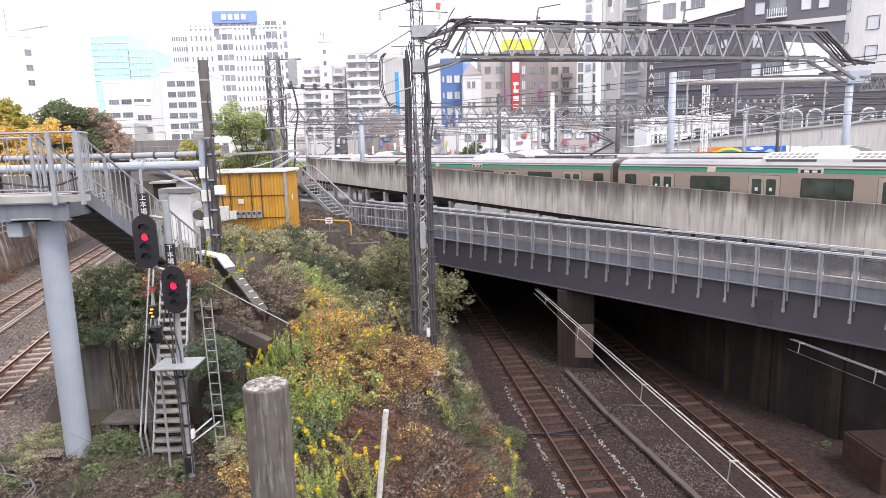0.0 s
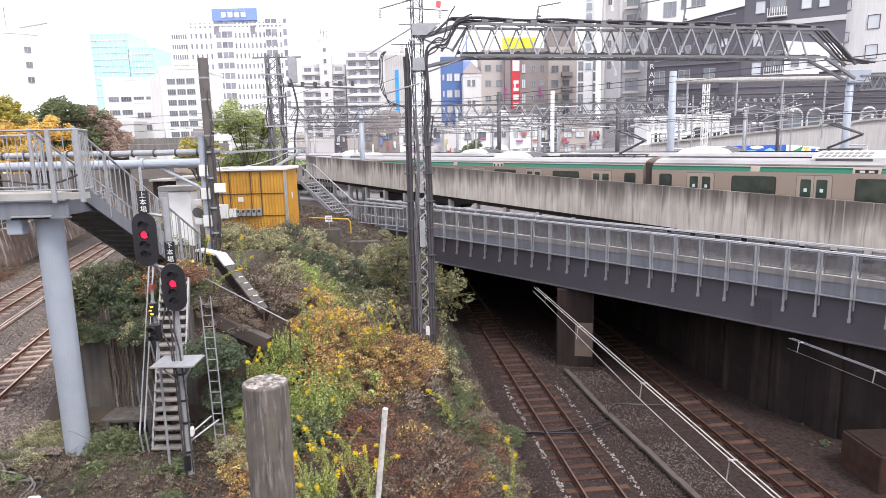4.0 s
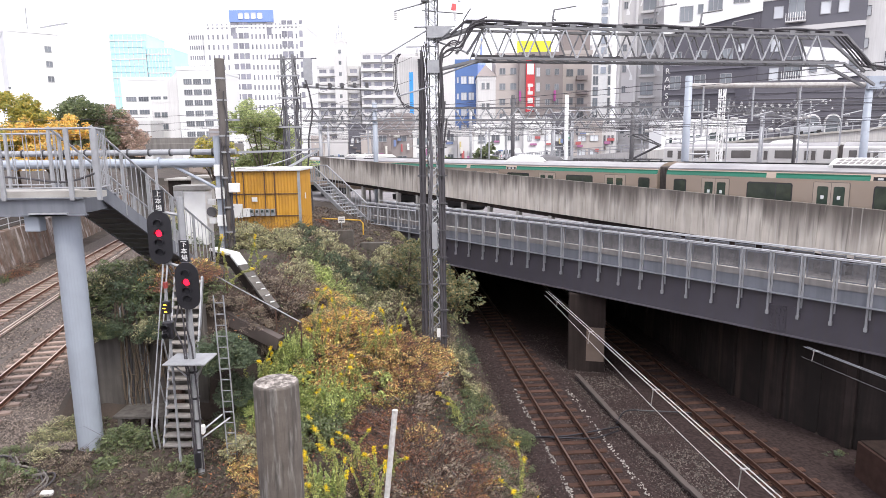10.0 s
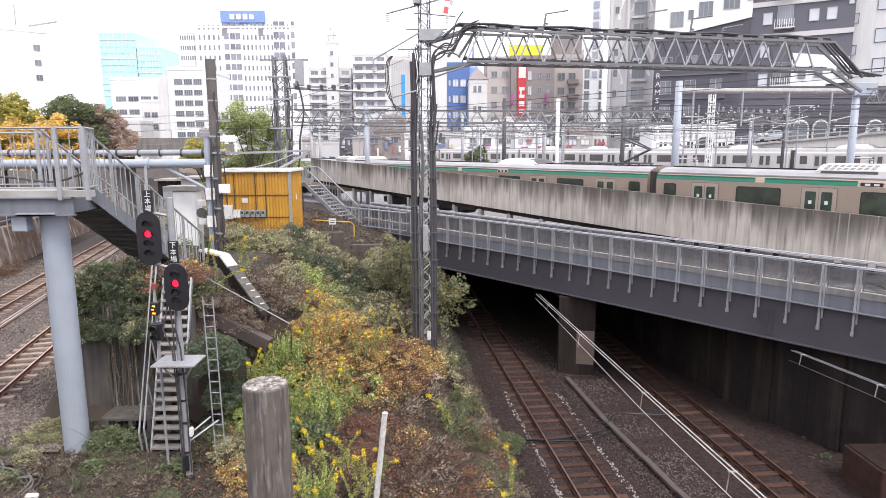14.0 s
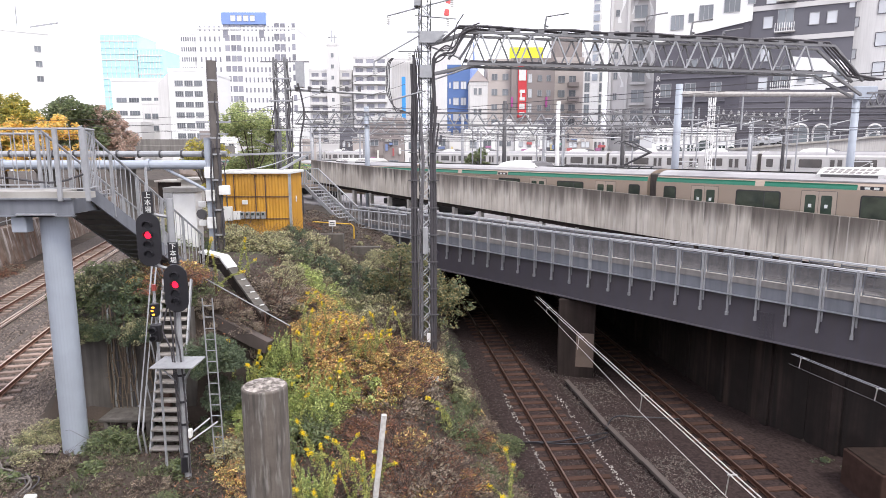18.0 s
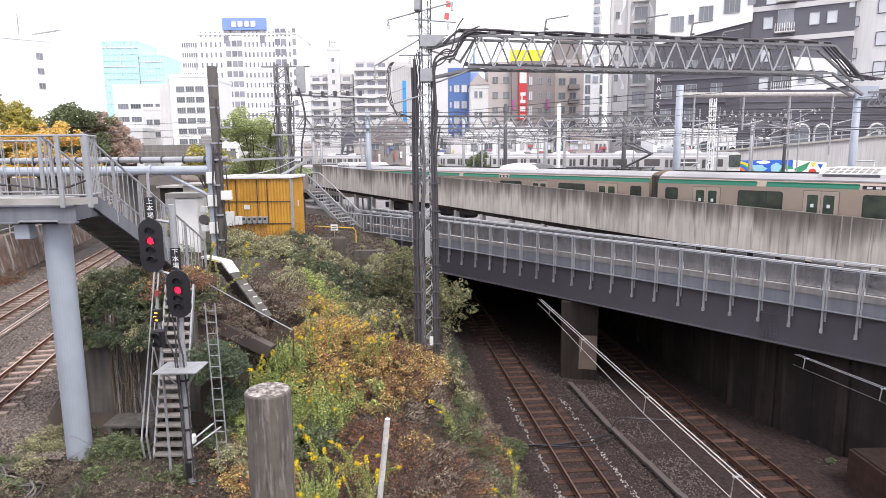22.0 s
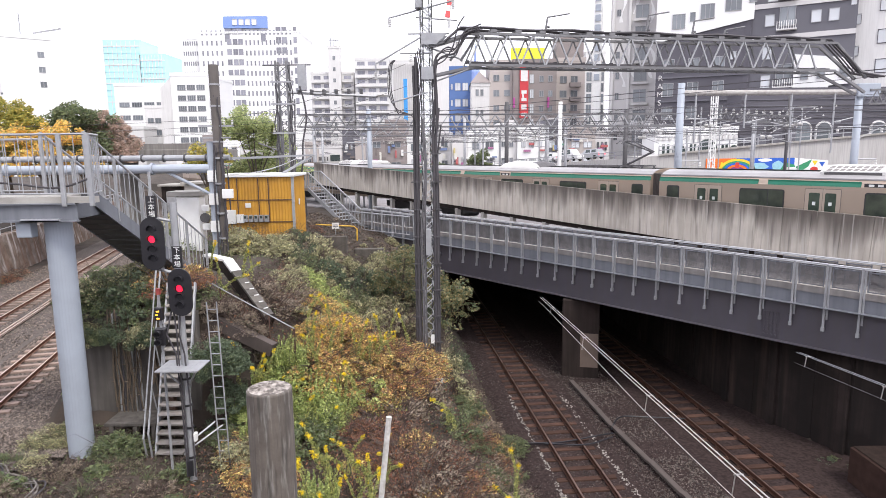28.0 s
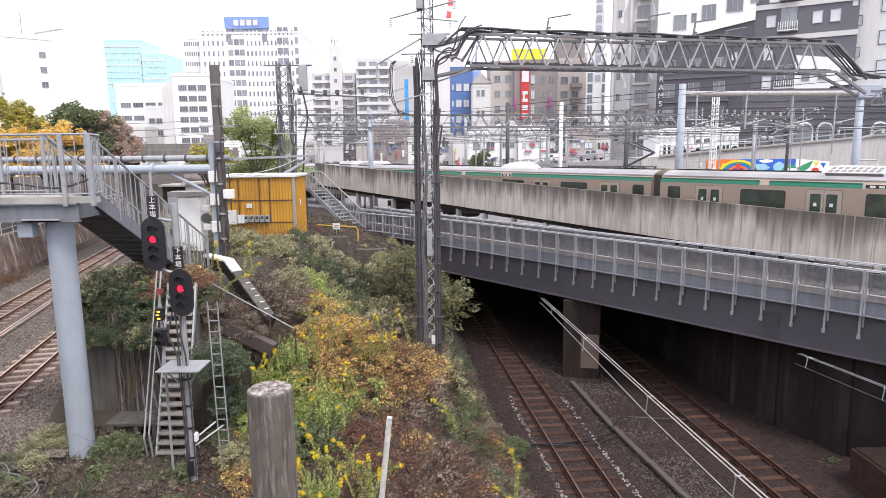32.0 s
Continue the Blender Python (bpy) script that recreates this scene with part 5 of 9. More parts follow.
def build_signals():
    t = thing("railway_signal", pose(-6.53, 15.0, 1.9), "two black colour-light signals showing red on a pale steel mast", "railway signal")
    bm = B()
    tube(bm, (0, 0, -0.2), (0, 0, 7.35), 0.085, n=14)
    part("mast", bm, M_GALV, t, smooth=False)
    signal_head(t, -0.47, 6.38, 0.57, 1.3, 1)
    signal_head(t, 0.1, 5.18, 0.57, 1.18, 1)
    for x, z, text in ((-0.42, 7.27, "上本場"), (0.1, 6.05, "下本場")):
        bm = B()
        box(bm, x - 0.12, x + 0.12, -0.22, -0.2, z - 0.26, z + 0.27)
        pl = part("name_plate", bm, M_BLACK, t, "black plate with white characters")
        for i, ch in enumerate(text):
            lettering(ch, x, -0.224, z + 0.17 - i * 0.17, 0.16, M_WHITE, pl)
    bm = B()
    tube(bm, (-0.47, -0.05, 5.75), (0, 0, 5.6), 0.04, n=6)
    part("bracket", bm, M_GALV, t)
    bm = B()
    tube(bm, (-0.47, -0.05, 7.0), (0, 0, 6.9), 0.04, n=6)
    part("bracket", bm, M_GALV, t)
    bm = B()
    tube(bm, (-0.47, -0.1, 7.0), (-0.47, -0.1, 8.1), 0.035, n=6)
    part("head_tube", bm, M_GALV, t)
    bm = B()
    m = pose(0, 0, 3.25)
    box(bm, -0.55, 0.5, -0.5, 0.35, 0.0, 0.03, m)
    plate = part("platform", bm, M_GALV, t, "ribbed plate service platform")
    for i in range(9):
        bm = B()
        box(bm, -0.5 + i * 0.11, -0.46 + i * 0.11, -0.5, 0.35, 0.031, 0.036, m)
        part("rib", bm, M_GALV, plate)
    for s in (-0.4, 0.4):
        bm = B()
        bar(bm, (s, -0.3, 3.25), (0, 0, 2.6), 0.04)
        part("platform_brace", bm, M_GALV, t)
    for k, dx in ((0, -0.11), (1, 0.1), (2, -0.06)):
        bm = B()
        hose(bm, [(dx, -0.08, 0.3), (dx, -0.1, 2.4), (dx - 0.05, -0.1, 3.6), (dx - 0.22 + k * 0.1, -0.14, 4.1), (dx - 0.08, -0.1, 4.7)], 0.022, 6)
        part("cable", bm, M_CABLE, t)
    for z in (0.8, 1.6, 2.2, 2.9):
        bm = B()
        tube(bm, (0, 0, z), (0, 0, z + 0.05), 0.11, n=14)
        part("strap", bm, M_BLACK, t)
    bm = B()
    box(bm, 0.09, 0.18, -0.1, 0.05, 1.25, 1.48, bevel=0.02)
    part("phone_box", bm, M_WHITE, t)
    bm = B()
    box(bm, -0.08, 0.06, -0.14, -0.09, 0.35, 0.75)
    part("tag_plate", bm, M_BLACK, t)
    # small repeater signals beside the mast
    r = thing("repeater_signal", pose(-7.15, 15.2, 1.9), "small dwarf signal with an orange glowing display", "railway signal")
    bm = B()
    tube(bm, (0, 0, 0), (0, 0, 5.1), 0.035, n=8)
    part("post", bm, M_GALV, r)
    bm = B()
    box(bm, -0.09, 0.09, -0.12, 0.05, 4.4, 4.72, bevel=0.01)
    part("display_case", bm, M_BLACK, r)
    glow = mat("orange_display", (1.0, 0.42, 0.03), rough=0.4, bump=0, emit=2.0)
    for dx, z, hh in ((0, 4.62, 0.05), (-0.03, 4.54, 0.03), (0, 4.44, 0.05)):
        bm = B()
        box(bm, dx - 0.035, dx + 0.035, -0.13, -0.122, z, z + hh * 0.7)
        part("glow_bar", bm, glow, r)
    bm = B()
    box(bm, -0.12, 0.14, -0.14, 0.06, 3.75, 4.2, bevel=0.03)
    part("lamp_case", bm, M_BLACK, r)
    for z in (3.87, 4.08):
        bm = B()
        tube(bm, (0.0, -0.15, z), (0.0, -0.28, z), 0.07, 0.08, n=12, caps=False)
        part("hood", bm, M_BLACK, r)
    bm = B()
    tube(bm, (0, 0, 5.05), (0, 0, 5.2), 0.06, n=10)
    part("beacon", bm, mat("dull_red", (0.4, 0.08, 0.07), rough=0.4, bump=0), r)


build_signals()


# ---- pipes, pole, shed, cabinets ----
def build_pipes():
    t = thing("pipe_bridge", pose(-40, 27.5, 0), "pale grey service pipes crossing above the surface tracks", "pipe", kind="structure")
    bm = B()
    tube(bm, (0, 0, 9.78), (29.8, 0, 9.78), 0.2, n=16)
    part("main_pipe", bm, M_PALEBLUE, t)
    bm = B()
    tube(bm, (0, 0.5, 10.25), (30.5, 0.5, 10.25), 0.13, n=12)
    part("small_pipe", bm, M_GALV, t)
    for i in range(32):
        bm = B()
        tube(bm, (i * 0.95, 0.5, 10.25), (i * 0.95 + 0.06, 0.5, 10.25), 0.18, n=12)
        part("pipe_collar", bm, M_TOWER, t)
    for i in range(4):
        bm = B()
        tube(bm, (8 + i * 6.4, 0, 9.78), (8.12 + i * 6.4, 0, 9.78), 0.26, n=16)
        part("flange", bm, M_PALEBLUE, t)
    bm = B()
    tube(bm, (29.9, 0, 5.6), (29.9, 0, 10.95), 0.19, n=14)
    part("post", bm, M_PALEBLUE, t)
    bm = B()
    tube(bm, (27.9, 0, 9.65), (29.85, 0, 8.6), 0.07, n=8)
    part("brace", bm, M_PALEBLUE, t)
    for z in (7.0, 8.2, 9.2):
        bm = B()
        box(bm, 29.75, 30.3, -0.3, -0.18, z, z + 0.5, bevel=0.02)
        part("small_box", bm, M_WHITE, t)
    # beam continuing to the lattice mast
    b = thing("pipe_beam", pose(-9.6, 28.5, 10.2), "pale steel beam between post and lattice mast", "beam", kind="structure")
    bm = B()
    bar(bm, (0, 0, 0), (2.4, 6.6, 0.1), 0.1)
    part("beam", bm, M_GALV, b)
    bm = B()
    hose(bm, sag((-0.1, 0.1, -0.72), (1.9, 6.0, 0.1), 0.25, 8), 0.022)
    part("slack_cable", bm, M_HANDRAIL, b, "pale slack cable")
    bm = B()
    bar(bm, (2.3, 6.4, 0), (1.2, 3.6, -0.9), 0.1)
    part("brace", bm, M_GALV, b)


build_pipes()
pl = thing("utility_pole", pose(-9.72, 27.3, 5.8), "dark concrete utility pole with cross-arms and wires", "utility pole")
bm = B()
tube(bm, (0, 0, 0), (0, 0, 4.9), 0.16, 0.15, n=12)
part("lower_shaft", bm, mat("sooty_concrete", (0.115, 0.10, 0.09), (0.06, 0.052, 0.047), 0.9, scale=3, bump=0.2), pl)
bm = B()
tube(bm, (0, 0, 4.7), (0, 0, 8.35), 0.2, 0.21, n=14)
part("upper_sleeve", bm, mat("brown_sleeve", (0.13, 0.115, 0.108), (0.085, 0.074, 0.068), 0.8, scale=2, bump=0.1), pl, "dark brown protective sleeve")
bm = B()
bar(bm, (-0.75, -0.1, 5.8), (0.75, -0.1, 5.8), 0.08)
part("cross_arm", bm, M_GALV, pl)
for x in (-0.7, -0.35, 0.35, 0.7):
    bm = B()
    for k in range(3):
        tube(bm, (x, -0.1, 5.86 + k * 0.07), (x, -0.1, 5.9 + k * 0.07), 0.05, n=8)
    part("insulator", bm, M_WHITE, pl)
bm = B()
bar(bm, (-0.6, -0.1, 5.3), (0.6, -0.1, 5.3), 0.06)
part("cross_arm", bm, M_GALV, pl)
for dx in (-0.2, 0.22):
    bm = B()
    hose(bm, [(dx, -0.2, 0.2), (dx, -0.2, 3.5), (dx * 0.5, -0.18, 5.0)], 0.04, 6)
    part("conduit", bm, M_CABLE, pl)
for k, (r0, z0, z1) in enumerate(((0.2, 0.1, 8.2), (0.23, 0.4, 7.0), (0.21, 1.0, 5.6))):
    bm = B()
    n = 14
    hose(bm, [(r0 * math.cos(k * 1.3 - 1.9 + 0.35 * math.sin(i * 1.7 + k)), r0 * math.sin(k * 1.3 - 2.4 + 0.35 * math.sin(i * 1.7 + k)), z0 + (z1 - z0) * i / n) for i in range(n + 1)], 0.032, 6)
    part("wrapped_cable", bm, M_CABLE, pl)
for z in (0.9, 2.0, 3.3, 4.4, 5.1, 6.6, 7.5):
    bm = B()
    tube(bm, (0, 0, z), (0, 0, z + 0.07), 0.225, n=14)
    part("strap", bm, M_GALV, pl)
bm = B()
box(bm, 0.15, 0.6, -0.35, -0.15, 2.7, 3.1, bevel=0.02)
part("small_box", bm, M_WHITE, pl)

M_YELLOW = mat("yellow_corrugated_sheet", (0.52, 0.27, 0.03), (0.38, 0.18, 0.02), 0.5, scale=1.2, bump=0.05, streak=0.4, streak_col=(0.30, 0.14, 0.02))
sh = thing("shed", pose(-11.1, 31, 5.9), "ochre yellow corrugated sheet shed with a pale flat roof", "shed")
for face in range(2):
    n = 24 if face == 0 else 16
    L = 3.62 if face == 0 else 2.6
    for i in range(n):
        a, b = L * i / n, L * (i + 1) / n
        bm = B()
        mm = Matrix.Identity(4) if face == 0 else Matrix.Translation((3.62, 0, 0)) @ pose(0, 0, 0, 0, 0, 90)
        v = [bm.verts.new(mm @ Vector(q)) for q in ((a, 0, 0.2), ((a + b) / 2, -0.03, 0.2), (b, 0, 0.2), (b, 0, 3.35), ((a + b) / 2, -0.03, 3.35), (a, 0, 3.35))]
        bm.faces.new((v[0], v[1], v[4], v[5]))
        bm.faces.new((v[1], v[2], v[3], v[4]))
        box(bm, a, b, 0.02, 0.05, 0.2, 3.35, mm)
        part("sheet", bm, M_YELLOW, sh)
bm = B()
box(bm, 0.06, 3.56, 0.1, 2.6, 0.0, 3.3)
part("inner_wall", bm, M_YELLOW, sh)
bm = B()
box(bm, -0.15, 3.75, -0.15, 2.75, 3.36, 3.5, bevel=0.02)
part("roof", bm, M_WHITE, sh)
bm = B()
box(bm, 3.57, 3.69, -0.07, 0.05, -0.3, 3.36)
part("corner_post", bm, M_GALV, sh)
bm = B()
box(bm, 3.57, 3.7, 0.0, 2.6, -0.5, 0.2)
part("plinth", bm, M_CONC, sh)
for z in (1.1, 2.2):
    bm = B()
    box(bm, 0.02, 3.6, -0.05, -0.032, z, z + 0.05)
    part("rail_strip", bm, M_RUST, sh)
for x in (0.85, 1.9, 2.4):
    bm = B()
    box(bm, x, x + 0.05, -0.05, -0.033, 1.15, 3.3)
    part("upright", bm, M_RUST, sh)
bm = B()
hose(bm, [(0.55, -0.14, 0.8), (0.5, -0.14, 3.4), (0.45, -0.1, 3.9), (0.2, 0, 4.0)], 0.035, 6)
part("conduit", bm, M_CABLE, sh)
for x, z, w, h, mt, lab in ((0.15, 1.05, 0.62, 0.7, M_WHITE, "white metal switch cabinet"), (0.82, 1.1, 0.34, 0.42, M_WHITE, "white box with a black warning mark"),
                            (1.25, 1.85, 0.28, 0.22, M_WHITE, "white notice"), (1.15, 1.15, 0.2, 0.34, M_GALV, ""), (1.42, 1.15, 0.2, 0.34, M_GALV, ""), (1.68, 1.15, 0.2, 0.34, M_GALV, ""),
                            (1.94, 1.15, 0.2, 0.34, M_GALV, ""), (2.2, 1.15, 0.2, 0.34, M_GALV, "")):
    d = 0.02 if "notice" in lab else 0.16
    bm = B()
    box(bm, x, x + w, -0.06 - d, -0.06, z, z + h, bevel=0.006)
    q = part("cabinet" if w > 0.3 else "meter", bm, mt, sh, lab)
    if not lab:
        bm = B()
        box(bm, x + 0.04, x + 0.16, -0.075 - d, -0.061 - d, z + 0.17, z + 0.29)
        part("dial", bm, M_GLASS, q)
bm = B()
box(bm, 3.665, 3.69, 1.0, 1.16, 1.9, 2.2)
part("white_box", bm, M_WHITE, sh)

kb = thing("equipment_cabinet", pose(-12.1, 28.2, 5.8), "tall white equipment cabinet with a round fan", "cabinet")
bm = B()
box(bm, 0, 1.0, 0, 0.8, 0, 2.7, bevel=0.02)
part("body", bm, M_WHITE, kb)
bm = B()
box(bm, -0.4, 1.1, -0.1, 0.9, 2.72, 2.95, bevel=0.02)
part("roof", bm, M_CONC, kb)
bm = B()
tube(bm, (1.28, 0.0, 1.75), (1.28, -0.12, 1.75), 0.22, n=18)
part("fan", bm, M_VENT, kb)
for z in (1.2, 2.05):
    bm = B()
    box(bm, 1.15, 1.45, -0.1, 0.1, z, z + 0.28, bevel=0.02)
    part("small_box", bm, M_WHITE, kb)


M_DUCT = mat("sooty_concrete", (0.085, 0.067, 0.06), (0.05, 0.039, 0.035), 0.9, scale=2, bump=0.2)


# ---- stairs by the upper line, trough, posts ----
def build_upper_stair():
    t = thing("access_stair", label="grey steel access stair with white tubular railings by the ramp", category="stairs")
    a0, b0 = Vector((-9.2, 42.5, 8.0)), Vector((-6.1, 39.8, 5.55))
    for o in (Vector((0, 0, 0)), Vector((0.75, 0.85, 0))):
        p, q = a0 + o, b0 + o
        bm = B()
        bar(bm, p, q, 0.06, 0.25)
        part("stringer", bm, M_GALV, t)
        railing(t, p, q, 1.15, 14, r=0.03)
        railing(t, q, q + Vector((4.1, -3.0, -0.1)), 1.15, 18, r=0.03)
        railing(t, p - Vector((1.6, -1.4, 0)), p, 1.15, 8, r=0.03)
    for i in range(12):
        c = a0.lerp(b0, (i + 0.5) / 12) + Vector((0.37, 0.42, 0))
        bm = B()
        box(bm, -0.16, 0.16, -0.55, 0.55, -0.02, 0.02, Matrix.Translation(c) @ pose(0, 0, 0, 0, 0, -41))
        part("tread", bm, M_GALV, t)
    y = thing("yellow_handrail", pose(-7.5, 36.0, 5.35), "low yellow tubular barrier rail", "handrail")
    bm = B()
    hose(bm, [(0, 0, 0), (0, 0, 0.8), (0.1, 0, 0.95), (2.35, -0.3, 0.85), (2.5, -0.3, 0.7), (2.5, -0.3, 0)], 0.04, 6)
    part("rail", bm, mat("yellow_paint", (0.62, 0.38, 0.04), rough=0.5, bump=0.02), y)
    s = thing("sign_post", pose(-6.2, 35.5, 5.0), "small white notice on a thin post", "sign")
    bm = B()
    tube(bm, (0, 0, 0), (0, 0, 1.1), 0.025, n=6)
    part("post", bm, M_GALV, s)
    bm = B()
    box(bm, -0.2, 0.2, -0.04, -0.03, 1.1, 1.45)
    part("board", bm, M_WHITE, s)
    for k in range(2):
        bm = B()
        box(bm, -0.14, 0.14, -0.045, -0.041, 1.2 + k * 0.1, 1.24 + k * 0.1)
        part("text_bar", bm, M_CABLE, s)
    # low concrete walls on the bank
    m_ledge = mat("mossy_ledge_concrete", (0.105, 0.092, 0.08), (0.05, 0.045, 0.038), 0.9, scale=2.5, bump=0.3, streak=0.5)
    for x0, x1, yy, z0, z1 in ((-7.9, -5.2, 33.0, 4.6, 5.98), (-4.9, -3.3, 33.6, 3.4, 5.2)):
        bm = B()
        box(bm, x0, x1, yy, yy + 0.35, z0, z1, bevel=0.03)
        ob = part("bank_wall", bm, m_ledge)
        tagged(ob, "low dark concrete wall on the overgrown bank", "wall", kind="structure")
    m_end = mat("streaked_grey_concrete", (0.135, 0.122, 0.11), (0.075, 0.066, 0.06), 0.9, scale=1.5, bump=0.3, streak=0.8, streak_col=(0.05, 0.043, 0.038), amount=0.8)
    ew = thing("end_wall", pose(-11.5, 18.45, 1.6), "weathered grey concrete end wall of the bank with cables", "wall", kind="structure")
    for k in range(3):
        bm = B()
        box(bm, k * 1.3 + 0.005, k * 1.3 + 1.295, 0, 0.3, 0, 4.05, bevel=0.02)
        part("wall_panel", bm, m_end, ew)
    for k, x in enumerate((1.42, 1.55, 1.9, 2.0, 2.1)):
        bm = B()
        hose(bm, [(x, -0.06, 0.2), (x + 0.03 * (k % 2), -0.06, 2.2), (x - 0.04, -0.08, 4.0), (x - 0.05, 0.2, 4.15)], 0.03, 6)
        part("conduit", bm, M_CABLE if k % 2 else M_GALV, ew)
    bm = B()
    box(bm, 2.9, 3.15, -0.2, -0.02, 0.9, 1.5, bevel=0.02)
    part("junction_box", bm, M_RUST, ew)
    rv = random.Random(88)
    hv = thing("hanging_vines", pose(-11.5, 18.45, 1.6), "bare brown vine stems hanging down the concrete wall", "vines")
    m_vine = mat("dry_vine", (0.14, 0.105, 0.075), (0.07, 0.052, 0.04), 0.9, scale=8, bump=0.2)
    for k in range(16):
        x, low = rv.choice((1.45, 1.6, 1.7, 1.8, 2.05, 2.6)) + rv.uniform(-0.12, 0.12), rv.uniform(0.3, 2.2)
        pts = [(x + rv.uniform(-0.07, 0.07), -0.11 - rv.uniform(0, 0.06), 4.2 + (low - 4.2) * i / 6) for i in range(7)]
        bm = B()
        hose(bm, pts, rv.uniform(0.014, 0.034), 5)
        for i in range(9):
            p = Vector(pts[rv.randrange(1, 6)]) + Vector((0, 0, rv.uniform(-0.3, 0.3)))
            tube(bm, p, p + Vector((rv.uniform(-0.22, 0.22), -rv.uniform(0.02, 0.1), rv.uniform(-0.2, 0.12))), 0.014, 0.007, n=4)
        part("stem", bm, m_vine, hv)
    bm = B()
    box(bm, -10.15, -8.6, 17.45, 18.42, 2.42, 2.52, bevel=0.015)
    for x in (-10.0, -9.3, -8.75):
        box(bm, x, x + 0.12, 17.45, 17.57, 1.7, 2.42)
    ob = part("service_platform", bm, m_end)
    tagged(ob, "mossy concrete service platform at the foot of the wall", "platform", kind="structure")


build_upper_stair()


def build_trough():
    t = thing("cable_trough", label="concrete cable trough with pale lids stepping down the bank", category="cable trough")
    m_lid = mat("mossy_lid", (0.12, 0.108, 0.097), (0.055, 0.05, 0.043), 0.9, scale=4, bump=0.3, obj_random=0.25)
    runs_ = ((Vector((-8.55, 22.1, 6.82)), Vector((-7.62, 21.6, 6.72)), 3), (Vector((-7.62, 21.6, 6.72)), Vector((-5.75, 19.8, 5.15)), 9))
    for k, (a, b, n) in enumerate(runs_):
        for i in range(n):
            p, q = a.lerp(b, i / n), a.lerp(b, (i + 0.96) / n)
            bm = B()
            bar(bm, p, q, 0.36, 0.08)
            part("lid", bm, M_WHITE if k == 0 or i < 2 else m_lid, t)
            if k and i > 2:
                d = (q - p) * 0.16
                bm = B()
                bar(bm, p + Vector((0.06, 0, 0.05)), p + d * 0.6 + Vector((0.06, 0, 0.05)), 0.16, 0.012)
                part("chalk_mark", bm, M_WHITE, t, "white paint dash on a lid")
        bm = B()
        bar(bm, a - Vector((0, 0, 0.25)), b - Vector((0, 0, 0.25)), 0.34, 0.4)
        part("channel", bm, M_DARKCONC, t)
    bm = B()
    bar(bm, (-8.2, 19.5, 5.5), (-5.3, 18.55, 4.4), 0.28, 0.4)
    ob = part("wing_wall", bm, M_DUCT)
    tagged(ob, "sloping dark concrete wing wall down the bank", "wall", kind="structure")
    f = thing("bank_fence", label="rusty mesh fence sloping down the bank", category="fence")
    a, b = Vector((-8.1, 19.95, 6.5)), Vector((-4.7, 18.85, 4.98))
    bm = B()
    tube(bm, a, b, 0.018, n=6)
    part("top_rail", bm, M_GALV, f)
    for i in range(5):
        p = a.lerp(b, i / 4)
        bm = B()
        tube(bm, p - Vector((0, 0, 1.0)), p, 0.025, n=6)
        part("post", bm, M_RUST, f)
    bm = B()
    for i in range(34):
        p, q = a.lerp(b, i / 34), a.lerp(b, min(1, (i + 5) / 34))
        for u_, v_ in ((p, q - Vector((0, 0, 0.85))), (p - Vector((0, 0, 0.85)), q)):
            tube(bm, u_, v_, 0.0055, n=3, caps=False)
    tagged(part("wire_mesh", bm, M_RUST, f), kind="stuff")
    k = thing("marker_stake", pose(-0.3, 21.5, 1.0), "grey stake with two small white number plates", "marker")
    bm = B()
    bar(bm, (0, 0, -0.3), (0, 0, 1.45), 0.06)
    part("stake", bm, M_GALV, k)
    for z in (1.15, 0.3):
        bm = B()
        box(bm, -0.24, 0.24, -0.05, -0.032, z, z + 0.18)
        part("plate", bm, M_WHITE, k, "small white plate with a dark bar")
        bm = B()
        box(bm, -0.16, 0.16, -0.055, -0.051, z + 0.06, z + 0.11)
        part("plate_bar", bm, M_CABLE, k)


build_trough()

M_POST = mat("post_concrete", (0.165, 0.14, 0.12), (0.088, 0.073, 0.062), 0.9, scale=5, fine=45, bump=0.12, streak=0.7, streak_col=(0.06, 0.054, 0.05), run=16.0, amount=0.7)
runs(M_POST, (0.26, 0.245, 0.23), 26.0, 0.56, 0.68, 0.6, 0.12)
runs(M_POST, (0.045, 0.04, 0.037), 34.0, 0.58, 0.68, 0.6, 0.08)
po = thing("concrete_post", pose(-1.40, 4.72, 0.08), "round weathered concrete post with a chalky worn top", "post")
bm = B()
prof = [(0.178, 0), (0.178, 8.462), (0.174, 8.473), (0.164, 8.478), (0.0, 8.485)]
rings = [[bm.verts.new((r * math.cos(2 * math.pi * i / 32), r * math.sin(2 * math.pi * i / 32), z)) for i in range(32)] for r, z in prof[:-1]]
top = bm.verts.new((0, 0, 8.485))
for p, q in zip(rings, rings[1:]):
    for i in range(32):
        bm.faces.new((p[i], p[(i + 1) % 32], q[(i + 1) % 32], q[i]))
for i in range(32):
    bm.faces.new((rings[-1][i], rings[-1][(i + 1) % 32], top))
part("shaft", bm, M_POST, po, smooth=False)
bm = B()
ring = [bm.verts.new((0.163 * math.cos(i * 0.19635), 0.163 * math.sin(i * 0.19635), 8.479)) for i in range(32)]
mid = [bm.verts.new((0.08 * math.cos(i * 0.19635), 0.08 * math.sin(i * 0.19635), 8.488 + 0.006 * math.sin(i * 2.3))) for i in range(32)]
top = bm.verts.new((0, 0, 8.492))
for i in range(32):
    bm.faces.new((ring[i], ring[(i + 1) % 32], mid[(i + 1) % 32], mid[i]))
    bm.faces.new((mid[i], mid[(i + 1) % 32], top))
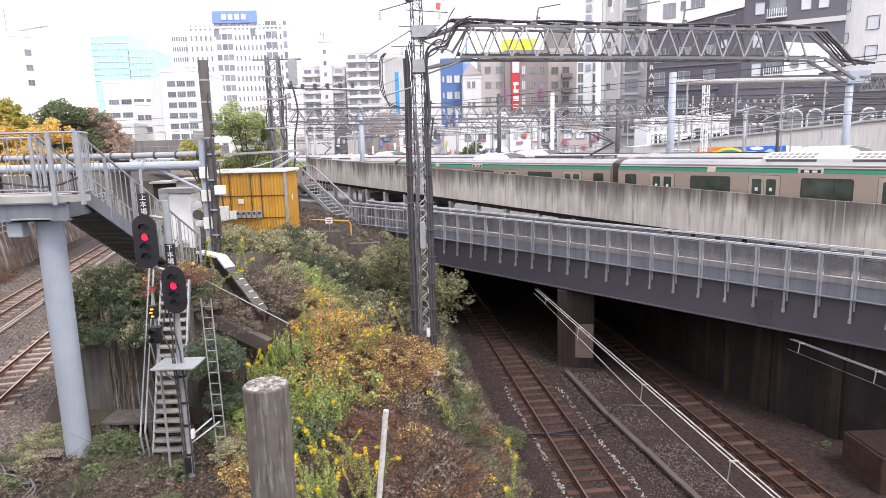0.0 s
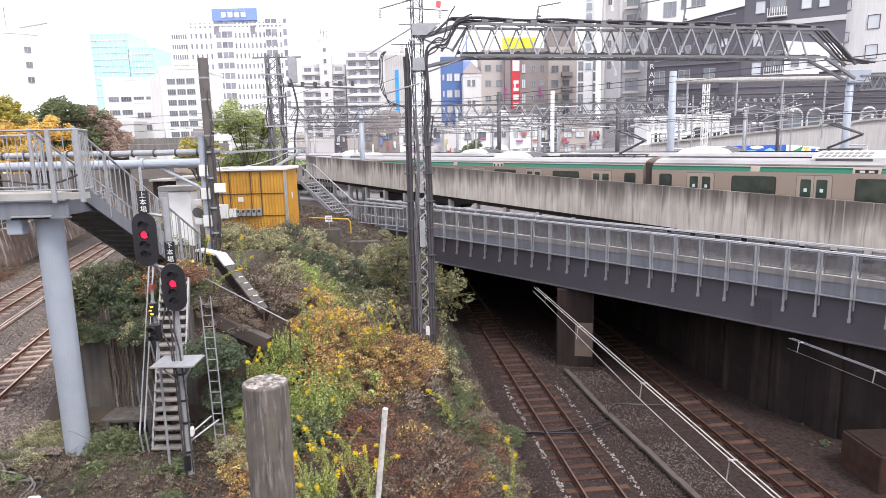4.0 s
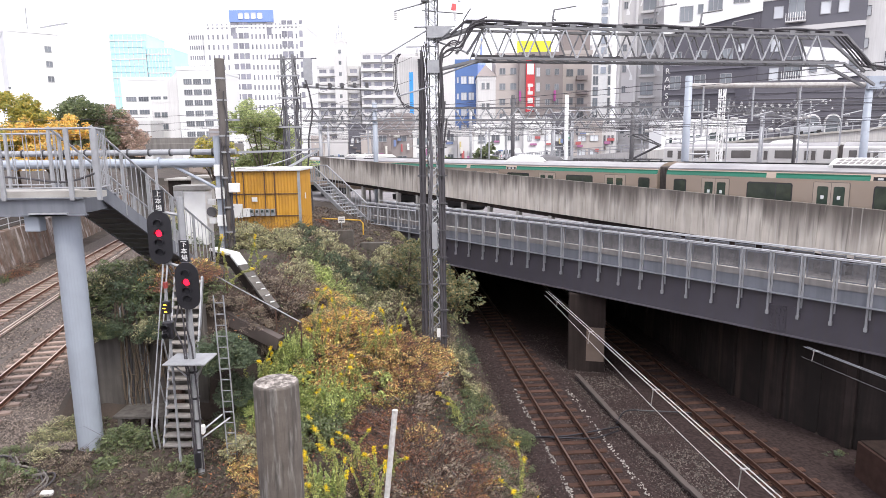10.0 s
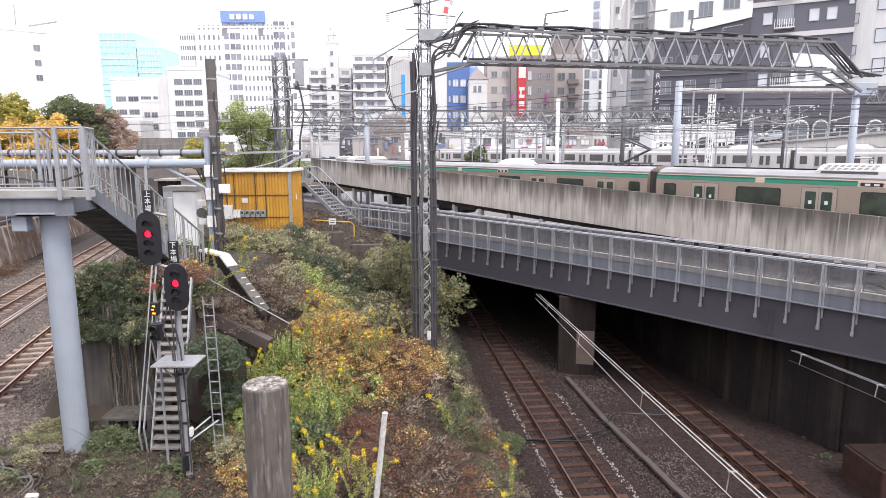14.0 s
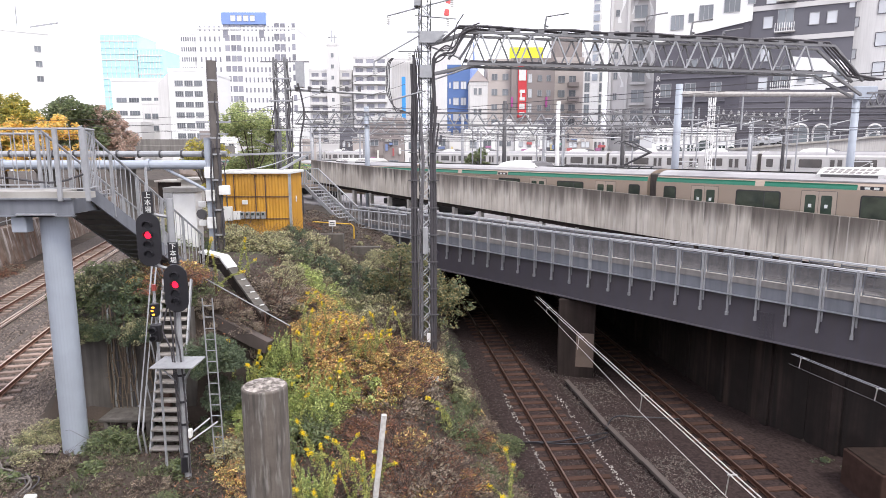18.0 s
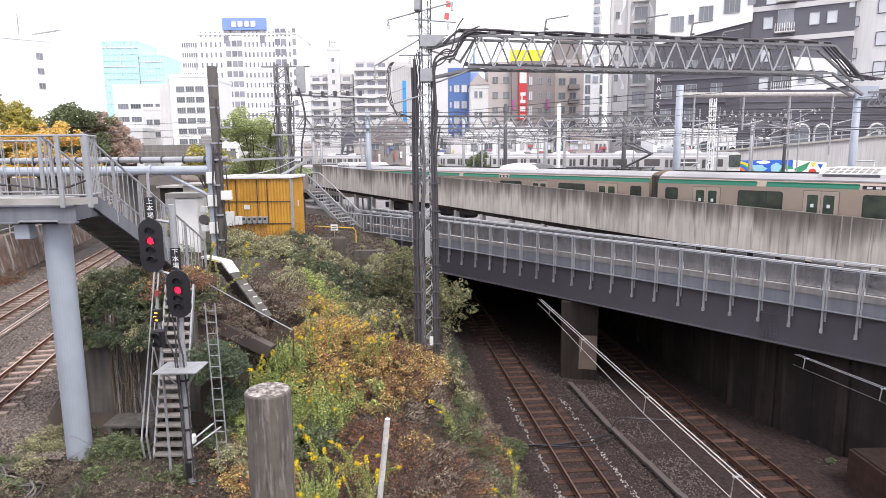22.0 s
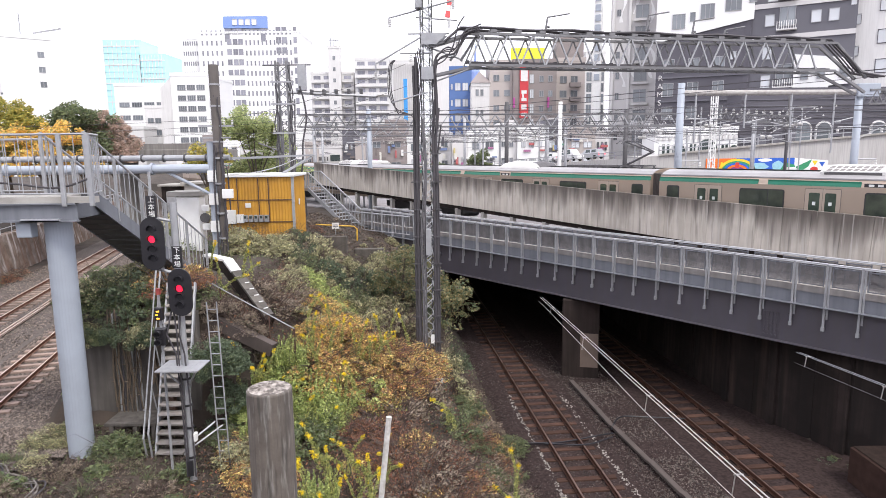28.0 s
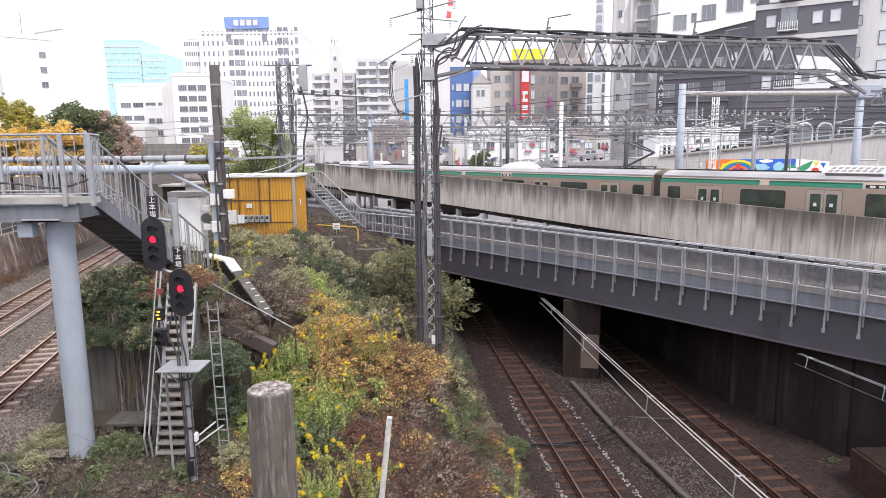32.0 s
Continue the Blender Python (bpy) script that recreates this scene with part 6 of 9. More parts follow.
part("worn_top", bm, mat("chalky_crust", (0.50, 0.45, 0.41), (0.10, 0.085, 0.075), 0.95, scale=22, fine=90, bump=0.6, amount=1.0), po, "pale chalky worn top")

wp = thing("marker_pole", pose(-1.45, 10.3, 1.0, 0, 5.5, 0), "thin white painted pole with flaking paint", "pole")
bm = B()
tube(bm, (-0.08, 0, 0), (0, 0, 4.85), 0.05, n=12)
part("shaft", bm, mat("flaking_white", (0.72, 0.71, 0.69), (0.36, 0.33, 0.3), 0.7, scale=8, fine=30, bump=0.2, amount=0.7), wp)

# concrete cable duct between the sunken lines
cd = thing("cable_duct", label="narrow concrete cable duct between the sunken tracks", category="cable duct")
for a, b in (((5.83, 27.4), (6.45, 22.65)), ((6.45, 22.65), (6.97, 19.86)), ((6.97, 19.86), (7.34, 17.8)), ((7.34, 17.8), (7.95, 14.0))):
    bm = B()
    bar(bm, (*a, low_level(a[1]) + 0.1), (*b, low_level(b[1]) + 0.06), 0.2, 0.1)
    part("duct", bm, M_DUCT, cd)
bx = thing("concrete_box", pose(13.03, 17.0, -0.45), "square concrete pit box with a rusty lid", "pit box")
bm = B()
box(bm, 0, 1.4, 0, 1.8, 0, 1.35, bevel=0.03)
part("body", bm, mat("rust_stained_box", (0.062, 0.036, 0.029), (0.022, 0.014, 0.012), 0.95, spec=0.1, scale=3, bump=0.5), bx)
bm = B()
box(bm, 0.06, 1.34, 0.06, 1.74, 1.35, 1.40, bevel=0.02)
part("lid", bm, mat("sooty_rusted_lid", (0.034, 0.023, 0.019), (0.014, 0.010, 0.009), 0.95, spec=0.1, scale=5, bump=0.5), bx)
for pts in ([(6.3, 22.0), (5.6, 21.6), (4.2, 21.3), (2.6, 21.0), (1.8, 20.6)], [(6.3, 22.3), (6.9, 23.2), (8.0, 23.4), (9.4, 23.0)], [(6.2, 21.7), (5.0, 20.9), (3.4, 21.2), (2.0, 20.8)]):
    wire("track_cable", bend([(x, y, low_level(y) + 0.1 + 0.1 * (k % 2)) for k, (x, y) in enumerate(pts)]), 0.03, "black cable lying across the ballast", M_BLACK)

# retaining wall and fence on the far side of the surface tracks
rw = thing("retaining_wall", label="stained concrete retaining wall beside the surface tracks", category="wall", kind="structure")
m_rw = mat("vine_stained_concrete", (0.30, 0.25, 0.23), (0.13, 0.10, 0.08), 0.95, scale=1.4, fine=9, bump=0.8, streak=0.9, streak_col=(0.15, 0.085, 0.055), amount=1.0, run=1.6)
runs(m_rw, (0.48, 0.44, 0.42), 1.7, 0.56, 0.66, 0.8, 0.14)
for i in range(26):
    y = 14 + i * 3.0
    m = pose(-26.6 - 0.27 * (y - 28), y, 1.9, 0, 0, 15.1)
    bm = B()
    box(bm, -0.6, 0.0, 0.01, 3.09, 0, 2.95, Matrix.Shear("XY", 4, (-0.16, 0)), bevel=0.03)
    part("wall_panel", bm, m_rw, rw, at=m)
fn = thing("line_fence", label="white pipe fence along the top of the retaining wall", category="fence")
for i in range(40):
    y = 14 + i * 2.0
    bm = B()
    tube(bm, (-27.3 - 0.27 * (y - 28), y, 4.6), (-27.3 - 0.27 * (y - 28), y, 5.75), 0.035, n=6)
    part("post", bm, M_HANDRAIL, fn)
for z in (5.25, 5.7):
    bm = B()
    tube(bm, (-27.3 - 0.27 * (14 - 28), 14, z), (-27.3 - 0.27 * (92 - 28), 92, z), 0.03, n=5)
    part("rail", bm, M_HANDRAIL, fn)


# ---- more fittings in the yard ----
truss("gantry_beam", (26.6, 40, 13.95), (38.0, 40.6, 14.3), 0.85, 0.6, 0.9, M_TRUSS, "grey lattice gantry beam running on from the portal", chord=0.11, web=0.07)
steel_pole(37.6, 40.6, 5.4, 14.6, 0.22, M_PALEBLUE, "pale blue steel portal post in the yard")
truss("gantry_beam", (21.9, 50, 13.2), (27.4, 50, 12.9), 0.55, 0.5, 0.75, M_TRUSS, "short lattice beam carrying insulators", chord=0.09, web=0.06)
for i in range(9):
    it = thing("insulator", pose(22.2 + i * 0.6, 50, 13.18 - i * 0.033), "pale disc insulator standing on a lattice beam", "insulator", "insulators on the beam")
    bm = B()
    tube(bm, (0, -0.3, 0.0), (0, -0.3, 0.4), 0.03, n=5)
    part("pin", bm, M_GALV, it)
    for k in range(4):
        bm = B()
        tube(bm, (0, -0.3, 0.06 + k * 0.07), (0, -0.3, 0.1 + k * 0.07), 0.11 if k % 2 == 0 else 0.08, n=8)
        part("disc", bm, M_INSUL, it)


def beaded_wire(p, q, drop, step, seed):
    """A cross-span wire strung with small pale insulators."""
    t = thing("beaded_wire", label="cross-span wire strung with small pale insulators", category="wire", group="overhead wires")
    pts = sag(p, q, drop, 14)
    bm = B()
    hose(bm, pts, 0.02, 5)
    part("cable", bm, M_CABLE, t)
    if p[1] > 50:
        for e in (p, q):
            bm = B()
            tube(bm, (e[0], e[1], 5.3), (e[0], e[1], e[2] + 0.3), 0.08, n=8)
            part("post", bm, M_GALV, t)
    r = random.Random(seed)
    L = (Vector(q) - Vector(p)).length
    first = None
    for i in range(int(L / step)):
        k = min(0.98, max(0.02, (i + r.uniform(0.2, 0.8)) * step / L)) * (len(pts) - 1)
        j = int(k)
        c = Vector(pts[j]).lerp(Vector(pts[j + 1]), k - j)
        if first is None:
            bm = B()
            tube(bm, (0, 0, -0.08), (0, 0, 0.0), 0.062, 0.05, n=7)
            tube(bm, (0, 0, 0.0), (0, 0, 0.04), 0.03, 0.03, n=7)
            first = part("bead", bm, M_INSUL, t, at=Matrix.Translation(c))
        else:
            again("bead", first, t, Matrix.Translation(c))


beaded_wire((15.2, 46, 12.75), (29.2, 46, 13.5), 0.15, 0.75, 1)
beaded_wire((15.2, 46, 12.35), (29.2, 46, 12.9), 0.15, 1.3, 2)
beaded_wire((4.0, 62, 12.0), (24.0, 62, 12.2), 0.2, 1.6, 3)
beaded_wire((-7.0, 55, 11.5), (9.0, 55, 11.3), 0.2, 1.5, 4)
beaded_wire((-8.0, 66, 12.0), (6.0, 66, 12.1), 0.2, 1.7, 5)
# registration arms with paired white insulators hanging over the tracks
r_ = random.Random(12)
for x, y, z in ((20.4, 50, 12.2), (26.5, 48, 12.0), (22.8, 46, 11.2), (16.5, 54, 11.4), (11.8, 60, 11.8), (8.6, 56, 11.6), (3.4, 66, 11.9), (-2.0, 60, 11.4), (-6.5, 58, 11.3), (24.6, 56, 12.4), (29.5, 52, 12.3), (13.8, 70, 12.0), (-0.5, 72, 12.0), (6.8, 74, 12.2)):
    rg = thing("catenary_mast", pose(x, y, z), "slender mast and arm with white insulators over the tracks", "catenary mast", "registration arms")
    L = r_.uniform(1.6, 2.8) * r_.choice((-1, 1))
    bm = B()
    tube(bm, (0, 0, 0), (L, -0.3, 0.35), 0.035, n=5)
    tube(bm, (L * 0.3, 0, 0.1), (L, -0.3, -0.45), 0.03, n=5)
    tube(bm, (0, 0, 5.3 - z), (0, 0, 1.5), 0.06, n=6)
    part("arm", bm, M_GALV, rg)
    for o in (0.12, 0.3):
        bm = B()
        for k in range(3):
            tube(bm, (L * o + k * 0.1, -0.1, 0.05), (L * o + 0.05 + k * 0.1, -0.1, 0.06), 0.14, n=8)
        part("insulator", bm, M_INSUL, rg)

# coils of cable by the column
m_dusty = mat("dusty_cable", (0.20, 0.18, 0.165), (0.11, 0.098, 0.09), 0.85, scale=6, bump=0.1)
for cx, cy, turn, L, nn, seed in ((-11.9, 14.9, 25, 1.5, 6, 3), (-10.35, 14.5, -70, 1.1, 5, 4), (-12.3, 15.6, -15, 1.2, 4, 5)):
    ct = thing("cable_bundle", pose(cx, cy, 2.05, 0, 0, turn), "loose grey brown cables strewn over the ground", "cable", "loose cables")
    rr = random.Random(seed)
    for k in range(nn):
        o, c = rr.uniform(-0.16, 0.16), rr.uniform(0.15, 0.45)
        bm = B()
        hose(bm, bend([(-L * 0.6 + rr.uniform(-0.2, 0.2), o - c, 0.03), (-L * 0.25, o + rr.uniform(-0.05, 0.05), 0.06 + 0.02 * k), (L * 0.2, o + 0.1, 0.05 + 0.03 * k), (L * 0.55, o - c * 0.6, 0.04), (L * 0.6 + rr.uniform(0, 0.2), o - c * 1.6, 0.03)]), 0.02, 6)
        part("strand", bm, m_dusty if k % 3 else M_CABLE, ct)
bm = B()
box(bm, -0.14, 0.14, -0.08, 0.08, 0, 0.12, bevel=0.03)
ob = part("white_fitting", bm, M_WHITE)
ob.matrix_basis = pose(-9.9, 13.9, 2.08, 0, 8, 20)
tagged(ob, "small white plastic fitting lying on the ground", "fitting")


# ---- the town beyond ----
M_BWHITE = mat("white_facade", (0.78, 0.78, 0.77), (0.70, 0.70, 0.69), 0.7, scale=0.15, fine=3, bump=0.02)
M_BPALE = mat("pale_grey_facade", (0.66, 0.65, 0.64), (0.57, 0.56, 0.55), 0.7, scale=0.15, fine=3, bump=0.02, streak=0.15)
M_BGREY = mat("grey_facade", (0.57, 0.555, 0.55), (0.48, 0.465, 0.46), 0.7, scale=0.15, fine=3, bump=0.02)
M_BTAN = mat("tan_tile_facade", (0.46, 0.41, 0.385), (0.38, 0.34, 0.315), 0.7, scale=0.2, fine=3, bump=0.05)
M_BBROWN = mat("brown_tile_facade", (0.275, 0.24, 0.23), (0.20, 0.172, 0.165), 0.7, scale=0.2, fine=4, bump=0.05)
M_BBLUE = mat("blue_facade", (0.09, 0.165, 0.38), (0.075, 0.14, 0.32), 0.6, scale=0.2, fine=3, bump=0.02)
M_BDARK = mat("dark_grey_facade", (0.086, 0.081, 0.098), (0.07, 0.066, 0.08), 0.6, scale=0.2, fine=3, bump=0.03)
M_BMID = mat("mid_grey_facade", (0.122, 0.119, 0.138), (0.10, 0.098, 0.114), 0.65, scale=0.2, fine=3, bump=0.03)
M_BCYAN = mat("cyan_curtain_wall", (0.42, 0.73, 0.78), (0.48, 0.76, 0.81), 0.25, scale=0.1, fine=2, bump=0.0)
M_PANE = mat("window_pane", (0.12, 0.135, 0.15), (0.20, 0.215, 0.23), 0.12, scale=0.3, bump=0, obj_random=0.35, spec=0.8)
M_PANEFAR = mat("pale_sky_pane", (0.20, 0.20, 0.24), (0.28, 0.28, 0.32), 0.15, scale=0.3, bump=0, obj_random=0.3, spec=0.8)
M_PANEW = mat("bright_window", (0.62, 0.64, 0.66), (0.5, 0.52, 0.55), 0.15, scale=0.4, bump=0, obj_random=0.1)
M_FRAME = mat("window_frame", (0.34, 0.34, 0.35), rough=0.5, metal=0.3, bump=0)
WINDOWS = {}


def window_mesh(w, h, pane, bars=1, frame_mat=None):
    """The frame, one ring with its bars, and the pane that sits back in it."""
    fm = frame_mat or M_FRAME
    key = (round(w, 2), round(h, 2), pane.name, bars, fm.name)
    if key in WINDOWS:
        return WINDOWS[key]
    bm = B()
    t = min(0.09, w * 0.08)
    cols = [-w / 2]
    for i in range(bars + 1):
        a = -w / 2 + t + (w - t) * i / (bars + 1)
        cols += [a, a - t + (w - t) / (bars + 1)]
    cols.append(w / 2)
    rows = [-h / 2, -h / 2 + t, h / 2 - t, h / 2]
    grid = {}
    for d, y in ((0, -0.12), (1, 0.0)):
        for i, x in enumerate(cols):
            for j, z in enumerate(rows):
                grid[d, i, j] = bm.verts.new((x, y, z))
    hole = lambda i, j: j == 1 and i % 2 == 1
    for i in range(len(cols) - 1):
        for j in range(3):
            if not hole(i, j):
                bm.faces.new((grid[0, i, j], grid[0, i + 1, j], grid[0, i + 1, j + 1], grid[0, i, j + 1]))
            else:
                for (a, b), (c, d) in (((i, j), (i + 1, j)), ((i + 1, j), (i + 1, j + 1)), ((i + 1, j + 1), (i, j + 1)), ((i, j + 1), (i, j))):
                    bm.faces.new((grid[0, c, d], grid[0, a, b], grid[1, a, b], grid[1, c, d]))
    n = len(cols) - 1
    for i in range(n):
        bm.faces.new((grid[0, i + 1, 0], grid[0, i, 0], grid[1, i, 0], grid[1, i + 1, 0]))
        bm.faces.new((grid[0, i, 3], grid[0, i + 1, 3], grid[1, i + 1, 3], grid[1, i, 3]))
    for j in range(3):
        bm.faces.new((grid[0, 0, j], grid[0, 0, j + 1], grid[1, 0, j + 1], grid[1, 0, j]))
        bm.faces.new((grid[0, n, j + 1], grid[0, n, j], grid[1, n, j], grid[1, n, j + 1]))
    bmesh.ops.delete(bm, geom=[v for v in bm.verts if not v.link_faces], context="VERTS")
    me = bpy.data.meshes.new("window")
    bm.to_mesh(me)
    bm.free()
    me.materials.append(fm)
    bm = B()
    box(bm, -w / 2 + t * 0.5, w / 2 - t * 0.5, -0.04, -0.003, -h / 2 + t * 0.5, h / 2 - t * 0.5)
    mp = bpy.data.meshes.new("pane")
    bm.to_mesh(mp)
    bm.free()
    mp.materials.append(pane)
    WINDOWS[key] = (me, mp)
    return me, mp


def windows(b, xs, zs, w, h, pane=None, bars=1, y=0.0, turn=0.0, frame_mat=None):
    """Rows of windows on a face of a building."""
    me, mp = window_mesh(w, h, pane or M_PANE, bars, frame_mat)
    for z in zs:
        for x in xs:
            o = new("window", me)
            o.parent = b
            o.matrix_basis = pose(x, y - 0.002, z, 0, 0, turn)
            new("pane", mp).parent = o


def building(name, x0, x1, y, deep, top, material, label, base=5.0, cap=0.9, turn=0.0):
    """A block whose front left foot is its origin: wall, roof slab and parapet. Returns it with its width."""
    w = x1 - x0
    b = thing(name, pose(x0, y, base, 0, 0, turn), label, "building")
    h = top - base
    bm = B()
    box(bm, 0, w, 0, deep, 0, h)
    part("wall", bm, material, b)
    bm = B()
    if cap:
        for q in ((-0.1, w + 0.1, -0.1, 0.3), (-0.1, w + 0.1, deep - 0.3, deep + 0.1), (-0.1, 0.3, 0.3, deep - 0.3), (w - 0.3, w + 0.1, 0.3, deep - 0.3)):
            box(bm, *q, h, h + cap)
    box(bm, 0.3, w - 0.3, 0.3, deep - 0.3, h, h + 0.1)
    part("roof", bm, material, b)
    return b, w, h


def spread(a, b, n):
    return [a + (b - a) * (i + 0.5) / n for i in range(n)]

b, w, h = building("office_block", -103.4, -92.4, 150, 20, 38.0, M_BWHITE, "white office block with few small windows", turn=38)
windows(b, (8.6,), (22.5, 26, 29.5), 1.4, 1.4)
windows(b, (-0.01,), (20,), 0.5, 0.5)
bm = B()
tube(bm, (5, 1, h), (5, 1, h + 6), 0.12)
bar(bm, (7.5, 1, h + 1.5), (13.5, 1, h + 3.2), 0.35)
part("roof_mast", bm, M_GALV, b)
for x0, x1, top, lab in ((-236.2, -210.7, 89.0, "tall cyan glass tower in bright haze"), (-211.5, -193.8, 79.4, "cyan glass tower with a stepped roof")):
    b, w, h = building("glass_tower", x0, x1, 450, 30, top, M_BCYAN, lab)
    for k in range(18):
        bm = B()
        box(bm, 0, w, -0.3, 0, h - 4 - k * 4.2, h - 3.3 - k * 4.2)
        part("spandrel", bm, M_BCYAN if k % 3 else M_BPALE, b)
    bm = B()
    for k in range(8):
        box(bm, w * k / 8, w * k / 8 + 0.35, -0.35, 0, 4, h)
    tagged(part("mullions", bm, M_BPALE, b), kind="stuff")
b, w, h = building("office_block", -102.7, -85.1, 200, 20, 31.7, M_BWHITE, "white stepped office block with ribbon windows")
windows(b, spread(1, w - 1, 4), (9, 13, 17, 21), 3.2, 1.5, bars=3)
b, w, h = building("office_block", -88.9, -81.3, 190, 8, 24.1, M_BPALE, "small pale block with a railed roof")
windows(b, spread(0.5, w - 0.5, 3), (8, 12, 15.5), 1.8, 1.6)
b, w, h = building("low_block", -98, -84, 178, 8, 17.5, M_BPALE, "low pale building behind the footbridge")
windows(b, spread(0.5, w - 0.5, 5), (6, 9.5), 2.0, 1.5)
# the tall white department store with a blue roof sign
b, w, h = building("department_store", -113.1, -66.1, 300, 30, 65.6, M_BWHITE, "tall white office tower with slit windows and blue sign")
windows(b, spread(1, 12, 5) + spread(21.5, 44, 12), [61 - k * 4.6 for k in range(12)], 0.75, 2.2, M_PANEFAR, bars=0)
windows(b, (14.5, 17.3, 19.8), [61.5 - k * 4.6 for k in range(12)], 2.2, 2.6, M_PANEFAR, bars=1)
windows(b, (37.5, 40.2), [62 - k * 4.6 for k in range(4)], 2.4, 2.8, M_PANEFAR, bars=1)
windows(b, (45.2,), [62 - k * 4.6 for k in range(9)], 1.6, 2.8, M_PANEFAR, bars=0)
bm = B()
box(bm, 12.5, 33, 1, 22, 60.6, 68.5)
part("penthouse", bm, M_BWHITE, b)
bm = B()
box(bm, 12.2, 32.6, -0.3, 0.9, 62.8, 68.2, bevel=0.1)
sg = part("roof_sign", bm, mat("blue_sign", (0.22, 0.33, 0.66), rough=0.5, bump=0), b, "blue roof sign with plain white shapes")
for x0, x1, z0, z1 in ((16.6, 18.8, 64.2, 66.9), (19.6, 21.8, 64.2, 66.9), (22.6, 24.8, 64.2, 66.9), (25.6, 27.8, 64.2, 66.9)):
    bm = B()
    box(bm, x0, x1, -0.42, -0.31, z0, z1, bevel=0.3)
    part("sign_shape", bm, M_WHITE, sg)
windows(b, (13.8, 30.5), (58.6, 62.2), 2.3, 3.4, M_PANEFAR, bars=0, y=0.0)
wing, w2, h2 = building("department_store_wing", -122.4, -113.3, 304, 26, 64.0, M_BWHITE, "receding white side wing with rows of slit windows", turn=0)
windows(wing, spread(0.5, 8.8, 8), [57 - k * 4.6 for k in range(9)], 0.6, 1.9, M_PANEFAR, bars=0)
b, w, h = building("annex_block", -72.1, -62.2, 170, 20, 31.0, M_BWHITE, "white annex block with dark window strips")
windows(b, spread(1.5, 9.2, 3), [23 - k * 2.75 for k in range(7)], 2.2, 1.45, bars=3)
bm = B()
v = [bm.verts.new(p) for p in ((-3.2, 0.5, 0), (0, 0.5, 0), (0, 0.5, h), (-3.2, 0.5, h - 3.2), (-3.2, 20, 0), (0, 20, 0), (0, 20, h), (-3.2, 20, h - 3.2))]
for q in ((0, 1, 2, 3), (3, 2, 6, 7), (4, 0, 3, 7), (1, 5, 6, 2)):
    bm.faces.new([v[i] for i in q])
part("sloped_side", bm, M_BPALE, b)


def flats(name, x0, x1, y, deep, top, material, label, floors, bays, slab=None):
    """Flats with a balcony strip on every floor."""
    b, w, h = building(name, x0, x1, y, deep, top, material, label)
    fh = (h - 4) / floors
    for k in range(floors):
        z = 4 + k * fh
        bm = B()
        box(bm, 0.2, w - 0.2, -1.1, 0, z, z + 0.18)
        box(bm, 0.2, w - 0.2, -1.1, -1.0, z + 0.18, z + 1.1)
        part("balcony", bm, slab or material, b)
        windows(b, spread(0.3, w - 0.3, bays), (z + 1.75,), (w - 0.6) / bays * 0.7, fh * 0.55, M_PANEFAR)
    return b, w, h


flats("apartment_building", -49.0, -33.1, 240, 20, 39.5, M_BPALE, "pale apartment building with stacked balconies", 10, 4)
b, w, h = building("stair_tower", -41.9, -37.4, 237, 3, 48.4, M_BPALE, "pale stair tower with an aerial mast")
windows(b, (2.2,), [8 + k * 4 for k in range(9)], 1.0, 1.4)
bm = B()
for k in range(3):
    tube(bm, (1 + k, 1, h), (1 + k, 1, h + 4 + k % 2 * 2), 0.15)
bar(bm, (0.5, 1, h + 3), (4, 1, h + 3), 0.25)
part("aerial", bm, M_GALV, b)
flats("apartment_building", -31.2, -18.9, 230, 20, 43.1, M_BPALE, "pale apartment tower with rounded balcony strips", 11, 3)
b, w, h = building("office_tower", -26.5, -13.4, 330, 20, 56.4, M_BPALE, "grey office tower with vertical fins")
for k in range(14):
    bm = B()
    box(bm, 0.4 + k * 0.92, 0.75 + k * 0.92, -0.5, 0, 2, h - 1)
    part("fin", bm, M_BGREY, b)
b, w, h = building("shop_building", 2.0, 7.9, 170, 14, 31.9, M_BBLUE, "blue tiled building with white windows")
windows(b, (2.2, 4.2), [22.5 - k * 4.2 for k in range(5)], 1.5, 2.0, M_PANEW)
windows(b, (0.6,), [22.5 - k * 4.2 for k in range(5)], 0.5, 1.5, M_PANEW)
b, w, h = building("shop_building", 7.4, 11.9, 160, 12, 26.5, M_BPALE, "narrow pale building with a brown hipped roof")
windows(b, (1.4, 2.6), (20.0, 15.0, 10.0), 0.8, 1.6)
bm = B()
v = [bm.verts.new(p) for p in ((-0.3, -0.3, h + 0.9), (4.8, -0.3, h + 0.9), (4.8, 12, h + 0.9), (-0.3, 12, h + 0.9), (2.2, 4, h + 4.2))]
for q in ((0, 1, 4), (1, 2, 4), (2, 3, 4), (3, 0, 4)):
    bm.faces.new([v[i] for i in q])
part("hipped_roof", bm, M_BBROWN, b)
b, w, h = building("shop_building", 11.9, 17.8, 160, 14, 32.0, M_BTAN, "tan tiled mid-rise with paired windows")
windows(b, (1.7, 4.4), [23.5 - k * 3.7 for k in range(6)], 1.5, 1.6, M_PANE)
b, w, h = building("shop_building", 17.6, 28.3, 158, 16, 31.9, M_BBROWN, "brown tiled mid-rise with a red and white vertical banner")
windows(b, (4.6,), [23.0 - k * 3.6 for k in range(6)], 1.0, 2.2, M_PANEW)
windows(b, (7.0, 9.2), [23.0 - k * 3.6 for k in range(6)], 1.1, 1.5)
bm = B()
box(bm, 1.6, 3.7, -0.5, 0, 13.5, 25.8)
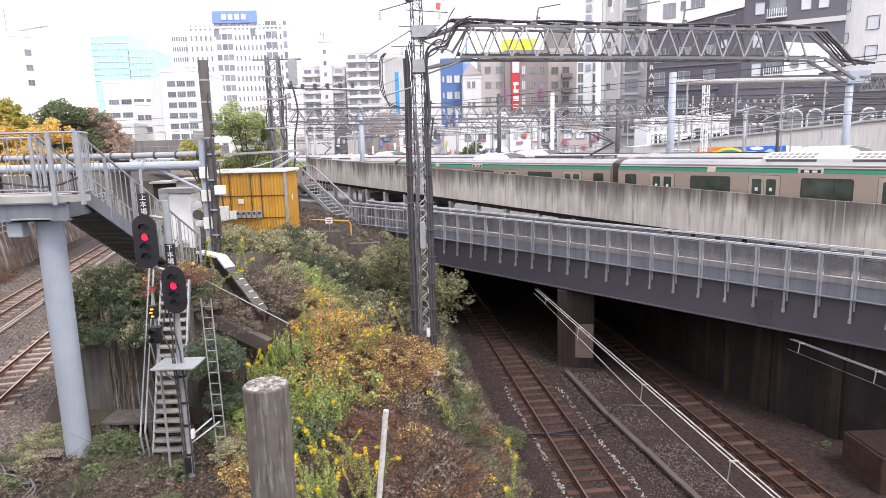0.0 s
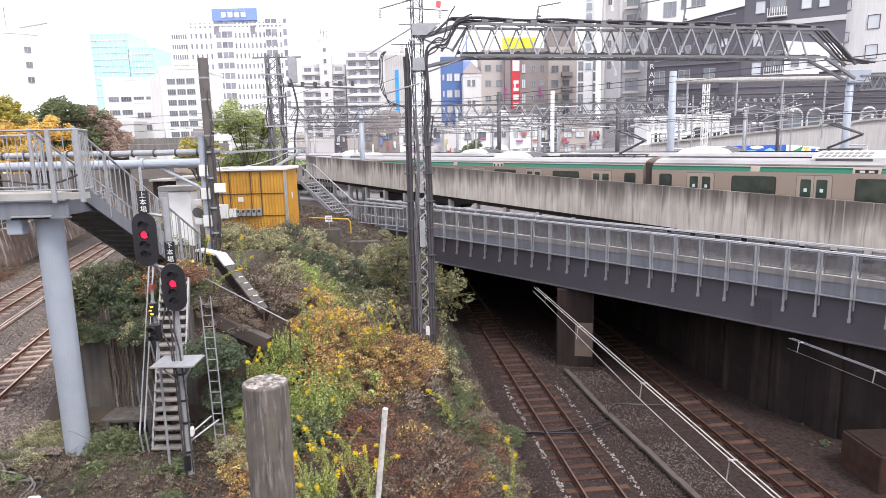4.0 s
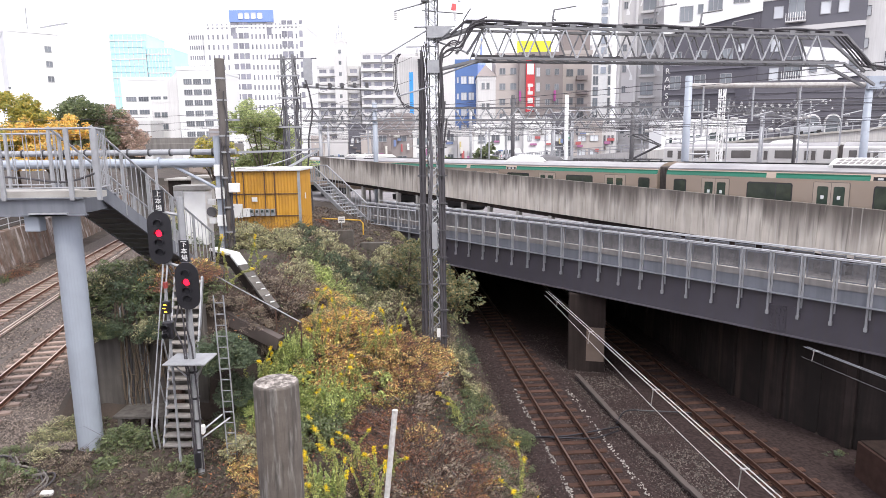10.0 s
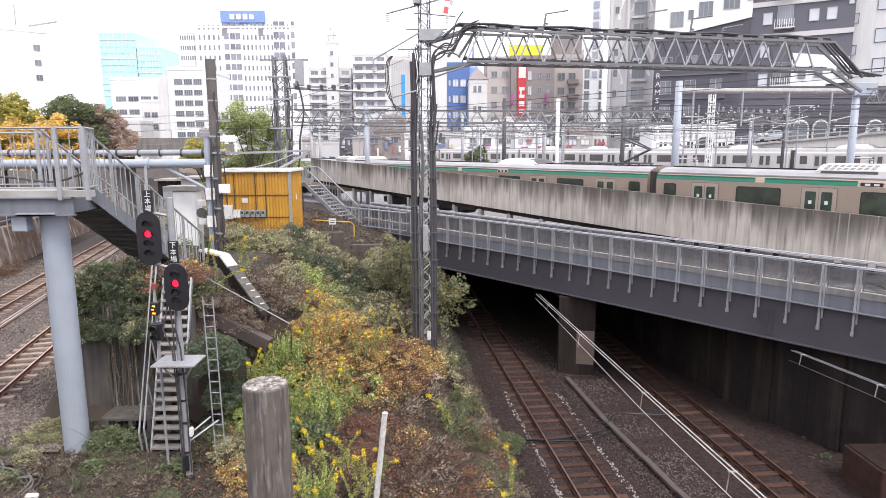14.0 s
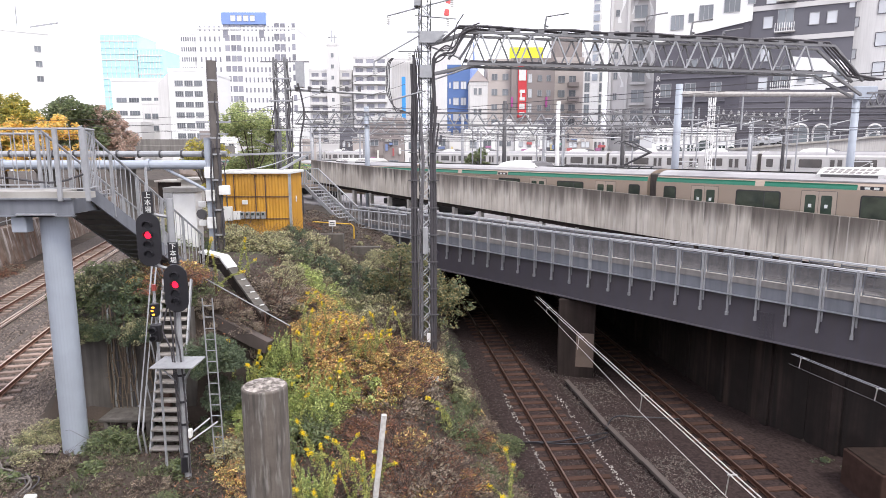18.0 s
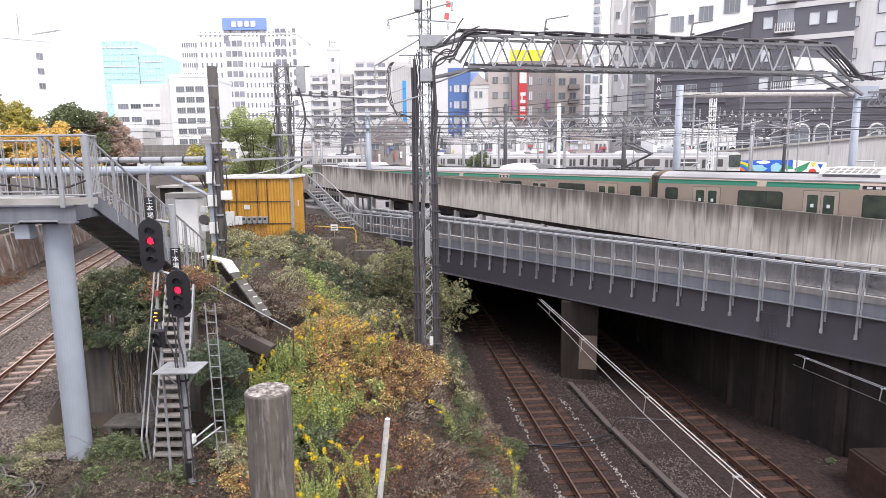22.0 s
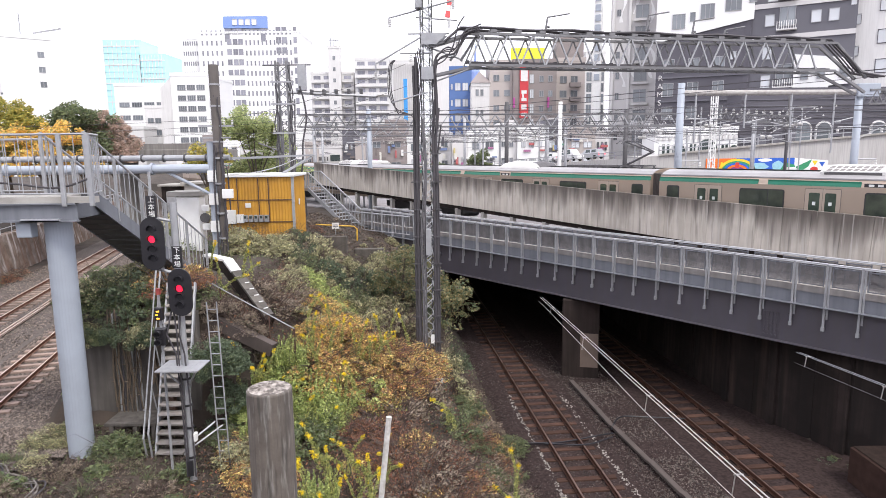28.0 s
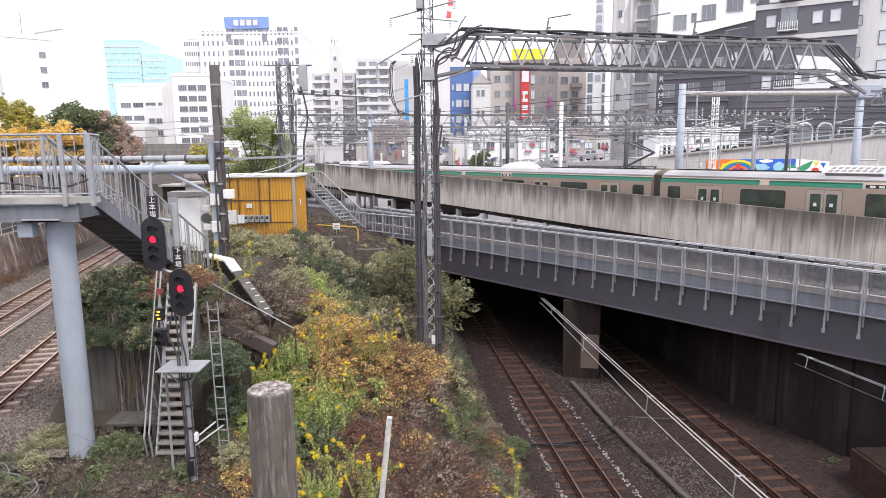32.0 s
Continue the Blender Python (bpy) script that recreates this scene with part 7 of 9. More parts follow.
sg = part("banner", bm, mat("red_banner", (0.58, 0.045, 0.055), rough=0.6, bump=0), b, "red and white vertical banner with plain bars")
for z0, z1, x0, x1 in ((22.4, 25.2, 1.8, 3.5), (19.4, 20.2, 2.0, 3.3), (17.6, 18.4, 2.0, 3.3), (18.4, 19.4, 2.2, 2.6), (15.6, 16.8, 2.0, 3.3), (14.0, 14.8, 2.0, 3.3)):
    bm = B()
    box(bm, x0, x1, -0.56, -0.5, z0, z1)
    part("banner_bar", bm, M_WHITE, sg)
for x in (-0.1, 8.4):
    bm = B()
    box(bm, x, x + 0.5, -0.8, -0.2, 16, 18.5, bevel=0.1)
    part("blade_sign", bm, mat("magenta_sign", (0.45, 0.08, 0.30), rough=0.5, bump=0), b)
b, w, h = building("shop_building", 29.5, 36.9, 165, 14, 33.1, M_BTAN, "tan narrow building with stacked balconies")
windows(b, (1.8, 4.6), [23.5 - k * 3.6 for k in range(6)], 1.8, 1.8)
for k in range(6):
    bm = B()
    box(bm, 3.4, 6.2, -1.0, 0, 21.6 - k * 3.6, 22.7 - k * 3.6)
    part("balcony", bm, M_BBROWN, b)
b, w, h = building("glass_office", 49.2, 56.1, 220, 14, 43.0, M_BPALE, "pale glass office strip")
windows(b, spread(0.3, 6.6, 3), [34 - k * 3.6 for k in range(9)], 1.8, 3.0)
b, w, h = building("corner_block", 2.4, 8.5, 195, 6, 26, M_BPALE, "pale block filling the gap behind the blue building")
windows(b, (1.5, 4.5), (8, 12, 16), 1.4, 1.4)
bm = B()
box(bm, -12, -10.8, 199, 199.4, 5.4, 33)
ob = part("blue_billboard", bm, mat("sky_blue_panel", (0.05, 0.32, 0.72), rough=0.5, bump=0))
tagged(ob, "tall bright blue advertising panel", "billboard")
ob.matrix_basis = pose(0, 0, 0)
# roof clutter behind the gantry: yellow hoardings and a water tank
bm = B()
box(bm, 17.7, 26.3, 164.5, 165, 31.9, 36.4)
ob = part("yellow_billboard", bm, mat("lime_yellow_panel", (0.72, 0.74, 0.05), (0.66, 0.68, 0.04), rough=0.6, bump=0))
tagged(ob, "lime yellow hoarding on a roof", "billboard")
bm = B()
box(bm, 29.6, 36.6, 166, 172, 33.1, 39.5)
ob = part("roof_tank", bm, M_BBROWN)
tagged(ob, "brown roof house of a shop building", "roof house")
ch = thing("red_white_mast", pose(0.9, 330, 40), "tall mast banded red and white", "mast")
for k in range(6):
    bm = B()
    tube(bm, (2.2 + k * 0.4, 0, 38 + k * 2.8), (2.6 + k * 0.4, 0, 40.8 + k * 2.8), 1.3, n=10)
    part("band", bm, M_WHITE if k % 2 else mat("mast_red", (0.75, 0.12, 0.12), rough=0.6, bump=0), ch)
bm = B()
box(bm, -6, 10, 0, 20, -35, 26)
part("tower", bm, M_BPALE, ch)
bm = B()
v = []
for z, r in ((36, 2.4), (41, 2.1), (44.5, 0.5), (52, 0.15)):
    v.append([bm.verts.new((13 + r * math.cos(i * 0.628), 250 + r * math.sin(i * 0.628), z)) for i in range(10)])
for p, q in zip(v, v[1:]):
    for i in range(10):
        bm.faces.new((p[i], p[(i + 1) % 10], q[(i + 1) % 10], q[i]))
ob = part("blue_dome", bm, mat("blue_dome_paint", (0.22, 0.30, 0.58), rough=0.5, bump=0))
tagged(ob, "blue pointed roof dome with an aerial", "dome")
bm = B()
box(bm, 8, 19, 245, 256, 5, 36)
ob = part("dome_block", bm, M_BPALE)
tagged(ob, "pale block under a blue dome", "building")

# tall grey block
b, w, h = building("office_block", 35.3, 45.1, 135, 20, 48.8, M_BGREY, "tall grey concrete block with inset windows", turn=-20)
for k in range(9):
    z = 7 + k * 4.2
    windows(b, (6.2,), (z + 1.2,), 2.6, 2.6, M_PANE, bars=1)
    bm = B()
    box(bm, 4.6, 7.8, -0.7, 0, z - 0.7, z - 0.25)
    part("ledge", bm, M_BPALE, b)
    windows(b, (1.6, 10.0), (z + 1.2,), 0.8, 1.4)
for x in (0.3, 3.6, 9.0):
    bm = B()
    box(bm, x, x + 0.5, -0.4, 0, 0, h)
    part("pilaster", bm, M_BPALE, b)
bm = B()
box(bm, 9.75, 11.5, -1.2, -0.2, 6, h)
part("sign_tower", bm, M_BMID, b)
for x0, z0, hh, seed in ((2.6, 18.5, 6.5, 1), (5.0, 19.5, 5.5, 2), (8.4, 20.0, 6.0, 3), (2.4, 31.5, 8.0, 4), (4.9, 33.0, 7.5, 5), (7.9, 31.0, 8.5, 6)):
    r_ = random.Random(seed)
    bm = B()
    pts = [(x0 + 0.45 * math.sin(k * 0.9 + seed), z0 + hh * k / 8, 0.16 + 0.14 * math.sin(k * 1.3 + seed * 2)) for k in range(9)]
    rows_ = [(bm.verts.new((x - ww - 0.08, -0.03, z)), bm.verts.new((x + ww + 0.08, -0.03, z))) for x, z, ww in pts]
    for p_, q_ in zip(rows_, rows_[1:]):
        bm.faces.new((p_[0], p_[1], q_[1], q_[0]))
    part("painted_swash", bm, M_BWHITE, b, "white brushed stroke painted on the wall")
for i in range(12):
    bm = B()
    box(bm, -3.1, -2.0, -0.9, -0.7, 20 + i * 2.0, 21.3 + i * 2.0)
    part("sign_bar", bm, M_PALEBLUE, b)
bm = B()
box(bm, -3.4, -1.7, -0.7, 0.5, 8, 46)
part("blade_sign", bm, M_WHITE, b, "white vertical blade sign with pale blue bars")

# black block with a white slanting upper part
b, w, h = building("apartment_building", 39.4, 55.0, 118, 25, 43.8, M_BDARK, "black tiled apartment building with a white upper storey", turn=-25)
bm = B()
v = [bm.verts.new(p) for p in ((-0.2, -0.35, 24.6), (w + 0.1, -0.35, 27.4), (w + 0.1, -0.35, h + 0.2), (-0.2, -0.35, h + 0.2), (-0.2, 0, 24.6), (w + 0.1, 0, 27.4), (w + 0.1, 0, h + 0.2), (-0.2, 0, h + 0.2))]
for q in ((0, 1, 2, 3), (4, 5, 1, 0), (3, 2, 6, 7), (1, 5, 6, 2), (4, 0, 3, 7)):
    bm.faces.new([v[i] for i in q])
part("white_cladding", bm, M_BWHITE, b)
windows(b, (1.4, 4.6, 9.6, 14.4), (34.6,), 2.4, 2.6, M_PANE, bars=2, y=-0.36)
windows(b, (3.6,), (28.0,), 2.2, 2.6, M_PANE, bars=2, y=-0.36)
windows(b, (5.9,), (28.6,), 0.9, 1.6, M_PANE, bars=0, y=-0.36)
windows(b, (8.3,), (29.3,), 2.3, 2.6, M_PANE, bars=2, y=-0.36)
windows(b, (12.4,), (30.3,), 2.6, 2.6, M_PANE, bars=2, y=-0.36)
windows(b, (15.4,), (31.2,), 1.2, 2.2, M_PANE, bars=0, y=-0.36)
windows(b, (2.2, 6.4, 10.6), (20.4, 16.2, 12.0), 1.9, 2.4, M_PANE, bars=1)
windows(b, (12.8,), (21.6,), 1.0, 1.4, M_PANEW)
for i, ch_ in enumerate("RAMSC"):
    lettering(ch_, 0.85, -0.3, 18.3 - i * 1.47, 1.35, M_BPALE, b)
for z in (18.2, 14.0, 9.8):
    bm = B()
    box(bm, 0.3, w - 0.3, -0.25, 0, z, z + 0.25)
    part("band", bm, M_BMID, b)
b, w, h = building("flats_tower", 53.0, 68.8, 112, 25, 42.0, M_BMID, "grey tiled flats with white windows and balcony boxes", turn=-30)
for z in (28.9, 23.6):
    bm = B()
    box(bm, 0.6, w, -0.2, 0, z, z + 0.8)
    part("pale_band", bm, M_BGREY, b)
windows(b, (3.6, 10.6, 13.4), (31.0,), 1.6, 2.2, M_PANEW, bars=0)
windows(b, (3.3, 10.1, 12.6), (26.9,), 1.5, 2.0, M_PANEW, bars=0)
windows(b, (3.2,), (16.8, 21.6), 1.5, 2.2, M_PANEW, bars=0)
windows(b, (15.2,), (28.6,), 0.8, 1.1, M_PANEW, bars=0)
for z in (30.0, 25.0, 15.6):
    bm = B()
    box(bm, 4.4, 7.4, -1.2, 0, z, z + 0.2)
    bl_ = part("balcony", bm, M_BPALE, b)
    for k in range(9):
        bm = B()
        box(bm, 4.4 + k * 0.35, 4.5 + k * 0.35, -1.2, -1.12, z + 0.2, z + 1.5)
        part("balcony_slat", bm, M_WHITE, bl_)
    windows(b, (5.9,), (z + 2.4,), 2.4, 3.2, M_PANE, bars=1)
bm = B()
box(bm, -0.4, 0.5, -0.4, 0.1, 0, h)
part("dark_edge", bm, M_BDARK, b)
bm = B()
v = [(9.9 - 2.5 * math.cos(math.pi * k / 12), 13.6 - 2.5 * math.sin(math.pi * k / 12)) for k in range(13)] + [(12.6, 15.6), (15.6, 15.8), (15.6, 19.8), (7.4, 21.0)]
f_ = [bm.verts.new((x, -0.5, z)) for x, z in v]
k_ = [bm.verts.new((x, 0, z)) for x, z in v]
bm.faces.new(f_)
for i in range(len(v)):
    j = (i + 1) % len(v)
    bm.faces.new((f_[j], f_[i], k_[i], k_[j]))
part("white_panel", bm, M_BWHITE, b, "white rounded wall panel")
windows(b, (9.0, 11.4), (13.6, 17.6), 1.2, 1.7, M_PANE, bars=0, y=-0.52)
windows(b, (14.6,), (17.6,), 1.4, 1.7, M_PANE, bars=0, y=-0.52)
b, w, h = building("flats_tower", 66.7, 80.2, 106, 25, 40.2, M_BPALE, "pale concrete flats with dark framed windows", turn=-36)
windows(b, (4.8, 9.8), (32.6, 28.0, 23.0, 18.4, 13.5), 1.7, 2.2, M_PANEW, bars=0, frame_mat=M_BDARK)
windows(b, (1.2,), (30.0, 26.0, 21.0), 0.8, 1.6, M_PANEW, bars=0, frame_mat=M_BDARK)


def arch_window(x, z, w, h, parent, y=0.0, surround=None, glass=None):
    """A round-headed opening with a raised surround."""
    pts = [(-w / 2, 0), (w / 2, 0)] + [(w / 2 * math.cos(radians(a)), h - w / 2 + w / 2 * math.sin(radians(a))) for a in range(0, 181, 15)]
    k = 1.22
    out = [(-w / 2 * k, 0), (w / 2 * k, 0)] + [(w / 2 * k * math.cos(radians(a)), h - w / 2 + w / 2 * k * math.sin(radians(a))) for a in range(0, 181, 15)]
    bm = B()
    f = [bm.verts.new((x + a, y - 0.25, z + b)) for a, b in out]
    g = [bm.verts.new((x + a, y, z + b)) for a, b in out]
    bm.faces.new(f)
    for i in range(len(out)):
        j = (i + 1) % len(out)
        bm.faces.new((f[j], f[i], g[i], g[j]))
    s = part("arch_surround", bm, surround or M_BPALE, parent)
    bm = B()
    bm.faces.new([bm.verts.new((x + a, y - 0.256, z + b)) for a, b in pts])
    part("arch_pane", bm, glass or M_PANE, s)


b, w, h = building("arcade_building", 32.3, 44.9, 96, 6, 13.0, M_BWHITE, "low white arcade building with round arches")
arch_window(3.6, 3.2, 2.0, 3.0, b, glass=M_GLASS)
arch_window(8.0, 3.2, 3.0, 3.8, b, glass=M_GLASS)
arch_window(12.0, 3.6, 1.2, 2.4, b, glass=M_GLASS)
for i in range(14):
    bm = B()
    box(bm, 0.3 + i * 0.9, 0.75 + i * 0.9, -0.3, 0, 6.9, 7.5)
    part("dentil", bm, M_BGREY, b)
for x in (1.2, 1.9, 5.4, 6.0, 10.2, 10.8):
    bm = B()
    box(bm, x, x + 0.35, -0.12, 0, 3.8, 6.2)
    part("slit", bm, M_GLASS, b)
b, w, h = building("ballroom_front", 47.0, 80.0, 100, 5, 18.9, M_BDARK, "black ribbed facade with pale round-headed windows")
for x, ww in ((9.95, 2.3), (13.2, 2.2), (21.8, 2.2), (25.4, 2.2)):
    arch_window(x, 4.4, ww, 5.0, b)
for k in range(14):
    bm = B()
    box(bm, 0, w, -0.12, 0, 0.6 + k * 0.95, 0.72 + k * 0.95)
    part("rib", bm, M_BMID, b)
for x in (2.5, 5.0, 7.2):
    bm = B()
    box(bm, x, x + 1.6, -0.4, 0, 4, 10, bevel=0.1)
    part("bay", bm, M_BMID, b)
def shop_row(x0, x1, y, low, high, seed, sign_chance):
    """A row of narrow low shops, each of its own width, height and colour, with signs and blinds."""
    r = random.Random(seed)
    signs = [mat("shop_sign_colour", c, rough=0.5, bump=0) for c in ((0.45, 0.12, 0.12), (0.7, 0.68, 0.62), (0.18, 0.24, 0.42), (0.55, 0.46, 0.2), (0.4, 0.16, 0.3), (0.1, 0.1, 0.12), (0.16, 0.32, 0.24), (0.75, 0.75, 0.72), (0.2, 0.17, 0.16))]
    x = x0
    while x < x1:
        w_ = r.uniform(2.6, 5.8)
        walls = r.choice([M_BPALE, M_BGREY, M_BTAN, M_BGREY, M_BPALE, M_BWHITE, M_BBROWN, M_BMID, M_BTAN])
        b, w, h = building("low_shop", x, x + w_ - 0.05, y + r.uniform(0, 3), 9, r.uniform(low, high), walls, "narrow low shop across the yard with signs and windows")
        n = r.choice((1, 2, 2, 3))
        for z in (3.4 + r.uniform(-0.4, 0.4), 6.6 + r.uniform(-0.4, 0.4)):
            if z + 1 < h:
                windows(b, spread(0.3, w - 0.3, n), (z,), (w - 0.6) / n * r.uniform(0.45, 0.75), r.uniform(0.9, 1.6), r.choice((M_PANE, M_PANE, M_PANEW)))
        for k in range(9):
            if r.random() < sign_chance:
                bm = B()
                sx, sz = r.uniform(0.1, w - 0.9), r.uniform(1.0, h - 1.2)
                tall_ = r.random() < 0.4
                box(bm, sx, sx + (r.uniform(0.3, 0.5) if tall_ else r.uniform(0.5, 1.4)), -0.35 - 0.01 * k, -0.2, sz, sz + (r.uniform(0.8, 1.6) if tall_ else r.uniform(0.25, 0.55)))
                part("shop_sign", bm, r.choice(signs), b)
        bm = B()
        box(bm, r.uniform(0.2, w - 1.4), w - 0.2, 1, 3, h, h + r.uniform(0.5, 1.6))
        part("roof_box", bm, M_BGREY, b)
        x += w_


shop_row(-14, 30, 118, 12.2, 15.8, 8, 0.75)
shop_row(-62, -14, 150, 11.5, 15.0, 9, 0.3)

# ---- rising road with a painted wall ----
M_RAMP = mat("ramp_concrete", (0.46, 0.445, 0.435), (0.36, 0.345, 0.335), 0.85, scale=0.3, fine=4, bump=0.1, streak=0.3)
rd = thing("road_ramp", pose(29.2, 85, 5.3), "pale concrete road ramp with a railing and painted mural strip", "ramp", kind="structure")
L = 46.0
bm = B()
v = [bm.verts.new(p) for p in ((-2.4, 0, -0.5), (L, 0, -0.5), (L, 0, 8.2), (0, 0, 4.3), (-2.4, 0, 4.15), (-2.4, 6, -0.5), (L, 6, -0.5), (L, 6, 8.2), (0, 6, 4.3), (-2.4, 6, 4.15))]
for q in ((0, 1, 2, 3, 4), (4, 3, 8, 9), (3, 2, 7, 8), (1, 6, 7, 2)):
    bm.faces.new([v[i] for i in q])
part("wall", bm, M_RAMP, rd)
bm = B()
bar(bm, (0, -0.1, 4.4), (L, -0.1, 8.3), 0.4, 0.25)
part("coping", bm, M_CONC, rd)
for k in range(24):
    x = k * 1.9
    z = 4.4 + 3.9 * x / L
    bm = B()
    box(bm, x - 0.06, x + 0.06, -0.15, -0.03, z, z + 1.15)
    part("post", bm, M_GALV, rd)
for d in (0.6, 1.15):
    bm = B()
    bar(bm, (0, -0.1, 4.4 + d), (L, -0.1, 8.3 + d), 0.13)
    part("rail", bm, M_GALV, rd)
eb = thing("road_embankment", RAILS, "pale concrete road embankment running along the yard", "embankment", kind="structure")
bm = B()
v = [bm.verts.new(q) for q in ((-84, 73.5, 5), (-50.4, 73.5, 5), (-50.4, 73.5, 9.4), (-84, 73.5, 7.5), (-84, 79, 5), (-54.6, 79, 5), (-54.6, 79, 9.2), (-84, 79, 7.5))]
for q in ((0, 1, 2, 3), (3, 2, 6, 7), (1, 5, 6, 2), (4, 0, 3, 7), (5, 4, 7, 6)):
    bm.faces.new([v[i] for i in q])
part("wall", bm, M_RAMP, eb)
for d in (0.5, 0.95):
    bm = B()
    bar(bm, (-84, 73.6, 7.5 + d), (-50.4, 73.6, 9.4 + d), 0.1)
    part("rail", bm, M_GALV, eb)
for k in range(18):
    bm = B()
    a = -83 + k * 1.9
    box(bm, a - 0.05, a + 0.05, 73.55, 73.65, 7.5 + (a + 84) * 0.0565, 8.45 + (a + 84) * 0.0565)
    part("post", bm, M_GALV, eb)
mural = thing("mural", pose(35.6, 84.9, 7.3), "colourful painted strip of sky, rainbow and hills on the wall", "mural")
C_ = {k: mat("mural_" + k, c, rough=0.8, bump=0.02) for k, c in (("orange", (0.78, 0.17, 0.02)), ("yellow", (0.85, 0.58, 0.03)), ("blue", (0.03, 0.12, 0.55)), ("cyan", (0.30, 0.55, 0.65)),
                                                              ("green", (0.04, 0.28, 0.13)), ("purple", (0.2, 0.05, 0.2)), ("white", (0.8, 0.8, 0.78)), ("red", (0.62, 0.05, 0.04)))}


def daub(pts, colour, lift):
    bm = B()
    f = [bm.verts.new((x * 0.79, -0.006 - lift * 0.004, z * 0.66)) for x, z in pts]
    bm.faces.new(f)
    part("painted_shape", bm, C_[colour], mural)


def blob(cx, cz, rx, rz, n=12, wob=0.15, seed=1):
    r = random.Random(seed)
    return [(cx + rx * math.cos(2 * math.pi * i / n) * (1 + r.uniform(-wob, wob)), max(0.02, min(2.78, cz + rz * math.sin(2 * math.pi * i / n) * (1 + r.uniform(-wob, wob))))) for i in range(n)]


daub([(0, 0), (5.2, 0), (5.2, 2.8), (0, 2.8)], "orange", 0)
daub([(5.2, 0), (15.2, 0), (15.2, 2.8), (5.2, 2.8)], "blue", 0)
daub([(15.2, 0), (21, 0), (21, 2.2), (15.2, 2.8)], "white", 0)
for i, (c, r) in enumerate((("yellow", 3.3), ("green", 2.75), ("blue", 2.35), ("orange", 1.9), ("purple", 1.4))):
    daub([(5.4 + r * math.cos(radians(a)), 0.02 + min(2.74, r * 0.82 * math.sin(radians(a)))) for a in range(0, 181, 12)], c, 1 + i)
daub([(0, 0), (2.6, 0), (1.7, 0.9), (0.6, 0.7)], "white", 1)
daub([(2.4, 0), (3.1, 0), (2.95, 2.0), (2.6, 2.1)], "yellow", 2)
daub([(5.0, 0.8), (5.8, 0.8), (5.7, 2.0), (5.1, 2.0)], "red", 7)
daub(blob(9.2, 1.1, 1.5, 0.8, seed=2), "cyan", 1)
daub(blob(10.2, 2.4, 1.2, 0.35, seed=3), "white", 1)
daub(blob(12.4, 1.2, 1.1, 1.0, seed=4), "cyan", 2)
daub([(12.6, 0), (15.8, 0), (15.2, 1.4), (13.6, 1.9)], "green", 3)
daub([(15.3, 0.9), (18.2, 2.5), (17.6, 1.0), (16.4, 0)], "green", 4)
daub(blob(16.4, 2.2, 0.7, 0.5, seed=6), "white", 5)
daub(blob(18.6, 0.5, 0.7, 0.5, seed=7), "red", 5)
daub([(18.2, 2.2), (19.2, 2.2), (18.7, 1.2)], "yellow", 6)
daub([(19.4, 1.9), (20.4, 1.9), (20.0, 0.9)], "blue", 6)
bm = B()
box(bm, 10.6, 12.2, -0.15, -0.05, 0, 0.6)
part("white_box", bm, M_WHITE, mural)

# concrete road viaduct far behind the pipes
M_VIADUCT = mat("stained_viaduct", (0.24, 0.225, 0.21), (0.12, 0.11, 0.10), 0.9, scale=0.5, bump=0.2, streak=0.6)
vd = thing("road_viaduct", pose(-33.5, 60, 10.15), "grey concrete road viaduct behind the service pipes", "viaduct", kind="structure")
bm = B()
box(bm, -30, 12.0, 0, 6, -0.15, 0.75, bevel=0.04)
part("beam", bm, M_VIADUCT, vd)
bm = B()
box(bm, -30, 12.0, 0.05, 0.2, 0.75, 1.3)
part("parapet", bm, M_VIADUCT, vd)
for x in (-14, -6, 2, 10):
    bm = B()
    box(bm, x - 0.5, x + 0.5, 2, 4, -9, -0.15, bevel=0.05)
    part("column", bm, M_VIADUCT, vd)
for i in range(10):
    bm = B()
    tube(bm, (-28 + i * 4, 0.1, 1.3), (-28 + i * 4, 0.1, 2.0), 0.04, n=6)
    part("fence_post", bm, M_GALV, vd)
# low equipment huts between the tracks and the shed
for x, y, w_, d_, h_, mt, lab in ((-19.5, 47, 3.4, 2.5, 3.0, M_CONC, "grey concrete equipment hut"), (-15.8, 45, 2.2, 2.0, 2.4, M_WHITE, "white equipment hut"), (-23.5, 52, 4.0, 2.5, 2.6, M_DARKCONC, "dark equipment hut")):
    hb = thing("equipment_hut", pose(x, y, 2.2 if x < -18 else 5.3), lab + " beside the line", "hut")
    bm = B()
    box(bm, 0, w_, 0, d_, 0, h_ + (3 if x < -18 else 0), bevel=0.02)
    part("body", bm, mt, hb)
    bm = B()
    box(bm, -0.2, w_ + 0.2, -0.2, d_ + 0.2, h_ + (3 if x < -18 else 0), h_ + 0.15 + (3 if x < -18 else 0))
    part("roof", bm, M_CONC, hb)
    bm = B()
    box(bm, 0.4, 1.2, -0.03, 0, 0.1 + (3 if x < -18 else 0), 2.0 + (3 if x < -18 else 0))
    part("door", bm, M_GALV, hb)


# ---- vehicles on the rising road ----
M_TYRE = mat("tyre_rubber", (0.02, 0.02, 0.02), rough=0.9, bump=0)
M_TAIL = mat("red_tail_light", (0.9, 0.04, 0.06), rough=0.3, bump=0, emit=1.2)


def ramp_top(x):
    return 9.6 + (3.9 * (x - 29.2) / 46 if x > 29.2 else 1.9 * (x - 29.2) / 30)


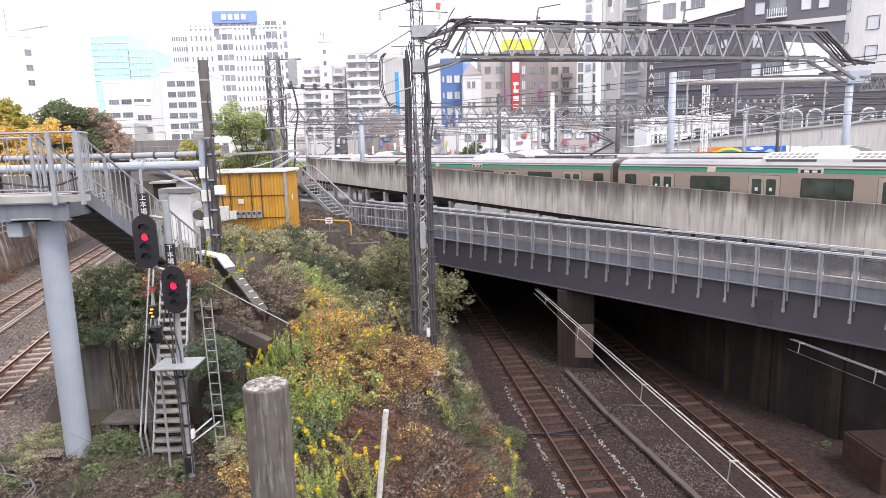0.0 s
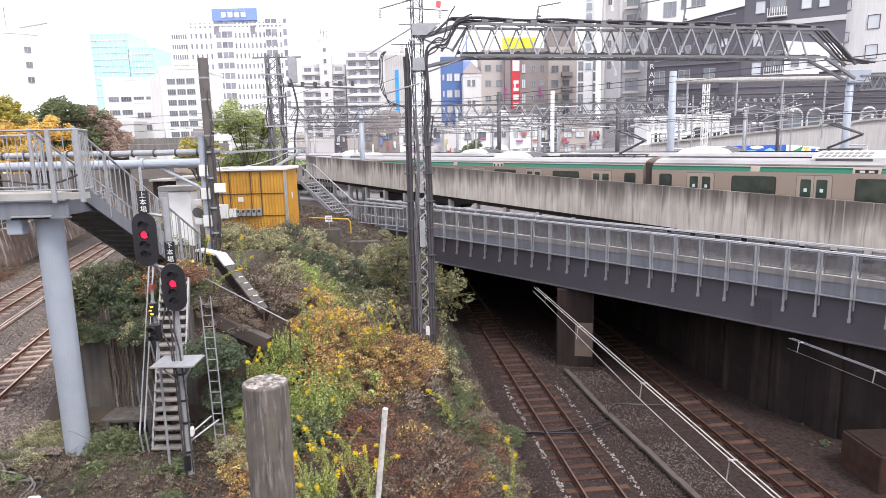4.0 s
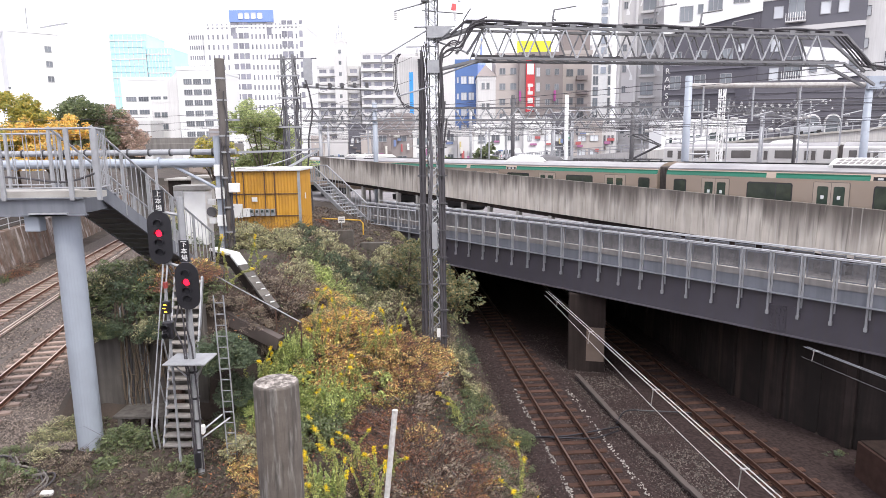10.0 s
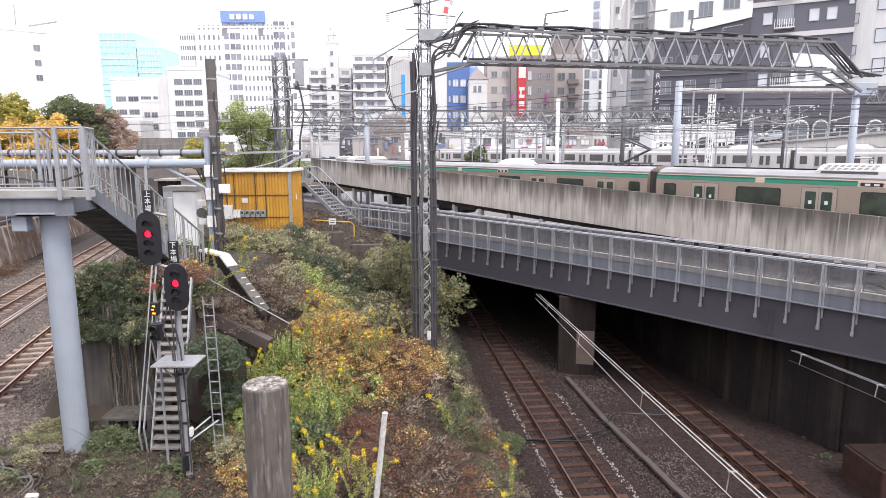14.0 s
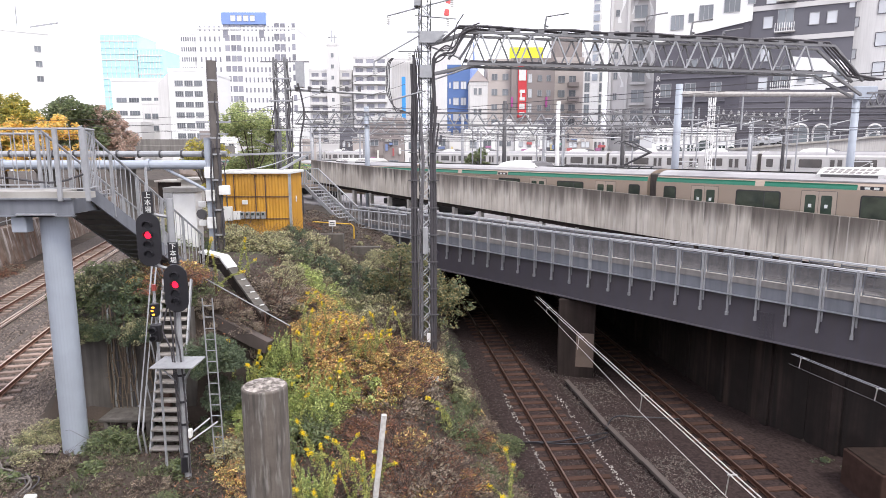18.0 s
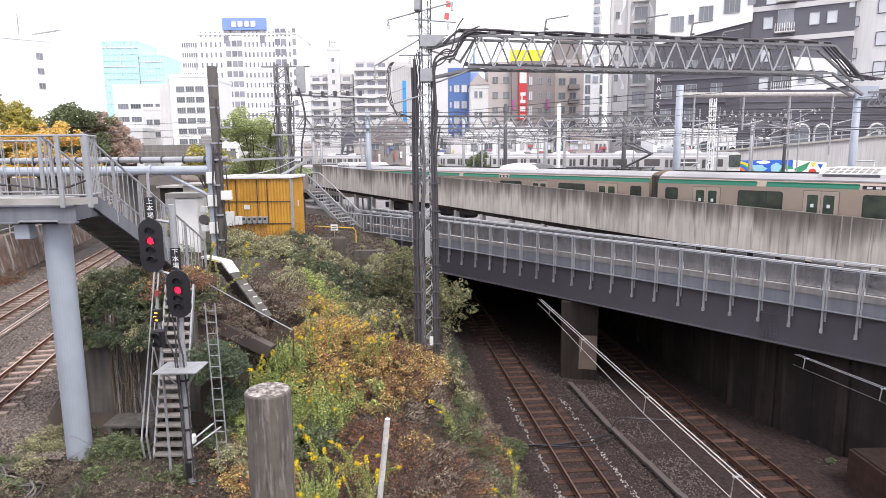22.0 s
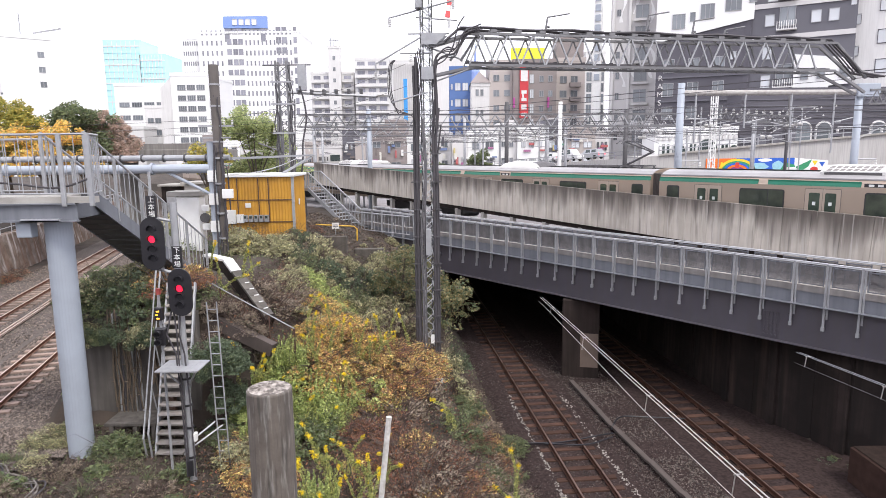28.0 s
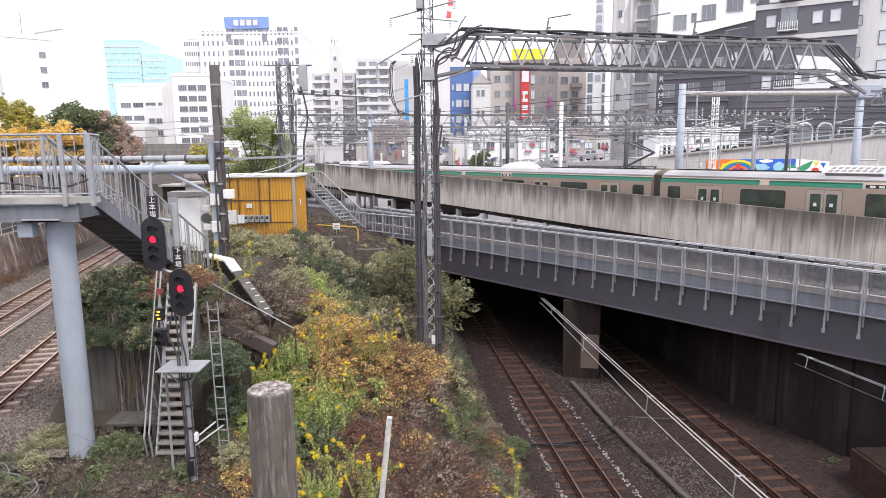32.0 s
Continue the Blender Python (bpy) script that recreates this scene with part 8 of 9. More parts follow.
def on_ramp(x, turn=0):
    """A place on the road surface, heading right, or left with turn 180; below the ramp the road follows the yard."""
    a = math.degrees(math.atan((ramp_top(x + 0.1) - ramp_top(x - 0.1)) / 0.2))
    lane, n = (89.3, 76.4) if turn else (86.7, 74.8)
    y = n / (0.786 * x / lane + 0.618) if x < 27 else lane
    z = 10.4 + (ramp_top(x) - 10.4) * y / lane
    bent = -51.81 * float(1 - smooth_step(25.5, 28.5, x))
    return pose(x * y / lane, y, z + 0.06, 0, a if turn else -a, turn + bent)


def road_vehicle(name, label, paint, L, h_body, h_top, hood, boot):
    t = thing(name, on_ramp(30), label, "car")
    bm = B()
    box(bm, -L / 2, L / 2, -0.85, 0.85, 0.25, h_body, bevel=0.08)
    part("body", bm, paint, t)
    bm = B()
    a, b, k = -L / 2 + boot, L / 2 - hood, 0.35
    v = [bm.verts.new(p) for p in ((a, -0.8, h_body), (b, -0.8, h_body), (b, 0.8, h_body), (a, 0.8, h_body), (a + k * 0.6, -0.66, h_top), (b - k * 1.6, -0.66, h_top), (b - k * 1.6, 0.66, h_top), (a + k * 0.6, 0.66, h_top))]
    for q in ((4, 5, 6, 7), (0, 1, 5, 4), (1, 2, 6, 5), (2, 3, 7, 6), (3, 0, 4, 7)):
        bm.faces.new([v[i] for i in q])
    c = part("cabin", bm, paint, t)
    for s in (-1, 1):
        for i in range(2):
            x0 = a + 0.25 + i * (b - a - 0.7) / 2
            bm = B()
            f = [bm.verts.new((x, s * (0.805 - 0.14 * (z - h_body) / (h_top - h_body)), z)) for x, z in ((x0, h_body + 0.06), (x0 + (b - a - 0.8) / 2 - 0.1, h_body + 0.06), (x0 + (b - a - 0.8) / 2 - 0.2, h_top - 0.1), (x0 + 0.06, h_top - 0.1))]
            bm.faces.new(f if s < 0 else f[::-1])
            part("window", bm, M_GLASS, c)
        for x in (-L * 0.31, L * 0.31):
            bm = B()
            tube(bm, (x, s * 0.68, 0.31), (x, s * 0.87, 0.31), 0.31, n=14)
            part("wheel", bm, M_TYRE, t)
        bm = B()
        box(bm, -L / 2 - 0.02, -L / 2 + 0.1, s * 0.68 - 0.14, s * 0.68 + 0.14, h_body - 0.35, h_body - 0.1)
        part("tail_light", bm, M_TAIL, t, "red tail light")
    return t


CAR_DOWN = road_vehicle("car", "silver hatchback with red tail lights on the rising road", mat("silver_car_paint", (0.42, 0.43, 0.45), rough=0.3, metal=0.5, bump=0, moving=True), 4.0, 0.95, 1.5, 0.9, 0.3)
CAR_WHITE = road_vehicle("car", "white saloon car on the rising road", mat("white_car_paint", (0.75, 0.75, 0.75), rough=0.3, bump=0, moving=True), 4.4, 0.9, 1.42, 1.1, 0.8)
VAN_UP = road_vehicle("van", "white boxy van climbing the rising road", mat("white_van_paint", (0.76, 0.76, 0.76), rough=0.35, bump=0, moving=True), 4.2, 1.0, 1.85, 0.8, 0.1)


# ---- plants ----
L_GREEN = leaf_mat("green_leaves", [(0.042, 0.062, 0.024), (0.075, 0.10, 0.035), (0.12, 0.145, 0.045), (0.055, 0.075, 0.03), (0.09, 0.085, 0.045)])
L_DARK = leaf_mat("dark_leaves", [(0.03, 0.047, 0.026), (0.05, 0.073, 0.037), (0.08, 0.105, 0.05), (0.038, 0.056, 0.032)])
L_OLIVE = leaf_mat("olive_leaves", [(0.062, 0.072, 0.038), (0.185, 0.19, 0.075), (0.36, 0.335, 0.135), (0.085, 0.10, 0.05), (0.24, 0.195, 0.10), (0.105, 0.095, 0.058)])
L_ORANGE = leaf_mat("orange_leaves", [(0.46, 0.23, 0.05), (0.20, 0.10, 0.045), (0.55, 0.42, 0.10), (0.08, 0.052, 0.042), (0.30, 0.27, 0.07), (0.09, 0.085, 0.04), (0.25, 0.10, 0.035), (0.10, 0.06, 0.045)], dull=0.13)
L_AMBER = leaf_mat("amber_leaves", [(0.44, 0.24, 0.05), (0.30, 0.13, 0.045), (0.52, 0.36, 0.08), (0.10, 0.065, 0.045), (0.25, 0.24, 0.07), (0.09, 0.10, 0.045), (0.22, 0.10, 0.045)], dull=0.1)
L_RED = leaf_mat("russet_leaves", [(0.20, 0.07, 0.045), (0.085, 0.045, 0.036), (0.25, 0.10, 0.04), (0.06, 0.042, 0.034), (0.14, 0.075, 0.045), (0.07, 0.055, 0.04)], dull=0.08)
L_BRIGHT = leaf_mat("bright_green_leaves", [(0.10, 0.15, 0.042), (0.19, 0.24, 0.06), (0.34, 0.37, 0.11), (0.055, 0.085, 0.03), (0.24, 0.26, 0.075), (0.08, 0.10, 0.038)], dull=0.12)
L_ROD = leaf_mat("goldenrod_leaves", [(0.105, 0.135, 0.038), (0.17, 0.19, 0.05), (0.25, 0.24, 0.065), (0.065, 0.085, 0.03), (0.2, 0.175, 0.05)], dull=0.08)
L_BROWN = leaf_mat("dry_brown_leaves", [(0.105, 0.075, 0.056), (0.165, 0.12, 0.082), (0.065, 0.049, 0.04), (0.23, 0.175, 0.115), (0.105, 0.095, 0.055)])
L_YELLOW = leaf_mat("yellow_flowers", [(0.36, 0.27, 0.01), (0.44, 0.33, 0.012), (0.28, 0.22, 0.02)], dull=0.0)
L_GOLD = leaf_mat("golden_leaves", [(0.46, 0.26, 0.05), (0.26, 0.22, 0.05), (0.50, 0.30, 0.05), (0.16, 0.16, 0.05), (0.38, 0.19, 0.05)], dull=0.08)
M_TWIG = mat("twigs", (0.105, 0.074, 0.062), (0.045, 0.032, 0.029), 0.9, scale=8, bump=0.3)
# Litter tones darkened so the ground between plants carries the shade of hollows.
L_LITTER = leaf_mat("dark_hollow_litter", [(0.042, 0.029, 0.022), (0.07, 0.046, 0.034), (0.026, 0.019, 0.016), (0.10, 0.065, 0.045), (0.03, 0.028, 0.016)])
# Russet tones lightened to hold the haze in front of the farther tree.
L_PALE = leaf_mat("hazy_russet_leaves", [(0.26, 0.17, 0.13), (0.17, 0.12, 0.09), (0.32, 0.2, 0.15), (0.14, 0.13, 0.08)])
M_BARK = mat("bark", (0.12, 0.095, 0.075), (0.06, 0.05, 0.04), 0.95, scale=5, bump=0.5)
M_STEM = mat("green_stem", (0.13, 0.13, 0.055), (0.08, 0.08, 0.035), 0.8, scale=9, bump=0.1)


def leaf_cards(centres, size, rs, flat=0.0):
    """Small folded leaves at the given places: corners and faces."""
    n = len(centres)
    a = rs.normal(size=(n, 3))
    a[:, 2] *= 0.6
    a /= np.linalg.norm(a, axis=1)[:, None]
    u = rs.normal(size=(n, 3))
    u[:, 2] = u[:, 2] * (1 - flat) + flat * 0.1
    b = np.cross(a, u)
    b /= np.linalg.norm(b, axis=1)[:, None] + 1e-9
    c = np.cross(a, b)
    s = (size * rs.uniform(0.6, 1.4, n))[:, None]
    v = np.stack([centres - a * s, centres + b * s * 0.42 + c * s * 0.12, centres + a * s, centres - b * s * 0.42 + c * s * 0.12], 1).reshape(-1, 3)
    f = np.arange(4 * n).reshape(-1, 4)
    tri = np.concatenate([f[:, [0, 1, 2]], f[:, [0, 2, 3]]])
    return v, tri


def clumps(n, rx, ry, rz, lumps, rs, base=0.0):
    """Leaf places gathered in lumps inside an uneven mound."""
    d = rs.normal(size=(lumps, 3))
    d /= np.linalg.norm(d, axis=1)[:, None]
    d[:, 2] = np.abs(d[:, 2]) * 1.0 - 0.15
    c = d * (rs.uniform(0.45, 1.0, lumps) ** 0.6)[:, None] * np.array([rx, ry, rz])
    r = rs.uniform(0.12, 0.36, lumps)
    k = rs.randint(0, lumps, n)
    e = rs.normal(size=(n, 3))
    e /= np.linalg.norm(e, axis=1)[:, None]
    p = c[k] + e * (r[k] * rs.uniform(0.3, 1.0, n) ** 0.5)[:, None] * np.array([rx, ry, rz * 0.8])
    p[:, 2] = np.maximum(p[:, 2], -0.1) + base
    return p


def shrub(name, material, label, n, rx, rz, lumps, size, seed, group, twigs=14):
    """A shrub: twigs fanning from the foot and clumps of leaves."""
    rs = np.random.RandomState(seed)
    t = thing(name, pose(0, -60, -30), label, "shrub", group)
    v, f = leaf_cards(clumps(n, rx, rx, rz, lumps, rs), size, rs)
    cloud("foliage", v, f, material, t)
    bm = B()
    for i in range(twigs):
        a, d = rs.rand() * 6.28, rs.uniform(0.3, 1.25)
        q = np.array([rx * d * math.cos(a), rx * d * math.sin(a), rz * rs.uniform(0.3, 1.25)])
        o = np.array([rs.uniform(-0.3, 0.3) * rx, rs.uniform(-0.3, 0.3) * rx, -0.2])
        m = o + (q - o) * 0.5 + np.array([0, 0, rz * rs.uniform(0.05, 0.35)])
        e = q + (q - m) * 0.35 + np.array([0, 0, -rz * rs.uniform(0.0, 0.3)])
        tube(bm, o, m, 0.009, 0.007, n=4, caps=False)
        tube(bm, m, q, 0.007, 0.005, n=3, caps=False)
        tube(bm, q, e, 0.005, 0.002, n=3, caps=False)
    tagged(part("twig_fan", bm, M_TWIG, t), kind="stuff")
    return t


def weed(name, label, seed, tall, stalks, material, group):
    """A tuft of thin dry stalks and blades."""
    rs = np.random.RandomState(seed)
    t = thing(name, pose(0, -60, -30), label, "weeds", group)
    v, f = [], []
    for i in range(stalks):
        a, d = rs.rand() * 6.28, rs.rand() * 0.35
        p = np.array([d * math.cos(a), d * math.sin(a), -0.05])
        lean = np.array([rs.normal() * 0.35, rs.normal() * 0.35, 1.0]) * tall * rs.uniform(0.5, 1.1)
        w = np.array([math.cos(a * 3), math.sin(a * 3), 0]) * rs.uniform(0.006, 0.014)
        m = p + lean * 0.6
        q = p + lean + np.array([lean[0] * 0.4, lean[1] * 0.4, -0.12 * tall])
        k = len(v)
        v += [p - w, p + w, m + w * 0.8, m - w * 0.8, q]
        f += [(k, k + 1, k + 2, k + 3), (k + 3, k + 2, k + 4)]
    cloud("blade_tuft", np.array(v), f, material, t)
    return t


def goldenrod(seed, tall, arch):
    """A stalk that arches over, with narrow leaves and a one-sided yellow plume."""
    rs = np.random.RandomState(seed)
    t = thing("goldenrod", pose(0, -60, -30), "goldenrod stalk arching over with a yellow plume", "flowering plant", "goldenrod on the bank")

    def spine(k):
        k = np.asarray(k)
        return np.stack([arch * tall * k ** 2.4, 0.08 * tall * k * k, tall * (k - 0.45 * arch * k ** 3)], -1)

    bm = B()
    hose(bm, [spine(k) for k in np.linspace(-0.05, 1, 9).clip(0, 1)], 0.009, 5)
    part("stem", bm, M_STEM, t)
    k = rs.uniform(0.12, 0.97, 210)
    a = rs.rand(210) * 6.28
    r = rs.uniform(0.015, 0.085, 210) * (1.2 - k)
    c = spine(k) + np.stack([r * np.cos(a), r * np.sin(a), rs.uniform(-0.04, 0.04, 210)], 1)
    v, f = leaf_cards(c, 0.036, rs)
    cloud("leaf_mass", v, f, L_ROD, t)
    k = rs.uniform(0.93, 1.02, 90)
    c = spine(k) + np.stack([rs.normal(size=90) * 0.026, rs.normal(size=90) * 0.026, rs.uniform(-0.01, 0.07, 90)], 1)
    v, f = leaf_cards(c, 0.021, rs)
    tagged(cloud("flower_plume", v, f, L_YELLOW, t, "yellow flower plume"), kind="stuff")
    return t


def spires(seed, count, tall):
    """A clump of upright leafy stalks that taper to soft points."""
    rs = np.random.RandomState(seed)
    t = thing("spire_weed", pose(0, -60, -30), "clump of tall bright green leafy stalks", "weeds", "tall weeds on the bank")
    bm = B()
    cs = []
    for i in range(count):
        a, d = rs.rand() * 6.28, rs.rand() ** 0.5 * 0.42
        o = np.array([d * math.cos(a), d * math.sin(a), 0])
        h = tall * rs.uniform(0.6, 1.1)
        lean = np.array([rs.normal() * 0.12, rs.normal() * 0.12, 1.0]) * h
        tube(bm, o, o + lean, 0.007, 0.003, n=4, caps=False)
        k = rs.uniform(0.15, 1.0, 90)
        an = rs.rand(90) * 6.28
        r = 0.13 * (1.08 - k) * rs.uniform(0.4, 1.0, 90)
        cs.append(o + lean * k[:, None] + np.stack([r * np.cos(an), r * np.sin(an), rs.uniform(-0.03, 0.03, 90)], 1))
    tagged(part("stem_tuft", bm, M_STEM, t), kind="stuff")
    v, f = leaf_cards(np.concatenate(cs), 0.042, rs)
    cloud("leaf_mass", v, f, L_BRIGHT, t)
    return t


def ground_z(x, y):
    return float(ground_height(np.array([float(x)]), np.array([float(y)]))[0])


def tree(name, x, y, z, trunk_h, crown_r, crown_h, leaf_material, label, seed, n=5200, size=0.11, group="trees by the line"):
    """A tapered trunk with forking limbs and an uneven crown of leaf clumps."""
    rs = np.random.RandomState(seed)
    t = thing(name, pose(x, y, z), label, "tree", group)
    bm = B()
    tube(bm, (0, 0, -0.3), (0.08, 0, trunk_h * 0.6), 0.17, 0.13, n=9)
    tube(bm, (0.08, 0, trunk_h * 0.6), (0, 0.05, trunk_h), 0.13, 0.1, n=9)
    part("trunk", bm, M_BARK, t)
    cs = []
    for i in range(9):
        a, k = i * 2.4 + rs.rand(), rs.uniform(0.45, 0.95)
        u = rs.uniform(0.08, 0.88)
        k *= 1.1 - 0.65 * u
        p = np.array([crown_r * k * math.cos(a), crown_r * k * math.sin(a), trunk_h + crown_h * u])
        bm = B()
        m = p * np.array([0.4, 0.4, 0]) + np.array([0, 0, trunk_h + (p[2] - trunk_h) * 0.4])
        tube(bm, (0, 0.03, trunk_h * 0.9), m, 0.07, 0.045, n=6)
        tube(bm, m, p, 0.045, 0.012, n=5)
        part("limb", bm, M_BARK, t)
        cs.append(clumps(n // 9, crown_r * rs.uniform(0.5, 0.75), crown_r * rs.uniform(0.5, 0.75), crown_h * rs.uniform(0.24, 0.36), 26, rs) + p - np.array([0, 0, crown_h * 0.12]))
    v, f = leaf_cards(np.concatenate(cs), size, rs)
    cloud("crown", v, f, leaf_material, t)
    return t


G = "shrubs on the bank"
KINDS = {
    "green": shrub("shrub", L_GREEN, "leafy green shrub on the bank", 2300, 0.95, 1.0, 34, 0.055, 11, G, 14),
    "dark": shrub("shrub", L_DARK, "dense dark green shrub on the bank", 3400, 1.0, 1.15, 44, 0.05, 12, G, 10),
    "olive": shrub("shrub", L_OLIVE, "olive green shrub turning yellow", 2300, 1.0, 1.05, 30, 0.05, 13, G, 24),
    "sparse": shrub("shrub", L_OLIVE, "thin olive shrub with bare grey twigs", 1000, 1.0, 0.95, 16, 0.058, 23, G, 38),
    "orange": shrub("vine_mound", L_ORANGE, "low mound of vines with orange autumn leaves", 2600, 1.05, 0.62, 44, 0.043, 14, G, 30),
    "gold": shrub("vine_mound", L_AMBER, "low mound of vines with yellow and amber leaves", 2400, 1.05, 0.6, 40, 0.045, 27, G, 22),
    "red": shrub("vine_mound", L_RED, "low mound of russet withered vines", 1700, 1.05, 0.58, 34, 0.038, 15, G, 60),
    "bright": shrub("shrub", L_BRIGHT, "bright green leafy weeds", 2300, 0.85, 1.0, 40, 0.05, 16, G, 10),
    "spire": spires(24, 26, 1.35),
    "brown": shrub("dry_shrub", L_BROWN, "withered brown thicket with bare twigs", 800, 1.0, 0.75, 20, 0.048, 17, G, 50),
    "grass": weed("dry_grass", "tuft of pale dry grass", 18, 0.75, 90, L_BROWN, "dry grass tufts"),
    "stalks": weed("weed_stalks", "tuft of green weed stalks", 19, 0.9, 80, L_GREEN, "weed tufts"),
    "broad": shrub("leafy_weed", L_GREEN, "low broad-leaved green weeds on bare soil", 240, 0.5, 0.42, 16, 0.085, 26, G, 8),
    "rod": goldenrod(20, 1.7, 0.15),
    "rod2": goldenrod(21, 1.3, 0.55),
    "rod3": goldenrod(22, 1.5, 0.35),
}


def plant(kinds, n, x0, x1, y0, y1, s0, s1, seed, lift=0.0, skew=0.0):
    """Sets plants of these kinds at random in a patch of the bank; skew moves the patch sideways along its depth."""
    r = random.Random(seed)
    for i in range(n):
        y = r.uniform(y0, y1)
        x = r.uniform(x0, x1) + skew * (y - y0)
        s = r.uniform(s0, s1)
        o = copy_thing(KINDS[r.choice(kinds)], pose(x, y, ground_z(x, y) - 0.06 + lift, r.uniform(-8, 8), r.uniform(-8, 8), r.uniform(0, 360)))
        o.scale = (s, s, s * r.uniform(0.85, 1.2))


# in front of the shed and along the upper edge of the bank
plant(["dark", "olive", "green"], 7, -10.4, -8.2, 27.4, 29.2, 0.7, 1.05, 1)
plant(["sparse", "olive", "brown"], 6, -8.6, -7.0, 27.4, 29.4, 0.6, 0.95, 67)
plant(["olive", "dark", "brown", "olive", "sparse"], 18, -7.4, -3.6, 27.5, 31.6, 0.75, 1.15, 2)
plant(["brown", "grass", "red"], 16, -7.8, -4.6, 33.5, 36.0, 0.22, 0.36, 3)
plant(["grass", "brown", "grass", "olive"], 22, -5.6, -2.8, 33.9, 37.5, 0.25, 0.45, 105)
plant(["brown", "sparse", "olive"], 7, -4.4, -2.4, 31.5, 33.4, 0.5, 0.8, 103)
plant(["brown", "grass"], 8, -8.6, -5.2, 36.4, 39.5, 0.4, 0.55, 32)
# middle of the bank
plant(["olive", "green", "sparse"], 9, -6.6, -3.6, 23, 27.5, 0.7, 1.1, 4)
plant(["brown", "olive", "sparse", "red", "olive"], 14, -6.6, -2.6, 22.6, 27.5, 0.6, 1.0, 70)
plant(["bright"], 6, -5.9, -4.4, 24.2, 26.4, 0.8, 1.15, 41)
plant(["dark", "brown", "sparse", "olive"], 14, -3.8, -1.2, 24.5, 31, 0.8, 1.3, 5)
plant(["dark", "sparse", "brown"], 9, -2.0, 0.4, 25.0, 29.5, 0.7, 1.1, 6, 0.0, -0.1)
plant(["olive", "sparse", "brown"], 10, -0.6, 1.0, 23.6, 26, 0.7, 1.0, 8)
# brown thicket beside the trough
plant(["brown", "brown", "red", "sparse"], 14, -7.0, -4.4, 21.3, 23.6, 0.7, 1.1, 9)
plant(["brown", "brown", "grass"], 20, -7.9, -5.4, 18.75, 19.9, 0.35, 0.55, 91)
plant(["dark", "green"], 3, -6.7, -6.2, 17.0, 18.0, 0.6, 0.8, 10)
plant(["dark", "dark", "green"], 5, -6.85, -6.25, 17.2, 17.7, 0.7, 0.85, 101, 2.35)
plant(["dark"], 3, -6.6, -6.25, 17.3, 17.7, 0.55, 0.7, 102, 1.2)
plant(["orange", "orange", "spire"], 8, -6.0, -5.2, 16.2, 17.4, 0.55, 0.8, 68, 0.15)
plant(["spire", "bright", "rod"], 12, -6.0, -4.9, 17.6, 18.9, 0.65, 0.95, 69, 0.6)
plant(["rod", "rod3"], 6, -6.2, -4.9, 17.4, 18.6, 0.9, 1.15, 75, 1.0)
# bright weeds and orange vines below the mast
plant(["bright", "bright", "green"], 7, -5.0, -3.6, 17.0, 18.8, 0.7, 1.05, 12)
plant(["spire"], 18, -4.9, -3.2, 17.3, 19.0, 0.65, 1.0, 42, 0.05)
plant(["spire"], 4, -5.6, -4.8, 18.0, 19.4, 0.5, 0.8, 43)
plant(["orange", "orange", "orange", "red"], 32, -4.6, -0.9, 19.2, 23.4, 0.8, 1.25, 13, 0.25)
plant(["orange", "orange", "gold", "red"], 18, -4.8, -1.4, 20.4, 23.2, 0.7, 1.0, 71, 0.95)
plant(["olive", "gold", "bright", "sparse"], 9, -6.2, -4.4, 22.6, 25.6, 0.5, 0.75, 104, 0.25)
plant(["rod", "rod3", "rod2"], 16, -4.9, -1.8, 20.4, 22.6, 0.7, 1.0, 72, 0.75)
plant(["red", "brown", "bright"], 8, -4.0, -0.6, 18.5, 23.0, 0.8, 1.1, 44)
plant(["orange", "red", "brown", "red"], 12, -2.6, -0.6, 16.0, 19.0, 0.8, 1.2, 14)
plant(["red", "red", "brown", "brown", "red"], 26, -2.8, 0.9, 12.4, 17.5, 0.7, 1.15, 15)
plant(["red", "orange", "red"], 9, -0.8, 0.5, 13.6, 17.0, 0.7, 1.0, 16)
plant(["red", "red", "brown", "green"], 14, -0.2, 2.3, 13.5, 20, 0.6, 0.9, 17)
plant(["sparse", "brown", "red", "orange"], 14, 0.2, 1.7, 18, 24, 0.6, 0.95, 18)
plant(["spire", "green"], 4, -3.8, -2.9, 12.4, 15.0, 0.6, 0.9, 19)
plant(["rod", "rod3", "rod2"], 18, -4.9, -2.2, 18.4, 20.6, 0.8, 1.15, 20, 0.5)
plant(["rod2", "rod3"], 4, -5.0, -3.0, 16.6, 18.0, 0.8, 1.1, 45, 0.3)
plant(["rod", "rod2", "rod3"], 34, -3.6, -1.5, 11.6, 15.6, 0.75, 1.15, 21, 0.2)
plant(["rod2"], 6, -0.3, 2.2, 13.6, 19, 0.8, 1.2, 22, 0.3)
plant(["rod", "rod2"], 3, -2.8, -1.2, 20.5, 22.5, 0.9, 1.1, 23, 0.5)
plant(["rod2", "rod"], 6, -8.4, -6.9, 19.6, 22.5, 0.8, 1.2, 24)
plant(["orange", "olive", "brown"], 8, -5.6, -4.6, 14.4, 16.6, 0.6, 0.9, 25)
plant(["orange", "olive"], 5, -5.8, -5.0, 15.2, 16.8, 0.6, 0.8, 46, 0.2)
